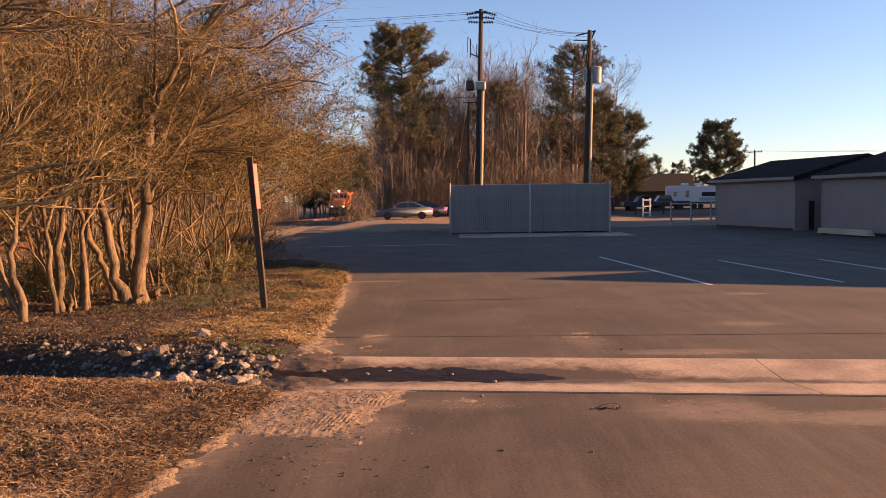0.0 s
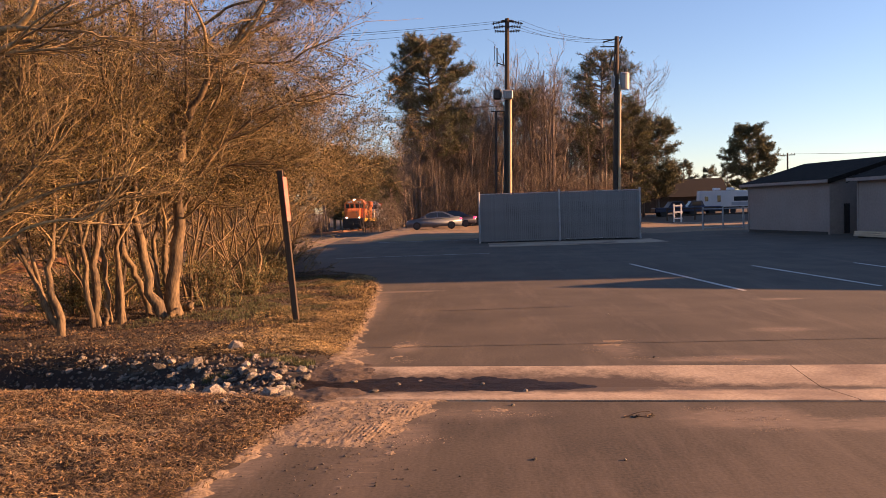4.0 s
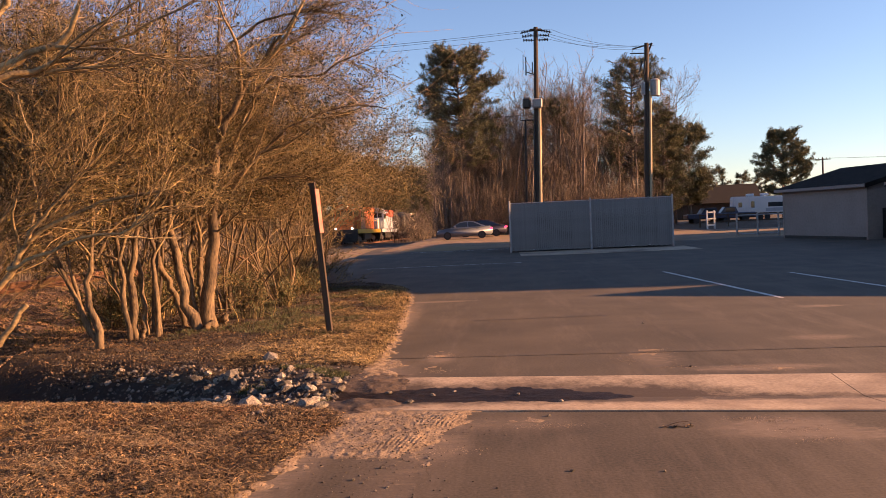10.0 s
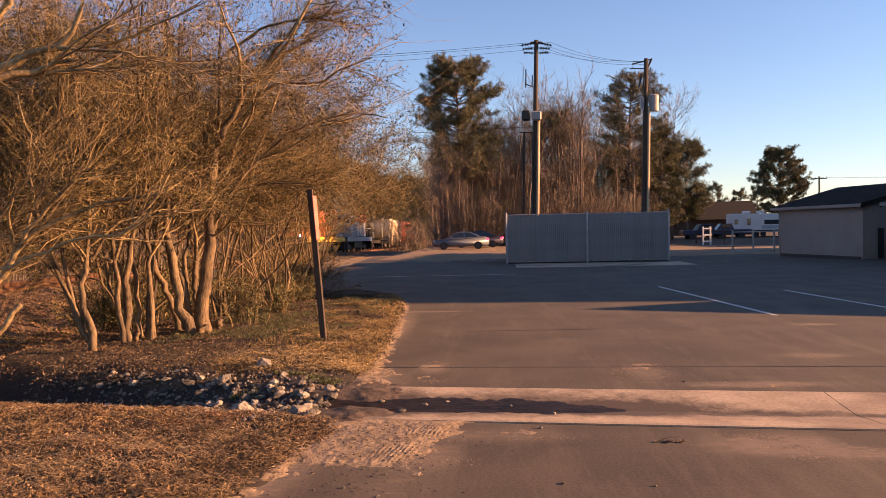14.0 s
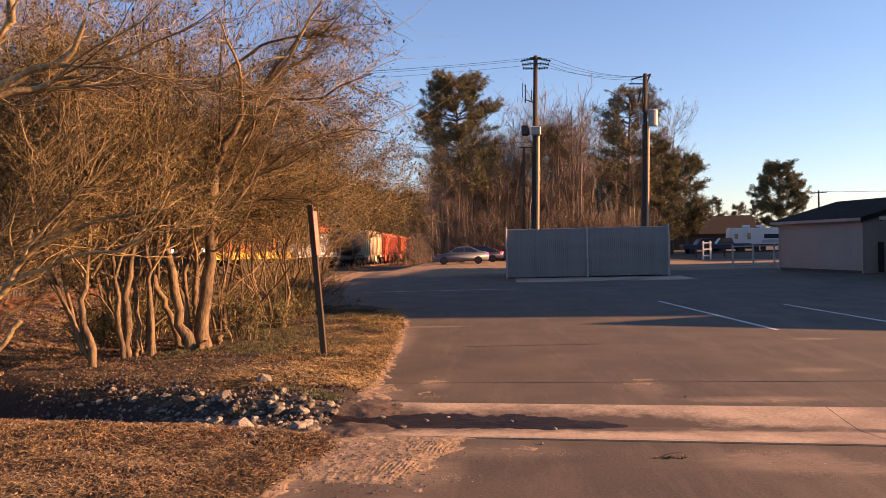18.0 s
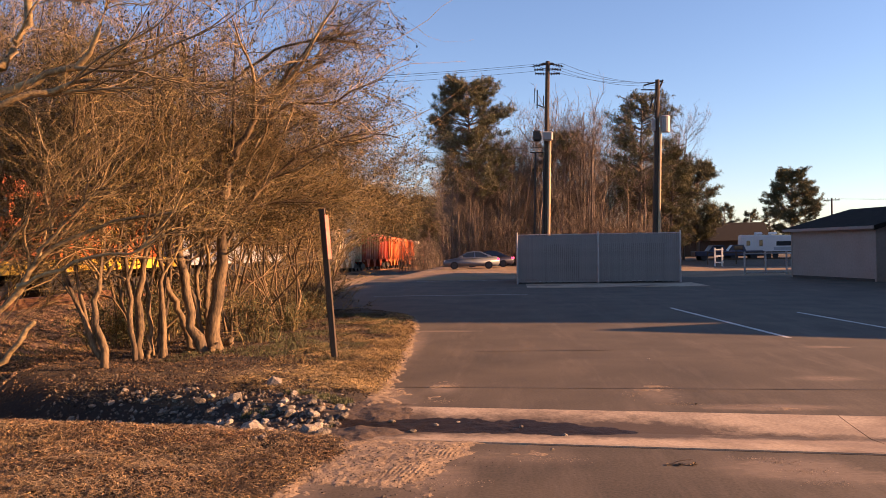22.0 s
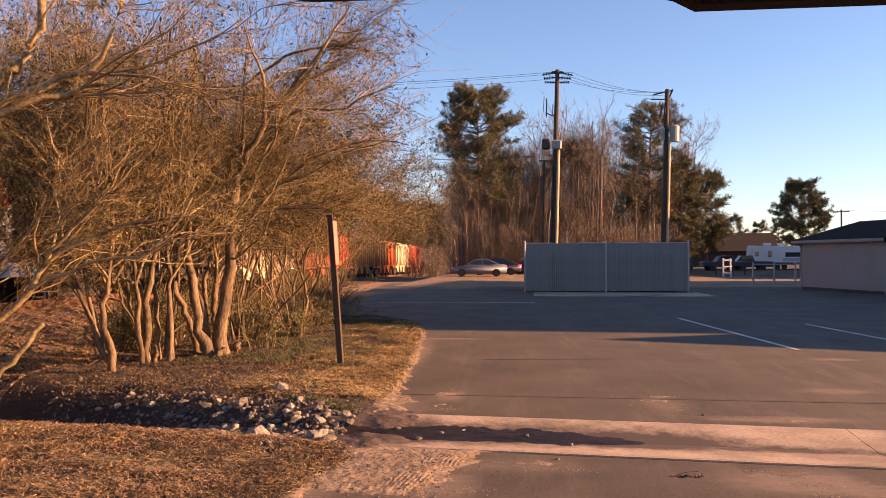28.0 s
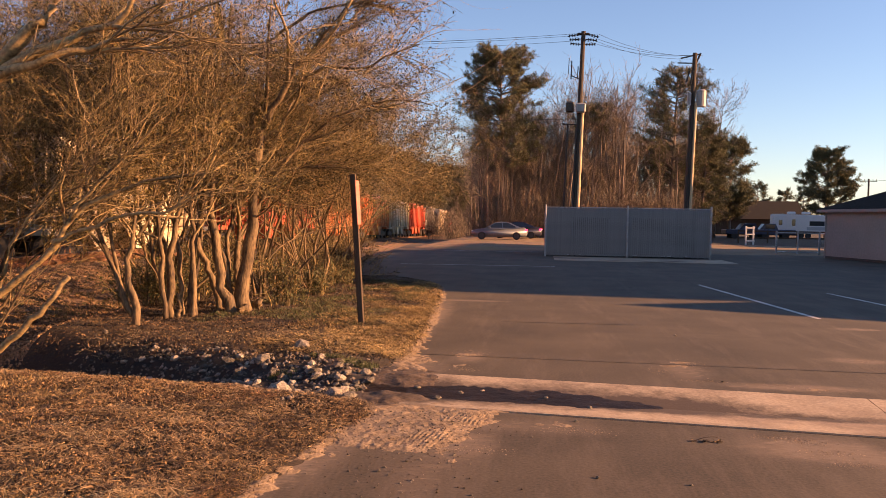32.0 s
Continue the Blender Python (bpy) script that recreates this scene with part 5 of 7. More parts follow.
sa = shed((14.3, 42.8), 13, 6.4, 7.0, 2.42, 3.35, "low beige storage building with a black shingle roof")
# dark strip painted in for the shaded slot between the two sheds
part("door", boxes((0.72, 0.98, -6.44, -6.405, 0.05, 1.35)), "dark", sa, "narrow dark strip for the shaded slot between the sheds")
shed((16.1, 34.7), 7, 15.5, 7.0, 2.42, 3.45, "low beige storage building with a black shingle roof")
# unseen third shed, set by the gable-shaped shadow it throws on the lot
shed((18.7, 14.85), 90, 8.0, 4.4, 3.0, 4.4, "low beige storage building with a black shingle roof")

# unseen block, added out of view to throw the broad shadow over the lot
lot_caster = thing("shade_block", "plain unseen block added to shade the parking lot", "building", (40, 21.2, 0), -6.2)
part("wall", boxes((0, 18, 0, 34.4, -0.3, 12.6)), "siding", lot_caster)
bm = bmesh.new()
extrude_profile(bm, [(-0.4, 12.6), (18.4, 12.6), (18.4, 12.9), (9, 13.6), (-0.4, 12.9)], 'y', -0.3, 34.7)
part("roof", bm, "shingle", lot_caster)
# second unseen block, added to keep the far yard in shade
yard_caster = thing("shade_block", "plain unseen block added to shade the far yard", "building", (66, 61, 0), 2)
part("wall", boxes((0, 16, 0, 48, -0.3, 13.4)), "siding", yard_caster)
bm = bmesh.new()
extrude_profile(bm, [(-0.4, 13.4), (16.4, 13.4), (16.4, 13.7), (8, 14.6), (-0.4, 13.7)], 'y', -0.3, 48.3)
part("roof", bm, "shingle", yard_caster)

# ---- poles and wires ----
M["conduit"] = material("painted_conduit", (0.44, 0.30, 0.16), (0.60, 0.43, 0.25), 3.0, 0.6, 0.1)


def crossarm(pole, x, z, half, rz):
    bm = boxes((-half, half, -0.06, 0.06, -0.06, 0.06), bevel=0.008)
    bm.transform(pose(x, 0, z, 0, 0, rz))
    arm = part("crossarm", bm, "pole", pole)
    for i in (-0.92, -0.5, 0.5, 0.92):
        bm = rods(((0, 0, 0.05), (0, 0, 0.16), 0.02), ((0, 0, 0.14), (0, 0, 0.24), 0.06, 0.04), k=6)
        bm.transform(pose(x, 0, z, 0, 0, rz) @ Matrix.Translation((i * half, 0, 0)))
        part("insulator", bm, "dark", arm)
    return arm


pole1 = thing("utility_pole", "tall wooden utility pole with crossarms, a lamp and conduits", "utility pole", (1.88, 45, 0), group="utility poles")
pole1.matrix_world = pose(1.88, 45, 0, 0, 1.6, 0)
part("shaft", rods(((0, 0, -0.5), (0, 0, 11.9), 0.17, 0.12), k=10), "pole", pole1)
for sx in (-1, 1):
    for i in range(3):
        z, y = 11.75 - 0.26 * i, 0.12 * (i - 1)
        bm = rods(((sx * 0.1, y, z), (sx * (0.85 - 0.12 * i), y, z - 0.17 + 0.1 * i), 0.025), k=6)
        for k in range(4):
            x = sx * (0.32 + 0.14 * k - 0.05 * i)
            zz = z - (abs(x) - 0.1) * (0.17 - 0.1 * i) / 0.75
            rod(bm, (x - 0.03, y, zz), (x + 0.03, y, zz), 0.075, k=8)
        part("insulator_string", bm, "dark", pole1, "dark strain insulator string")
part("top_cap", boxes((-0.3, 0.3, -0.08, 0.08, 11.70, 11.82), bevel=0.02), "pole", pole1)
part("conduit", rods(((0.17, -0.12, 0), (0.16, -0.12, 7.6), 0.085)), "conduit", pole1)
part("conduit", rods(((-0.14, -0.15, 0), (-0.14, -0.15, 6.6), 0.04)), "dark", pole1)
part("cutout_bracket", rods(((0, -0.1, 9.3), (-0.55, -0.1, 9.5), 0.03), ((-0.55, -0.1, 9.3), (-0.55, -0.1, 10.3), 0.035), ((-0.2, -0.1, 9.4), (-0.2, -0.1, 10.0), 0.03), ((-0.7, -0.1, 9.6), (-0.7, -0.1, 10.4), 0.02), k=6), "dark", pole1)
part("flood_lamp", boxes((-0.22, 0.3, -0.5, -0.12, 7.5, 8.0), bevel=0.06), "grey", pole1)
part("flood_lamp", boxes((-0.75, -0.3, -0.3, 0.1, 7.5, 8.1), bevel=0.08), "dark", pole1)
part("lamp_arm", rods(((-0.9, 0, 6.9), (0.1, 0, 6.9), 0.035), ((-0.6, 0, 0), (-0.6, 0, 6.9), 0.06), k=6), "dark", pole1)

pole2 = thing("utility_pole", "wooden utility pole with a can transformer and a top bracket", "utility pole", (7.98, 46, 0), group="utility poles")
pole2.matrix_world = pose(7.98, 46, 0, 0, 1.6, 0)
part("shaft", rods(((0, 0, -0.5), (0, 0, 10.9), 0.17, 0.12), k=10), "pole", pole2)
part("conduit", rods(((0.19, -0.10, 0), (0.18, -0.10, 8.2), 0.075)), "conduit", pole2)
tr = part("transformer", rods(((0.44, -0.05, 8.0), (0.44, -0.05, 8.85), 0.26), ((0.44, -0.05, 8.85), (0.44, -0.05, 8.93), 0.27, 0.15), k=14), "grey", pole2, "grey can transformer")
part("bushing", rods(((0.45, -0.05, 8.9), (0.45, -0.05, 9.15), 0.04), ((0.58, -0.05, 8.9), (0.58, -0.05, 9.15), 0.04), k=6), "dark", tr)
part("transformer", rods(((-0.22, -0.2, 8.05), (-0.22, -0.2, 8.7), 0.11), k=12), "grey", pole2, "slim grey can")
part("top_bracket", rods(((-0.75, 0, 10.6), (0.25, 0, 10.85), 0.04), ((0.1, 0, 10.4), (0.3, 0, 10.9), 0.05), ((-0.9, 0, 10.35), (0, 0, 10.35), 0.035), k=6), "dark", pole2)
part("fuse_holder", rods(((-0.4, -0.1, 9.3), (-0.25, -0.1, 9.9), 0.05), ((-0.15, -0.1, 9.2), (-0.1, -0.1, 9.9), 0.05), k=6), "dark", pole2)
pole3 = thing("utility_pole", "distant utility pole with one crossarm", "utility pole", (45.7, 120, 0), group="utility poles")
part("shaft", rods(((0, 0, -0.5), (0, 0, 8.2), 0.15, 0.12)), "pole", pole3)
crossarm(pole3, 0, 7.9, 1.1, 0)


def wire(a, b, sag, r=0.008):
    cv = bpy.data.curves.new("wire", 'CURVE')
    cv.dimensions = '3D'
    cv.bevel_depth = r
    cv.bevel_resolution = 0
    sp = cv.splines.new('POLY')
    n = 20
    sp.points.add(n)
    for i in range(n + 1):
        f = i / n
        sp.points[i].co = (*(Vector(a).lerp(Vector(b), f) - Vector((0, 0, 4 * sag * f * (1 - f)))), 1)
    cv.materials.append(M["dark"])
    return tagged(new("overhead_wire", cv), "thin black overhead power line", "wire", "power lines")


for dz, dx in ((0.0, -0.8), (0.05, 0.0), (0.0, 0.8), (-0.3, 0.5)):
    wire((2.2 + dx, 45, 11.75 + dz), (8.3 + dx * 0.5, 46, 10.75 + dz * 0.5), 0.35)
    wire((2.2 + dx, 45, 11.75 + dz), (-32, 47 + dx, 12.4 + dz), 0.6)
wire((1.9, 45, 7.2), (-34, 44, 7.6), 0.4, 0.012)
wire((45.7, 120, 8.05), (110, 112, 10.0), 1.0, 0.012)
wire((46.6, 120, 8.05), (110, 112, 9.4), 1.0, 0.012)


# ---- train ----
MOVING = []       # (thing, metres behind the train's nose)
AXLES = []        # (axle, its pose in its car)


def wheelset():
    bm = rods(((-0.78, 0, 0.48), (0.78, 0, 0.48), 0.07), k=8)
    for s in (-0.76, 0.76):
        rod(bm, (s - 0.06, 0, 0.48), (s + 0.06, 0, 0.48), 0.48, k=20)
        rod(bm, (s - 0.09 * (1 if s > 0 else -1), 0, 0.48), (s - 0.06 * (1 if s > 0 else -1), 0, 0.48), 0.52, k=20)
    bm.transform(Matrix.Translation((0, 0, -0.48)))
    me = bpy.data.meshes.new("wheelset")
    bm.to_mesh(me)
    bm.free()
    me.materials.append(M["dark"])
    return me


WHEEL_ME = wheelset()


def truck(car, y, three=False):
    """A bogie: two side frames, a bolster and its wheelsets."""
    gap = 1.05 if not three else 1.45
    bog = part("truck", boxes((-0.9, 0.9, y - 0.2, y + 0.2, 0.45, 0.75), bevel=0.03), "dark", car)
    for sx in (-1, 1):
        bm = bmesh.new()
        x0 = sx * 1.02
        extrude_profile(bm, [(y - gap - 0.25, 0.42), (y - gap + 0.25, 0.36), (y - 0.4, 0.22), (y + 0.4, 0.22), (y + gap - 0.25, 0.36), (y + gap + 0.25, 0.42), (y + gap + 0.25, 0.62), (y + 0.5, 0.8), (y - 0.5, 0.8), (y - gap - 0.25, 0.62)], 'x', x0 - 0.07, x0 + 0.07)
        part("side_frame", bm, "dark", bog)
        part("spring_group", rods(((x0, y - 0.15, 0.25), (x0, y - 0.15, 0.5), 0.09), ((x0, y + 0.15, 0.25), (x0, y + 0.15, 0.5), 0.09), k=8), "rust", bog)
    for dy in ((-gap, gap) if not three else (-gap, 0, gap)):
        ax = new("wheelset", WHEEL_ME)
        ax.parent = car
        ax.location = (0, y + dy, 0.48)
        AXLES.append((ax, y + dy))
    return bog


def coupler(car, y, s):
    part("coupler", boxes((-0.12, 0.12, min(y, y + s * 0.5), max(y, y + s * 0.5), 0.7, 0.95), bevel=0.02), "dark", car)


def handrail(car, x, y0, y1, z0, z1, mat, n=5):
    bm = rods(((x, y0, z1), (x, y1, z1), 0.022), k=5)
    for i in range(n):
        y = y0 + (y1 - y0) * i / (n - 1)
        rod(bm, (x, y, z0), (x, y, z1), 0.018, k=5)
    return part("handrail", bm, mat, car)


def locomotive(start, body, sill, stripe, label, lights):
    L = 17.2
    h = L / 2
    car = thing("locomotive", label, "locomotive", group="freight train")
    MOVING.append((car, start + h))
    # walkway deck and its coloured side sill
    part("deck", boxes((-1.52, 1.52, -h + 0.5, h - 0.5, 1.50, 1.62), bevel=0.02), "dark", car)
    for sx in (-1, 1):
        part("side_sill", boxes((sx * 1.5 - 0.04, sx * 1.5 + 0.04, -h + 0.6, h - 0.6, 1.16, 1.60)), sill, car, "painted side sill along the walkway")
    part("fuel_tank", boxes((-1.25, 1.25, -2.6, 2.6, 0.35, 1.25), bevel=0.15), "dark", car)
    # nose, cab, long hood
    bm = bmesh.new()
    extrude_profile(bm, [(-h + 1.1, 1.62), (-h + 2.6, 1.62), (-h + 2.6, 3.05), (-h + 1.35, 2.85), (-h + 1.1, 2.6)], 'x', -0.85, 0.85)
    part("nose", bm, body, car)
    bm = bmesh.new()
    extrude_profile(bm, [(-1.5, 1.62), (1.5, 1.62), (1.5, 3.7), (1.15, 4.25), (0.5, 4.45), (-0.5, 4.45), (-1.15, 4.25), (-1.5, 3.7)], 'y', -h + 2.6, -h + 5.0)
    cab = part("cab", bm, body, car)
    for x in (-1.0, -0.38, 0.38, 1.0):
        part("windshield", boxes((x - 0.25, x + 0.25, -h + 2.57, -h + 2.595, 3.1, 3.72)), "glass", cab)
    for sx in (-1, 1):
        for y in (-h + 3.2, -h + 4.3):
            part("side_window", boxes((sx * 1.515 - 0.012, sx * 1.515 + 0.012, y - 0.4, y + 0.4, 2.95, 3.6)), "glass", cab)
    part("number_board", boxes((-0.95, -0.35, -h + 2.54, -h + 2.594, 3.85, 4.1)), "trim", cab)
    part("number_board", boxes((0.35, 0.95, -h + 2.54, -h + 2.594, 3.85, 4.1)), "trim", cab)
    bm = boxes((-0.88, 0.88, -h + 5.0, h - 1.3, 1.62, 4.0), bevel=0.12)
    hood = part("long_hood", bm, body, car)
    part("hood_stripe", boxes((-0.895, 0.895, -h + 5.1, h - 1.5, 3.35, 3.8)), stripe, hood, "painted band along the hood top")
    part("radiator_box", boxes((-1.1, 1.1, h - 5.5, h - 2.0, 3.3, 4.25), bevel=0.1), stripe, hood)
    for i in range(9):
        y = -h + 5.6 + i * 1.05
        for sx in (-1, 1):
            part("hood_door", boxes((sx * 0.895 - 0.012, sx * 0.895 + 0.012, y - 0.46, y + 0.46, 1.8, 3.25)), body, hood)
    part("exhaust_stack", boxes((-0.25, 0.25, 0.2, 1.0, 4.0, 4.35)), "dark", hood)
    for y in (-0.8, 3.4):
        part("roof_fan", rods(((0, y + 1.4, 4.0), (0, y + 1.4, 4.3), 0.55), k=16), "dark", hood)
    for sx in (-1, 1):
        handrail(car, sx * 1.45, -h + 5.2, h - 1.0, 1.62, 2.65, sill if lights else "trim", 9)
        handrail(car, sx * 1.45, -h + 0.7, -h + 2.4, 1.62, 2.6, sill if lights else "trim", 3)
    for y, s in ((-h + 0.5, -1), (h - 0.5, 1)):
        part("pilot", boxes((-1.45, 1.45, y - 0.08, y + 0.08, 0.25, 1.6), bevel=0.03), "dark", car)
        coupler(car, y, s)
        for sx in (-1, 1):
            part("step", boxes((sx * 1.3 - 0.2, sx * 1.3 + 0.2, y - s * 0.5, y - s * 0.1, 0.45, 0.5), (sx * 1.3 - 0.2, sx * 1.3 + 0.2, y - s * 0.5, y - s * 0.1, 0.95, 1.0)), "dark", car)
    if lights:
        for x in (-0.9, 0.9):
            part("ditch_light", rods(((x, -h + 0.33, 1.72), (x, -h + 0.55, 1.72), 0.10), k=14), "lamp", car, "lit ditch light")
        part("headlight", rods(((0, -h + 2.45, 4.22), (0, -h + 2.6, 4.22), 0.15), k=14), "lamp", car, "lit headlight above the cab windows")
    truck(car, -h + 3.6)
    truck(car, h - 3.6)
    return car


def hopper(start, L, mat, label):
    """A covered or open hopper car: sloped bottom bays, ribbed sides, ladders, end platforms."""
    h = L / 2 - 0.45
    car = thing("hopper_car", label, "freight car", group="freight train")
    MOVING.append((car, start + L / 2))
    bm = bmesh.new()
    extrude_profile(bm, [(-1.45, 1.25), (1.45, 1.25), (1.52, 1.7), (1.52, 3.85), (1.2, 4.25), (-1.2, 4.25), (-1.52, 3.85), (-1.52, 1.7)], 'y', -h + 0.9, h - 0.9)
    body = part("body", bm, mat, car)
    for s in (-1, 1):
        bm = bmesh.new()
        extrude_profile(bm, [(s * (h - 0.9), 1.25), (s * (h - 0.9), 3.9), (s * (h - 0.45), 3.9), (s * (h - 0.4), 3.2), (s * (h - 0.9), 2.2)], 'x', -1.4, 1.4)
        part("end_wall", bm, mat, car)
        part("end_platform", boxes((-1.4, 1.4, min(s * h, s * (h - 1.3)), max(s * h, s * (h - 1.3)), 1.0, 1.2)), mat, car)
        for lx in (-1.1, 1.1):
            part("ladder", rods(*[((x, s * (h - 0.05), 1.1), (x, s * (h - 0.05), 4.1), 0.025) for x in (lx - 0.2, lx + 0.2)], *[((lx - 0.2, s * (h - 0.05), 1.3 + 0.35 * i), (lx + 0.2, s * (h - 0.05), 1.3 + 0.35 * i), 0.018) for i in range(8)], k=5), mat, car)
        for bx in (-1.4, 1.4):
            part("corner_brace", rods(((bx, s * (h - 0.1), 1.15), (bx, s * (h - 1.2), 3.2), 0.05), k=5), mat, car)
        coupler(car, s * h, s)
    nr = int((L - 2.5) / 1.15)
    for i in range(nr + 1):
        y = -h + 1.0 + i * (2 * h - 2.0) / nr
        for sx in (-1, 1):
            part("side_rib", boxes((sx * 1.56 - 0.045, sx * 1.56 + 0.045, y - 0.06, y + 0.06, 1.3, 3.85)), mat, body)
    nb = 3
    for i in range(nb):
        y = (i - 1) * (2 * h - 4.6) / 3
        bm = bmesh.new()
        extrude_profile(bm, [(y - 1.3, 1.28), (y + 1.3, 1.28), (y + 0.35, 0.4), (y - 0.35, 0.4)], 'x', -1.2, 1.2)
        part("hopper_bay", bm, mat, car)
    part("roof_walk", boxes((-0.35, 0.35, -h + 0.5, h - 0.5, 4.30, 4.34)), "galv", body)
    for i in range(4):
        y = (i - 1.5) * (2 * h - 3) / 4
        part("roof_hatch", rods(((0, y, 4.25), (0, y, 4.36), 0.4), k=12), mat, body)
    truck(car, -h + 1.6)
    truck(car, h - 1.6)
    return car


def tank_car(start, L, mat, label):
    h = L / 2 - 0.45
    car = thing("tank_car", label, "freight car", group="freight train")
    MOVING.append((car, start + L / 2))
    ys = np.array([-h + 0.55, -h + 0.58, -h + 0.7, -h + 0.9, -h + 1.2, 0, h - 1.2, h - 0.9, h - 0.7, h - 0.58, h - 0.55])
    shell = np.stack([0 * ys, ys, 0 * ys + 2.7], 1)[None]
    tank = part("tank", fast_mesh("tank", *tubes(shell, np.array([[0.01, 0.5, 1.0, 1.33, 1.45, 1.45, 1.45, 1.33, 1.0, 0.5, 0.01]]), 28), mat, True), None, car)
    for y in (-3.5, -1.2, 1.2, 3.5):
        part("tank_band", rods(((0, y - 0.05, 2.7), (0, y + 0.05, 2.7), 1.47), k=28), mat, tank)
    part("dome", rods(((0, 0, 4.0), (0, 0, 4.5), 0.6), k=16), mat, tank)
    part("walkway", boxes((-1.2, 1.2, -0.9, 0.9, 4.18, 4.22)), "galv", tank)
    part("ladder", rods(((1.5, -0.25, 1.2), (1.5, -0.25, 4.2), 0.025), ((1.5, 0.25, 1.2), (1.5, 0.25, 4.2), 0.025), *[((1.5, -0.25, 1.4 + 0.33 * i), (1.5, 0.25, 1.4 + 0.33 * i), 0.018) for i in range(9)], k=5), "galv", tank)
    part("center_sill", boxes((-0.3, 0.3, -h, h, 0.85, 1.25)), "dark", car)
    for s in (-1, 1):
        part("end_platform", boxes((-1.4, 1.4, min(s * h, s * (h - 1.2)), max(s * h, s * (h - 1.2)), 1.15, 1.25)), "dark", car)
        handrail(car, 1.4, s * h, s * (h - 1.2), 1.25, 2.2, "trim", 3)
        handrail(car, -1.4, s * h, s * (h - 1.2), 1.25, 2.2, "trim", 3)
        coupler(car, s * h, s)
        truck(car, s * (h - 1.6))
    return car


locomotive(0.0, "orange", "yellow", "orange", "orange diesel locomotive with a yellow sill and lit lamps", True)
locomotive(17.4, "greyloco", "greyloco", "redtrain", "grey diesel locomotive with a red band along the top", False)
tank_car(34.8, 16.2, "dark", "black tank car coupled in the freight train")
hopper(51.0, 14.0, "cream", "cream covered hopper car, weathered")
hopper(65.0, 18.5, "redtrain", "red ribbed hopper car with diagonal end braces")
hopper(83.5, 14.5, "orange", "orange ribbed hopper car")
hopper(98.0, 14.0, "orange", "orange ribbed hopper car")
hopper(112.0, 13.6, "cream", "cream covered hopper car, weathered")
hopper(125.6, 14.0, "redtrain", "red ribbed hopper car with diagonal end braces")
tank_car(139.6, 16.2, "dark", "black tank car coupled in the freight train")
hopper(155.8, 13.6, "cream", "cream covered hopper car, weathered")
hopper(169.4, 13.6, "redtrain", "red ribbed hopper car with diagonal end braces")


# ---- cars and yard things ----
def sedan(at, rz, paint, label, tail="tail"):
    """Length along local x, front at -x."""
    car = thing("sedan_car", label, "car", (*at, float(ground_z(*at))), rz)
    prof = [(-2.25, 0.32), (-2.28, 0.55), (-2.1, 0.74), (-1.25, 0.88), (-0.95, 0.92), (0.95, 0.95), (1.5, 0.98), (2.1, 0.97), (2.24, 0.8), (2.26, 0.45), (2.15, 0.28), (1.8, 0.22), (-1.9, 0.22)]
    bm = bmesh.new()
    extrude_profile(bm, prof, 'x', 0, 1)
    for v in bm.verts:
        v.co = Vector((v.co.y, (v.co.x - 0.5) * 1.74, v.co.z))
        t = abs(v.co.x) / 2.28
        v.co.y *= 1 - 0.14 * t ** 4
    bmesh.ops.recalc_face_normals(bm, faces=bm.faces)
    bmesh.ops.bevel(bm, geom=list(bm.edges), offset=0.04, segments=2, affect='EDGES')
    body = part("body", bm, paint, car, smooth=True)
    gp = [(-1.15, 0.90, 0.80), (-0.35, 1.36, 0.60), (0.15, 1.44, 0.58), (0.75, 1.40, 0.59), (1.75, 0.97, 0.76)]
    bm = bmesh.new()
    lo = [bm.verts.new((x, -w, z)) for x, z, w in gp] + [bm.verts.new((x, w, z)) for x, z, w in gp]
    k = len(gp)
    for i in range(k - 1):
        bm.faces.new((lo[i], lo[i + 1], lo[k + i + 1], lo[k + i]))
    bm.faces.new(lo[:k][::-1])
    bm.faces.new(lo[k:])
    bmesh.ops.recalc_face_normals(bm, faces=bm.faces)
    part("roof", bm, paint, body)
    for sy in (-1, 1):
        for pts in ([(-0.98, 0.955), (-0.32, 1.31), (0.22, 1.36), (0.24, 0.97)], [(0.32, 0.97), (0.30, 1.36), (0.72, 1.33), (1.36, 1.03), (1.3, 0.985)]):
            bm = bmesh.new()
            vs = []
            for x, z in pts:
                w = 0.79 - (z - 0.93) * 0.42
                vs.append((x, sy * (w + 0.012), z))
            f = bm.faces.new([bm.verts.new(v) for v in vs])
            r = bmesh.ops.extrude_face_region(bm, geom=[f])
            for v in r["geom"]:
                if isinstance(v, bmesh.types.BMVert):
                    v.co.y -= sy * 0.04
            bmesh.ops.recalc_face_normals(bm, faces=bm.faces)
            part("side_window", bm, "glass", body)
        part("door_handle", boxes((0.0, 0.18, sy * 0.87 - 0.012, sy * 0.87 + 0.012, 0.78, 0.81), (0.95, 1.13, sy * 0.87 - 0.012, sy * 0.87 + 0.012, 0.79, 0.82)), paint, body)
        part("side_mirror", boxes((-0.85, -0.68, sy * 0.92 - 0.08, sy * 0.92 + 0.08, 0.93, 1.05), bevel=0.02), paint, body)
        part("headlight", boxes((-2.2, -1.95, sy * 0.62 - 0.15, sy * 0.62 + 0.15, 0.60, 0.72), bevel=0.03), "trim", body)
        part("tail_light", boxes((2.05, 2.25, sy * 0.62 - 0.18, sy * 0.62 + 0.18, 0.70, 0.88), bevel=0.03), tail, body)
        for x in (-1.38, 1.38):
            w = part("wheel", rods(((x, sy * 0.70, 0.31), (x, sy * 0.885, 0.31), 0.31), k=20), "black", car)
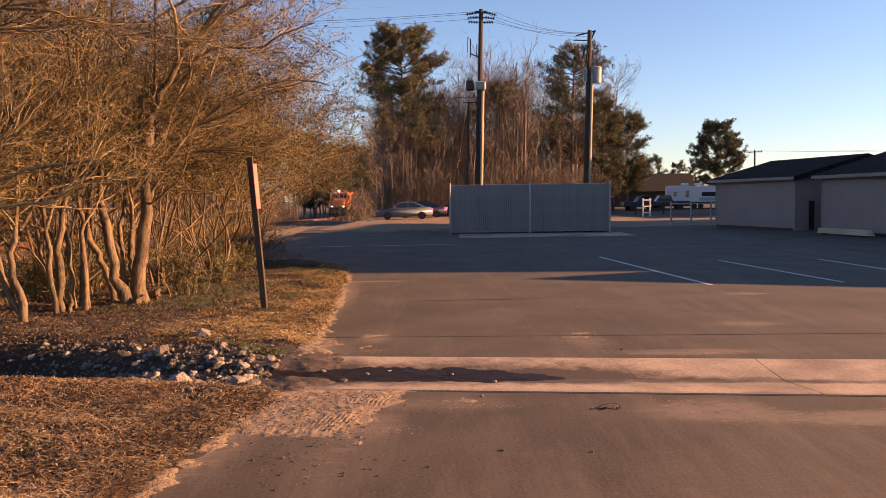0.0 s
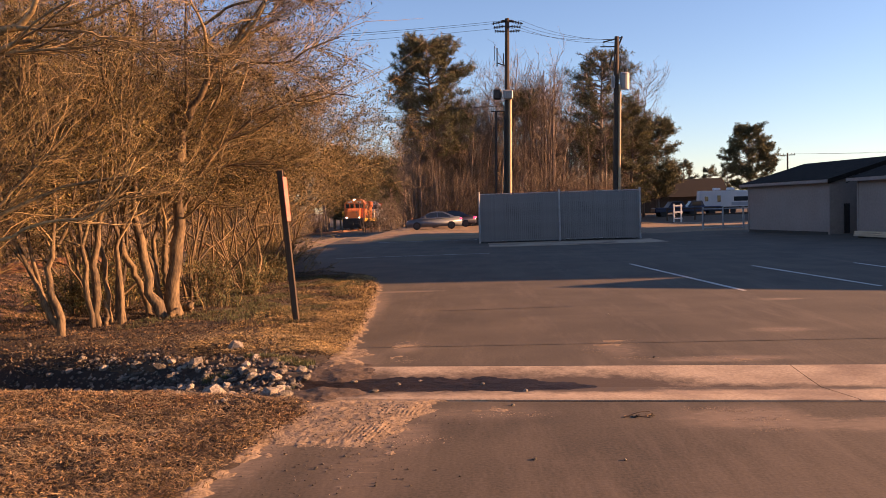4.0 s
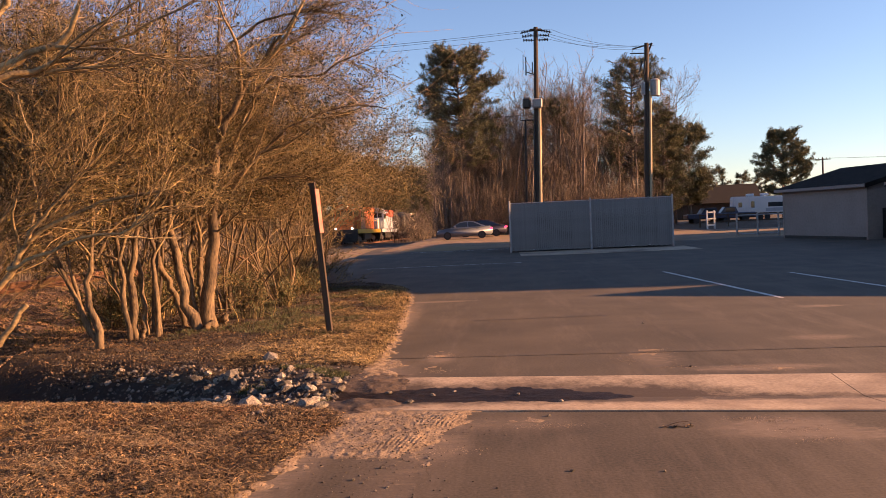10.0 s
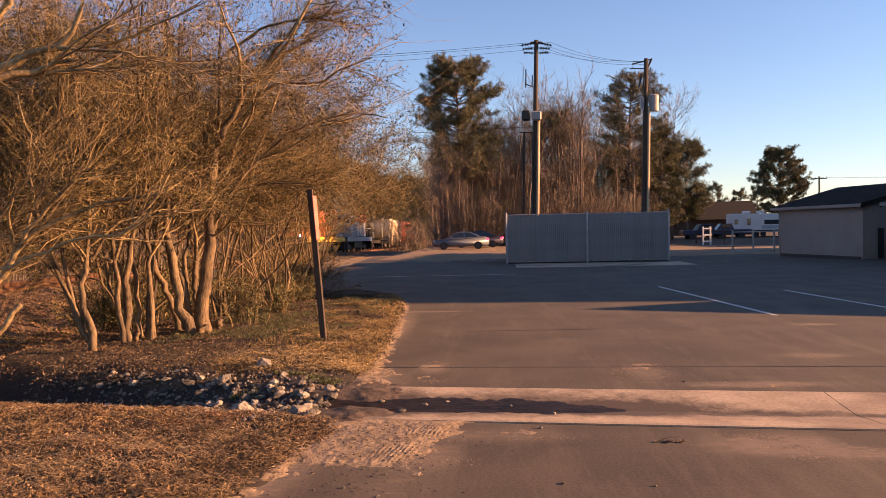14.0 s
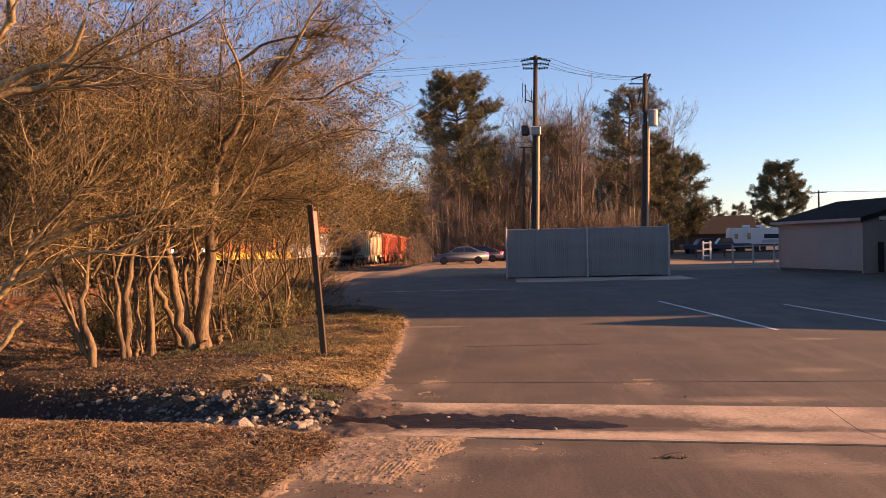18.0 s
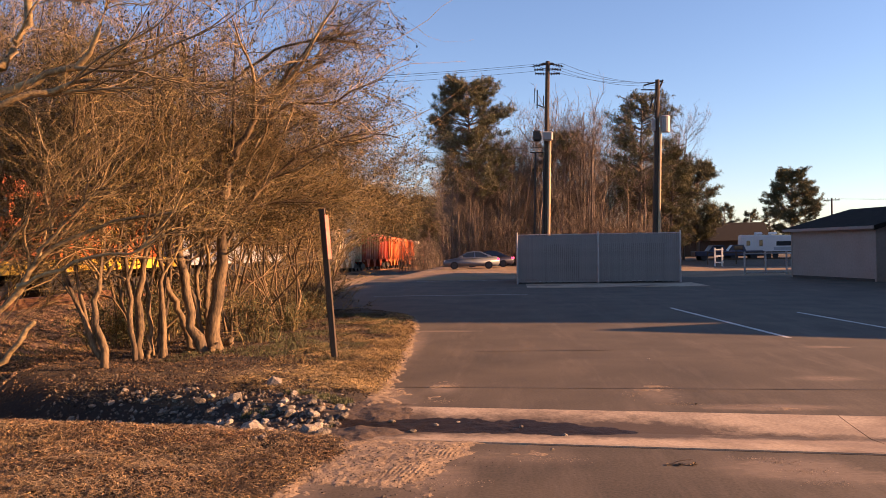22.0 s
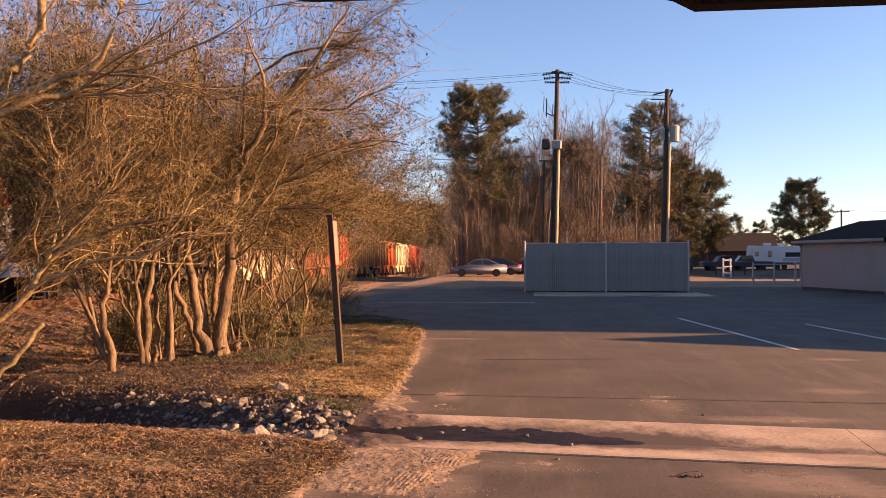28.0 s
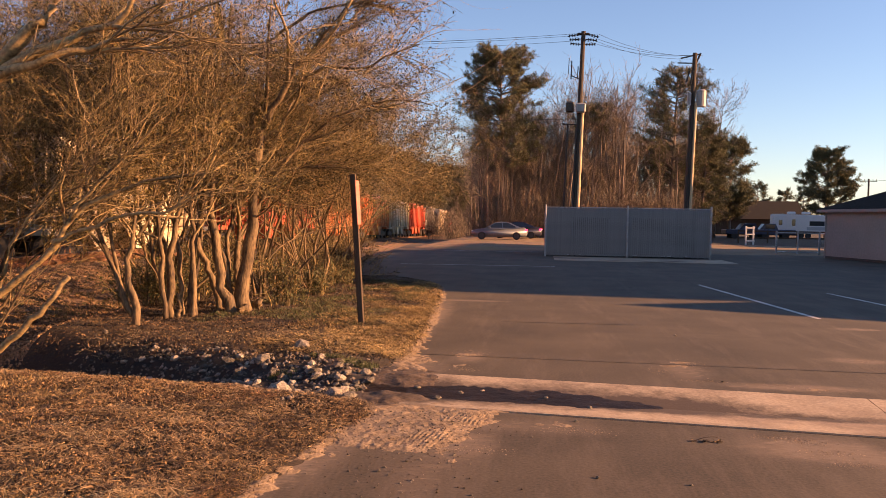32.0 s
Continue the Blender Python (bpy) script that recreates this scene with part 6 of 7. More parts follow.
            part("rim", rods(((x, sy * 0.86, 0.31), (x, sy * 0.892, 0.31), 0.20), k=12), "rim", w)
    return car


sedan((-3.1, 66.0), 2, "silver", "silver four-door sedan parked on the dry grass")
sedan((-1.9, 71.5), -4, "darkcar", "dark sedan parked behind with red tail lights")

rv = thing("travel_trailer", "white travel trailer with dark windows parked in the yard", "trailer", (28.6, 104, 0), -6)
bm = bmesh.new()
extrude_profile(bm, [(0.2, 0.55), (6.4, 0.55), (6.7, 1.2), (6.5, 2.2), (5.9, 2.85), (0.1, 2.95), (0, 1.2)], 'y', 0, 2.4)
bmesh.ops.bevel(bm, geom=list(bm.edges), offset=0.08, segments=2, affect='EDGES')
part("body", bm, "rvwhite", rv)
for x0, x1, z0, z1 in ((4.2, 5.9, 1.55, 2.1), (2.2, 2.6, 1.5, 2.3), (0.7, 1.1, 1.6, 2.2)):
    part("window", boxes((x0, x1, -0.02, 0.0, z0, z1), bevel=0.005), "glass", rv)
for x in (2.3, 4.0):
    part("roof_unit", boxes((x - 0.45, x + 0.45, 0.8, 1.6, 2.95, 3.25), bevel=0.08), "rvwhite", rv)
for x in (3.3, 4.1):
    part("wheel", rods(((x, 0.05, 0.34), (x, 0.3, 0.34), 0.34), k=16), "black", rv)
part("graphic_band", boxes((3.9, 6.3, -0.012, -0.002, 1.0, 1.4)), "greyloco", rv)

house = thing("house", "low house with a broad brown roof behind the yard", "house", (17.2, 126, 0))
part("wall", boxes((0, 21.5, 0, 8, -0.3, 2.5)), "wood", house)
bm = bmesh.new()
extrude_profile(bm, [(-0.6, 2.4), (8.6, 2.4), (4, 5.2)], 'x', -0.6, 22.1)
part("roof", bm, "brownroof", house, "brown shingle roof")


def pickup(at, rz, label):
    p = thing("pickup_truck", label, "truck", (*at, 0), rz)
    part("body", boxes((0, 5.4, 0, 1.9, 0.5, 1.05), bevel=0.08), "bluecar", p)
    bm = bmesh.new()
    extrude_profile(bm, [(1.5, 1.04), (2.0, 1.7), (3.2, 1.72), (3.5, 1.04)], 'y', 0.1, 1.8)
    part("cab", bm, "bluecar", p)
    part("window", boxes((2.1, 3.1, 0.08, 0.1, 1.15, 1.6)), "glass", p)
    for x in (1.0, 4.3):
        for y in (0.02, 1.7):
            part("wheel", rods(((x, y, 0.38), (x, y + 0.2, 0.38), 0.38), k=16), "black", p)
    return p


pickup((20.4, 92), 3, "dark blue pickup truck parked in the yard")
pickup((23.5, 96), -4, "dark blue pickup truck parked in the yard")

wf = thing("board_fence", "white painted three-rail board fence end", "fence", (15.9, 65, 0), 12)
for x in (0, 0.6):
    part("post", boxes((x - 0.05, x + 0.05, -0.06, 0.06, -0.3, 1.5), bevel=0.01), "trim", wf)
for z in (0.35, 0.85, 1.35):
    part("rail", boxes((-0.08, 0.68, -0.085, -0.06, z - 0.055, z + 0.055)), "trim", wf)
lf = thing("board_fence", "long dark rail fence across the yard", "fence", (17, 72, 0), 0)
for i in range(9):
    part("post", boxes((i * 2.4 - 0.05, i * 2.4 + 0.05, -0.05, 0.05, -0.3, 1.15)), "wood", lf)
for z in (0.5, 1.05):
    part("rail", boxes((0, 19.2, -0.08, -0.052, z - 0.06, z + 0.06)), "wood", lf)
gate = thing("pipe_barrier", "galvanized pipe gate beside the storage building", "gate", (12.6, 46.6, 0), -6)
for x in (0.4, 1.5, 2.6):
    part("post", rods(((x, 0, -0.2), (x, 0, 1.3), 0.05)), "galv", gate)
for z in (0.15, 1.2):
    part("rail", rods(((0.4, 0, z), (2.6, 0, z), 0.03), k=6), "galv", gate)
lum = thing("lumber_stack", "pale lumber boards stacked by the wall", "lumber", (15.55, 33.8, 0), 7)
for i in range(3):
    part("board", boxes((-0.3 + 0.02 * i, 0.0 + 0.02 * i, -3.6 + 0.1 * i, -0.4, 0.06 + i * 0.07, 0.12 + i * 0.07)), "cream", lum)
for y in (-0.75, -3.15):
    part("bearer", boxes((-0.3, 0.0, y - 0.05, y + 0.05, 0, 0.058)), "wood", lum)

# ---- broken stone in the ditch ----
rs = random.Random(9)


def stone_mesh(seed):
    rng = random.Random(seed)
    bm = bmesh.new()
    bmesh.ops.create_icosphere(bm, subdivisions=1, radius=1.0)
    sx, sy, sz = rng.uniform(0.8, 1.3), rng.uniform(0.7, 1.0), rng.uniform(0.45, 0.8)
    for v in bm.verts:
        k = rng.uniform(0.74, 1.12)
        v.co = Vector((v.co.x * sx * k, v.co.y * sy * k, v.co.z * sz * k))
    me = bpy.data.meshes.new("rock")
    bm.to_mesh(me)
    bm.free()
    me.materials.append(M["stone"])
    return me


STONES = [stone_mesh(i) for i in range(12)]


def rock(x, y, r, label="pale angular broken stone in the ditch", up=0.25):
    ob = new("rock", rs.choice(STONES))
    ob.matrix_world = pose(x, y, float(ground_z(x, y)) + r * up, rs.uniform(-25, 25), rs.uniform(-25, 25), rs.uniform(0, 360)) @ Matrix.Diagonal((r, r, r, 1))
    return tagged(ob, label, "rock", "stones in the ditch")


rock(-3.11, 8.85, 0.13)
rock(-2.45, 7.42, 0.14)
rock(-2.85, 9.5, 0.13)
rock(-3.5, 7.75, 0.10)
rock(-1.9, 7.3, 0.11)
rock(-1.75, 7.2, 0.10)
for i in range(270):
    t = rs.random() ** 0.7
    x = -5.9 + 4.2 * t
    y = 9.8 - 0.35 * (x + 8.0) + rs.gauss(0.30, 0.42)
    if y < 6.9 + 0.3 * (-1.9 - x) or x > -1.65:
        continue
    rock(x, y, rs.choice((0.03, 0.035, 0.042, 0.05, 0.06, 0.07)) * rs.uniform(0.8, 1.25))

nst = 3400
tt = np.random.default_rng(5).uniform(0, 1, nst)
q = np.random.default_rng(6).normal(0, 0.5, nst)
px = -6.0 + 4.3 * tt
py = 9.10 - 1.50 * tt + 0.28 + q
pr = np.random.default_rng(8).uniform(0.35, 1.0, nst) ** 2.5 * 0.036
okk = px < np.interp(py, EDGE_Y, EDGE_X) + 0.1
px, py, pr = px[okk], py[okk], pr[okk]
oct_v = np.array([[1, 0, 0], [-0.9, 0.2, 0], [0, 1, 0.1], [0.1, -0.8, 0], [0, 0, 0.8], [0.1, 0, -0.7]])
oct_f = np.array([[0, 2, 4], [2, 1, 4], [1, 3, 4], [3, 0, 4], [2, 0, 5], [1, 2, 5], [3, 1, 5], [0, 3, 5]])
an = np.random.default_rng(12).uniform(0, 6.28, len(px))
V = oct_v[None] * pr[:, None, None] * np.random.default_rng(13).uniform(0.7, 1.3, (len(px), 6, 1))
V = np.stack([V[..., 0] * np.cos(an)[:, None] - V[..., 1] * np.sin(an)[:, None], V[..., 0] * np.sin(an)[:, None] + V[..., 1] * np.cos(an)[:, None], V[..., 2]], -1)
V = V + np.stack([px, py, ground_z(px, py) + 0.012], 1)[:, None, :]
F = (oct_f[None] + 6 * np.arange(len(px))[:, None, None]).reshape(-1, 3)
M["chip"] = material("stone_chip", (0.024, 0.018, 0.013), (0.22, 0.175, 0.135), 4.0, 0.9, 0.0, island=0.8)
tagged(new("gravel", fast_mesh("gravel", V.reshape(-1, 3), F, "chip")), "small broken stone chips in the ditch", "gravel", kind="stuff")

def chips(n, x0, x1, y0, y1, r, seed, label):
    g = np.random.default_rng(seed)
    x, y = g.uniform(x0, x1, n), g.uniform(y0, y1, n)
    m = (x < -6.9) & (x < -0.2 - 0.5 * y + 2.4 * (vnoise(x, y, 0.5, 61, 3) - 0.5))
    x, y = x[m], y[m]
    k = len(x)
    a, q = g.uniform(0, 6.28, k)[:, None], oct_v[None] * (r * g.uniform(0.5, 1.3, k))[:, None, None] * g.uniform(0.7, 1.3, (k, 6, 1))
    q = np.stack([q[..., 0] * np.cos(a) - q[..., 1] * np.sin(a), q[..., 0] * np.sin(a) + q[..., 1] * np.cos(a), q[..., 2]], -1)
    q = q + np.stack([x, y, ground_z(x, y) + r * 0.3], 1)[:, None, :]
    fc = (oct_f[None] + 6 * np.arange(k)[:, None, None]).reshape(-1, 3)
    return tagged(new("gravel", fast_mesh("gravel", q.reshape(-1, 3), fc, "ballast_chip")), label, "gravel", kind="stuff")


M["ballast_chip"] = material("ballast_chip", (0.10, 0.060, 0.032), (0.40, 0.25, 0.14), 4.0, 0.95, 0.0, island=0.6)
chips(60000, -14.0, -6.8, 9.5, 24, 0.026, 15, "sunlit brown ballast gravel on the track bank")

# ---- litter and grass ----
rng = np.random.default_rng(77)


def scatter(n, x0, x1, y0, y1, keep):
    x, y = rng.uniform(x0, x1, n), rng.uniform(y0, y1, n)
    m = keep(x, y)
    return x[m], y[m]


def off_road(x, y):
    return x < np.interp(y, EDGE_Y, EDGE_X) + rng.normal(-0.05, 0.06, len(x))


def ditch_off(x, y):
    """Metres from the ditch's middle line."""
    t = np.clip(((x + 8.0) * 6.25 + (y - 9.8) * -2.18) / (6.25 ** 2 + 2.18 ** 2), 0, 1)
    return np.hypot(x + 8.0 - 6.25 * t, y - 9.8 + 2.18 * t) + 0.12 * t


x, y = scatter(170000, -6, -0.8, 3.8, 8.6, lambda x, y: off_road(x, y) & (y < 7.75 + 0.34 * (-2.0 - x)) & (ditch_off(x, y) > rng.uniform(0.5, 0.9, len(x))) & (vnoise(x, y, 1.8, 41, 4) > rng.uniform(0.40, 0.56, len(x))))
v, f = leaves(rng, np.stack([x, y, ground_z(x, y) + rng.uniform(0.0, 0.03, len(x))], 1), 0.0125, 0.42)
tagged(new("leaf_litter", fast_mesh("leaf_litter", v, f, "litter")), "brown dry leaves lying on the verge", "leaves", kind="stuff")
x, y = scatter(120000, -9, -1.3, 8.5, 22, lambda x, y: off_road(x, y) & (ditch_off(x, y) > rng.uniform(0.5, 1.1, len(x))) & (vnoise(x, y, 1.3, 45, 3) > rng.uniform(0.12, 0.56, len(x))))
v, f = leaves(rng, np.stack([x, y, ground_z(x, y) + rng.uniform(0.0, 0.03, len(x))], 1), 0.015, 0.5)
M["duff"] = material("old_fallen_leaf", (0.012, 0.0075, 0.0045), (0.150, 0.090, 0.046), 1.5, 0.85, 0.0, island=0.85, c3=(0.07, 0.042, 0.022))
tagged(new("leaf_litter", fast_mesh("leaf_litter", v, f, "duff")), "brown dry leaves lying under the shrubs", "leaves", kind="stuff")

x, y = scatter(80000, -6, -0.8, 3.8, 8.6, lambda x, y: off_road(x, y) & (y < 7.75 + 0.34 * (-2.0 - x)) & (ditch_off(x, y) > rng.uniform(0.5, 0.9, len(x))) & (vnoise(x, y, 1.4, 42, 3) > rng.uniform(0.35, 0.6, len(x))))
v, f = leaves(rng, np.stack([x, y, ground_z(x, y) + rng.uniform(0.0, 0.02, len(x))], 1), 0.013, 0.45)
tagged(new("leaf_litter", fast_mesh("leaf_litter", v, f, "duff")), "dark rotted leaves lying on the verge", "leaves", kind="stuff")

x, y = scatter(12000, -6, -0.8, 3.8, 8.6, lambda x, y: off_road(x, y) & (y < 7.75 + 0.34 * (-2.0 - x)) & (ditch_off(x, y) > 0.8) & (vnoise(x, y, 1.1, 43, 3) > rng.uniform(0.35, 0.75, len(x))))
v, f = leaves(rng, np.stack([x, y, ground_z(x, y) + rng.uniform(0.01, 0.045, len(x))], 1), 0.013, 0.45)
M["crisp"] = material("crisp_leaf", (0.10, 0.050, 0.020), (0.40, 0.25, 0.115), 1.5, 0.75, 0.0, island=0.7)
tagged(new("leaf_litter", fast_mesh("leaf_litter", v, f, "crisp")), "curled tan and orange leaves on the verge", "leaves", kind="stuff")


def strands(x, y, lo, hi, w, mat, label):
    """Dry stems lying this way and that."""
    n = len(x)
    a = rng.uniform(0, 6.28, n)
    d = np.stack([np.cos(a), np.sin(a), rng.normal(0, 0.22, n)], 1) * rng.uniform(lo, hi, (n, 1))
    o = np.stack([-np.sin(a), np.cos(a), rng.normal(0, 0.3, n)], 1) * w
    c = np.stack([x, y, ground_z(x, y) + rng.uniform(0.004, 0.04, n)], 1)
    b = c + d + o * rng.normal(0, 2.5, (n, 1))
    V = np.stack([c - d - o, c - o, c + o, c - d + o, c - o, b - o, b + o, c + o], 1).reshape(-1, 3)
    return tagged(new("dry_stems", fast_mesh("dry_stems", V, np.arange(8 * n).reshape(-1, 4), mat)), label, "straw", kind="stuff")


M["hay"] = material("dry_stem", (0.030, 0.0165, 0.0075), (0.37, 0.24, 0.112), 2.4, 0.8, 0.0, island=0.85, c3=(0.16, 0.075, 0.03))
x, y = scatter(150000, -6, -0.8, 3.8, 8.6, lambda x, y: off_road(x, y) & (y < 7.75 + 0.34 * (-2.0 - x)) & (ditch_off(x, y) > rng.uniform(0.5, 0.9, len(x))) & (np.maximum(vnoise(x, y, 1.6, 71, 4), 0.60 * (np.interp(y, EDGE_Y, EDGE_X) - x < 0.45)) > rng.uniform(0.42, 0.60, len(x))))
strands(x, y, 0.012, 0.034, 0.0022, "hay", "matted dry brown grass stems on the verge")
x, y = scatter(150000, -4.2, -1.3, 9.2, 20, lambda x, y: off_road(x, y) & (vnoise(x, y, 1.2, 73, 3) + 0.30 * (x + 2.3) > rng.uniform(0.30, 0.62, len(x))))
M["gold"] = material("golden_stem", (0.066, 0.043, 0.016), (0.58, 0.395, 0.160), 2.0, 0.8, 0.0, island=0.8, c3=(0.20, 0.125, 0.045))
strands(x, y, 0.015, 0.045, 0.003, "gold", "matted dry golden grass stems beside the lot")


def blades(x, y, h, w, mat, label, flat=0.6):
    n = len(x)
    b = np.stack([x, y, ground_z(x, y)], 1)
    d = unit(np.stack([rng.normal(0, flat, n), rng.normal(0, flat, n), np.ones(n)], 1)) * (h * rng.uniform(0.5, 1.3, (n, 1)))
    s = unit(np.stack([rng.normal(0, 1, n), rng.normal(0, 1, n), np.zeros(n)], 1)) * w
    V = np.stack([b - s, b + s, b + d], 1).reshape(-1, 3)
    return tagged(new("grass", fast_mesh("grass", V, np.arange(n * 3).reshape(-1, 3), mat)), label, "grass", kind="stuff")


M["straw"] = material("straw", (0.076, 0.049, 0.020), (0.42, 0.28, 0.115), 2.0, 0.85, 0.0, island=0.7)
x, y = scatter(70000, -6, -0.8, 3.8, 8.0, lambda x, y: off_road(x, y) & (ditch_off(x, y) > 0.75) & (y < 7.6 + 0.34 * (-2.0 - x)) & (vnoise(x, y, 1.7, 44, 2) > rng.uniform(0.35, 0.7, len(x))))
blades(x, y, 0.055, 0.003, "straw", "dry straw-coloured grass on the verge", 1.6)
x, y = scatter(75000, -4.5, -1.5, 9.5, 21, lambda x, y: off_road(x, y) & (vnoise(x, y, 1.2, 46, 2) + 0.40 * (x + 2.45) > rng.uniform(0.3, 0.65, len(x))))
blades(x, y, 0.06, 0.005, "straw", "dry straw-coloured grass beside the lot")
x, y = scatter(22000, -5.2, -2.4, 11.5, 20, lambda x, y: bumps(x, y, 1.5, 7) > -0.1)
blades(x, y, 0.07, 0.005, "green", "thin green grass under the shrubs")
x, y = scatter(14000, -3.2, -1.75, 7.7, 9.0, lambda x, y: vnoise(x, y, 3.0, 47) + 0.12 * (x + 2.4) > 0.68)
blades(x, y, 0.06, 0.006, "green", "green weeds among the ditch stones")
x, y = scatter(16000, -13, -7.5, 9, 18, lambda x, y: vnoise(x, y, 0.8, 48, 2) > 0.5)
blades(x, y, 0.08, 0.008, "green", "thin green grass below the track bank")

x, y = scatter(30000, -14.6, -7.2, 8, 32, lambda x, y: vnoise(x, y, 0.9, 49, 3) > rng.uniform(0.25, 0.6, len(x)))
blades(x, y, 0.09, 0.008, "straw", "dry straw-coloured grass below the track bank", 1.0)
x, y = scatter(24000, -6, -1.0, 3.8, 10.5, lambda x, y: off_road(x, y) & (ditch_off(x, y) > 0.8) & (vnoise(x, y, 1.5, 55, 3) > rng.uniform(0.4, 0.7, len(x))))
n = len(x)
an = rng.uniform(0, 6.28, n)
d = np.stack([np.cos(an), np.sin(an), rng.normal(0, 0.15, n)], 1) * rng.uniform(0.02, 0.075, (n, 1))
w = np.stack([-np.sin(an), np.cos(an), np.zeros(n)], 1) * 0.0016
c = np.stack([x, y, ground_z(x, y) + rng.uniform(0.01, 0.05, n)], 1)
V = np.stack([c - d - w, c + d - w, c + d + w, c - d + w], 1).reshape(-1, 3)
M["strand"] = material("pine_straw", (0.23, 0.16, 0.075), (0.56, 0.42, 0.22), 2.0, 0.8, 0.0, island=0.4)
tagged(new("pine_straw", fast_mesh("pine_straw", V, np.arange(4 * n).reshape(-1, 4), "strand")), "pale dead grass stems lying on the verge", "straw", kind="stuff")

# ---- bits on the asphalt ----
n = 1700
x, y = rng.normal(-1.05, 0.42, n), rng.normal(6.25, 0.45, n)
x[1400:], y[1400:] = rng.normal(-0.95, 0.3, n - 1400), rng.normal(5.15, 0.4, n - 1400)
m = (y < 6.9) & (x > np.interp(y, EDGE_Y, EDGE_X))
x, y, s = x[m], y[m], (0.0022 + 0.008 * rng.uniform(0, 1, n) ** 5)[m]
V = oct_v[None] * s[:, None, None] + np.stack([x, y, np.maximum(sand_z(x, y), 0.0) + s * 0.4], 1)[:, None, :]
tagged(new("grit", fast_mesh("grit", V.reshape(-1, 3), (oct_f[None] + 6 * np.arange(len(x))[:, None, None]).reshape(-1, 3), "chip")), "loose sandy grit scattered on the asphalt", "grit", kind="stuff")
for x_, y_, r_ in ((1.49, 6.96, 0.03), (0.06, 7.69, 0.035), (-0.75, 7.75, 0.03), (-0.55, 7.9, 0.025), (0.45, 7.35, 0.03), (0.75, 8.2, 0.02), (0.37, 5.25, 0.02), (0.95, 5.2, 0.015), (-1.2, 5.75, 0.018), (-0.9, 5.4, 0.014), (-1.05, 5.15, 0.016), (-0.8, 5.0, 0.013), (-0.6, 5.6, 0.014), (2.0, 12.2, 0.02), (-0.95, 7.45, 0.05), (-1.2, 7.9, 0.045), (1.9, 8.7, 0.02), (0.3, 6.72, 0.02)):
    ob = new("pebble", rs.choice(STONES))
    z_ = -0.03 if 6.95 < y_ + 0.1 * x_ < 8.4 else 0.0
    ob.matrix_world = pose(x_, y_, z_ + r_ * 0.35, rs.uniform(-20, 20), rs.uniform(-20, 20), rs.uniform(0, 360)) @ Matrix.Diagonal((r_, r_, r_, 1))
    tagged(ob, "small loose stone lying on the pavement", "pebble", "loose pebbles")
dl = thing("fallen_twig", "curled dead twig with leaves lying on the asphalt", "twig", (1.25, 6.28, 0.0), 10)
dl.scale = (0.72, 0.72, 0.3)
rg = np.random.default_rng(4)
P = curve_branches(rg, np.array([[-0.16, 0, 0.015], [-0.02, 0.02, 0.02], [0.03, -0.02, 0.02]]), np.array([[1, 0.1, 0.1], [1, -0.4, 0.15], [0.8, 0.5, 0.05]]), np.array([0.32, 0.18, 0.15]), 6, 0.2, -0.02)
part("stick", fast_mesh("stick", *tubes(P, np.full((3, 6), 0.009), 5), "tie"), None, dl)
v, f = leaves(rg, np.stack([rg.uniform(-0.15, 0.17, 26), rg.uniform(-0.05, 0.06, 26), rg.uniform(0.008, 0.04, 26)], 1), 0.03, 0.6)
part("leaf_tuft", fast_mesh("leaf_tuft", v, f, "litter"), None, dl)["kind"] = "stuff"

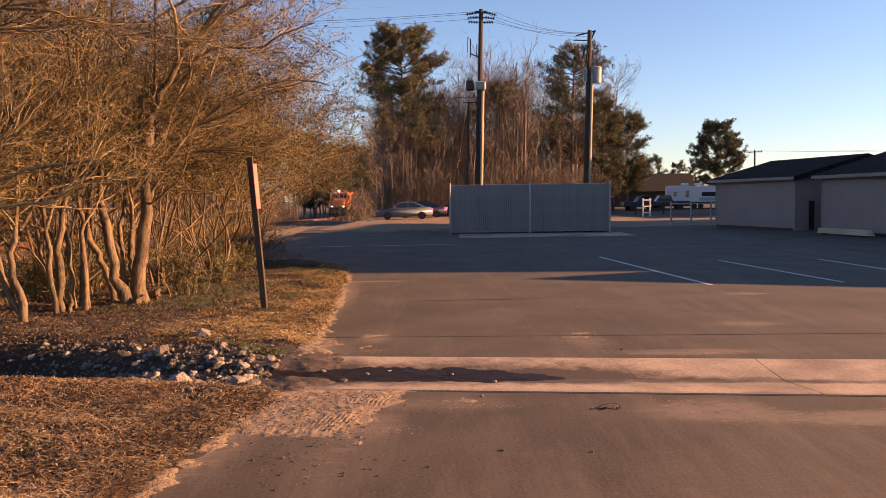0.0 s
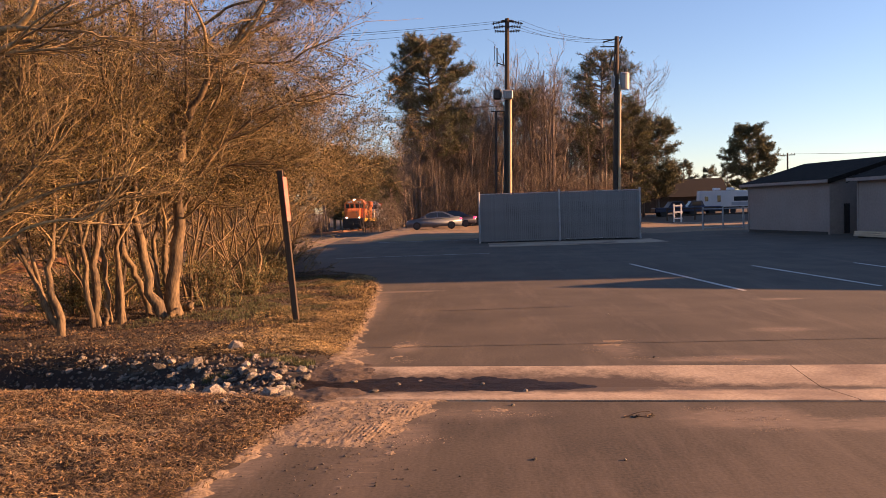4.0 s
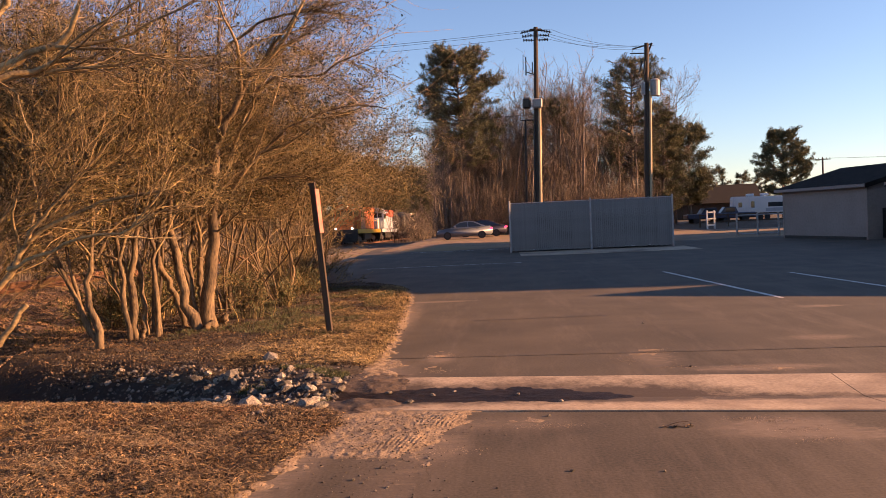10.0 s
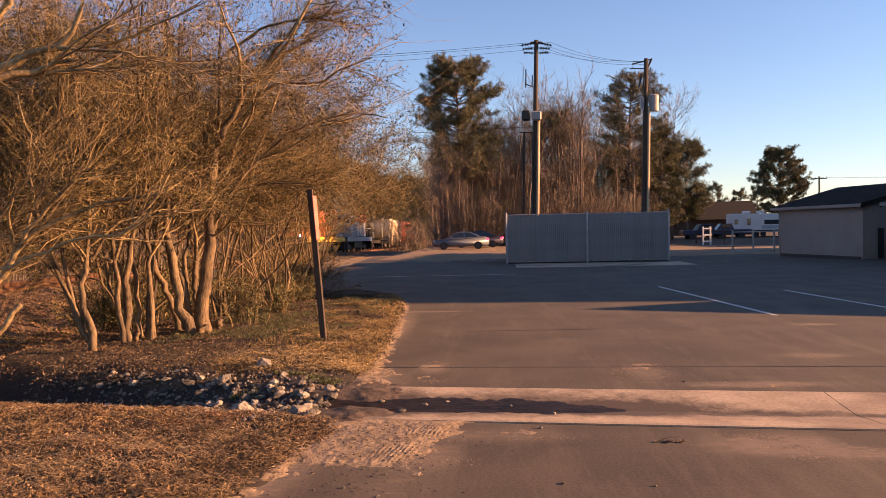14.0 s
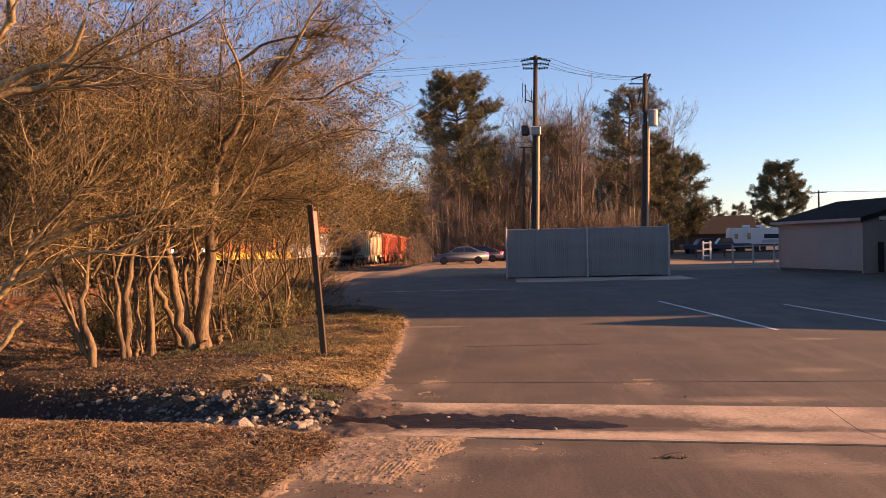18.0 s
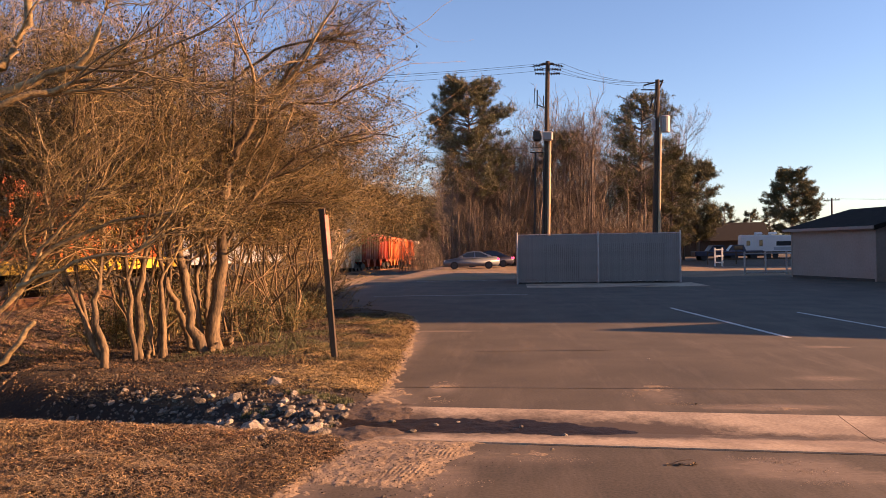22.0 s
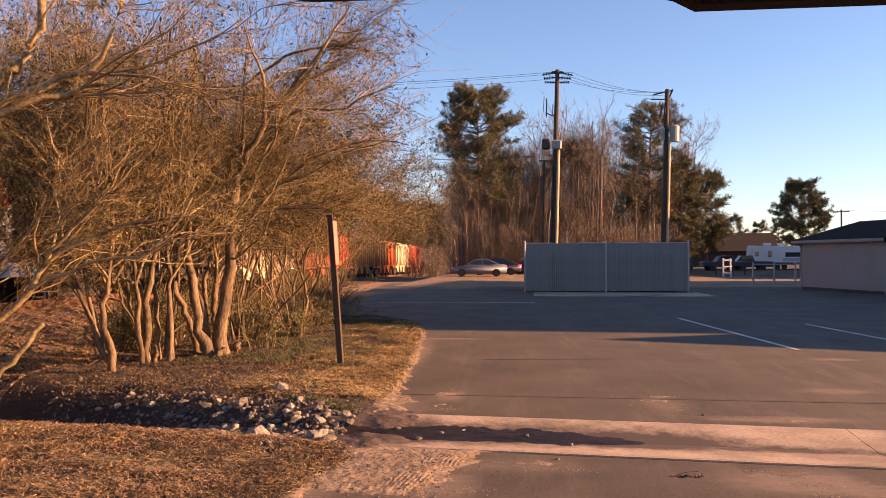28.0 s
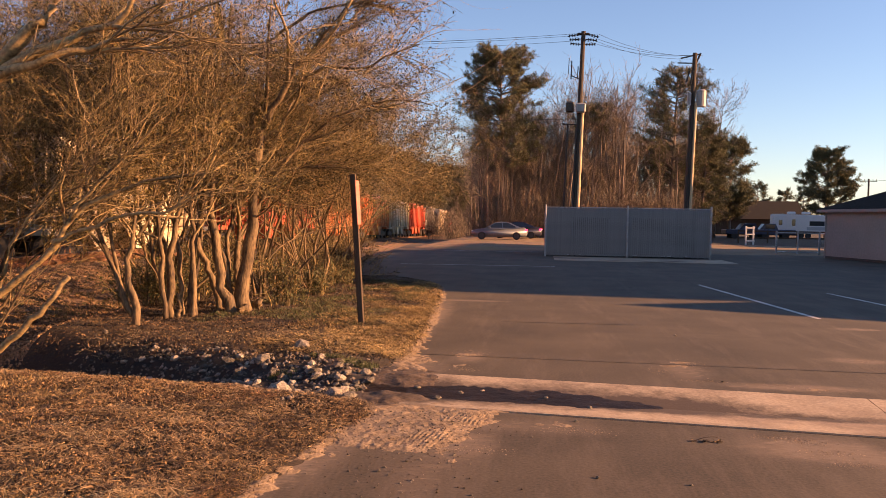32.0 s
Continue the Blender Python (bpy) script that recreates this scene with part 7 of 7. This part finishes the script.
# ---- the vehicle that the camera sits in ----
cabin = thing("vehicle_cabin", "dark open-sided vehicle cab with a sun visor on rubber wheels", "vehicle", (0, 0, 0))
part("roof_lining", boxes((-0.85, 0.85, -1.6, 0.75, 1.98, 2.02), bevel=0.015), "visor", cabin)
for x in (-0.82, 0.82):
    part("pillar", rods(((x, 0.7, 2.0), (x * 1.08, 1.15, 0.9), 0.05), k=8), "visor", cabin)
    part("pillar", rods(((x, -1.55, 2.0), (x * 1.05, -1.7, 0.9), 0.05), k=8), "visor", cabin)
for x in (-0.83, 0.83):
    for y in (-1.35, 0.4):
        part("wheel", rods(((x - 0.1, y, 0.34), (x + 0.1, y, 0.34), 0.34), k=18), "black", cabin)
part("body_shell", boxes((-0.95, 0.95, -1.8, 0.9, 0.35, 0.62), bevel=0.05), "darkcar", cabin)

bm = bmesh.new()
extrude_profile(bm, [(-0.275, 1.986), (-0.262, 1.907), (-0.245, 1.893), (-0.225, 1.886), (-0.195, 1.882), (-0.134, 1.882), (-0.131, 1.886), (-0.131, 1.986)], 'y', 0.608, 0.632)
part("mirror_housing", bm, "visor", cabin, "dark rear-view mirror housing")
bm = bmesh.new()
extrude_profile(bm, [(0.088, 1.986), (0.088, 1.879), (0.092, 1.875), (0.101, 1.873), (0.118, 1.864), (0.46, 1.866), (0.47, 1.87), (0.47, 1.986)], 'y', 0.610, 0.630)
part("sun_visor", bm, "visor", cabin, "dark cloth sun visor")


def motions():
    # metres from the camera's line to the train's nose, by time
    ts = [0, 2, 4, 7, 8, 12, 17, 19, 21, 23, 25, 29, 30.5, 32]
    ys = [131.4, 123.5, 115.2, 101.6, 96.7, 75.5, 48.5, 37.5, 26.0, 15.0, 5.0, -13.0, -20.0, -27.0]
    for car, off in MOVING:
        rows = []
        for t in [0, 1, 2, 3, 4, 6, 8, 10, 12, 14, 16, 18, 20, 22, 24, 26, 28, 30, 32]:
            y = float(np.interp(t, ts, ys)) + off
            a = math.degrees(math.atan2(float(track_z(y + 4) - track_z(y - 4)), 8))
            rows.append((t, pose(TRACK_X, y, float(track_z(y)), a, 0, 0)))
        walk(car, rows)
    # wheels roll: 0.48 m radius
    steps = np.arange(0, 32.01, 0.125)
    run = np.interp(steps, ts, ys)
    turn = np.degrees((run[0] - run) / 0.48)
    for axle, y in AXLES:
        walk(axle, [(float(t), pose(0, y, 0.48, float(a), 0, 0)) for t, a in zip(steps, turn)])


motions()
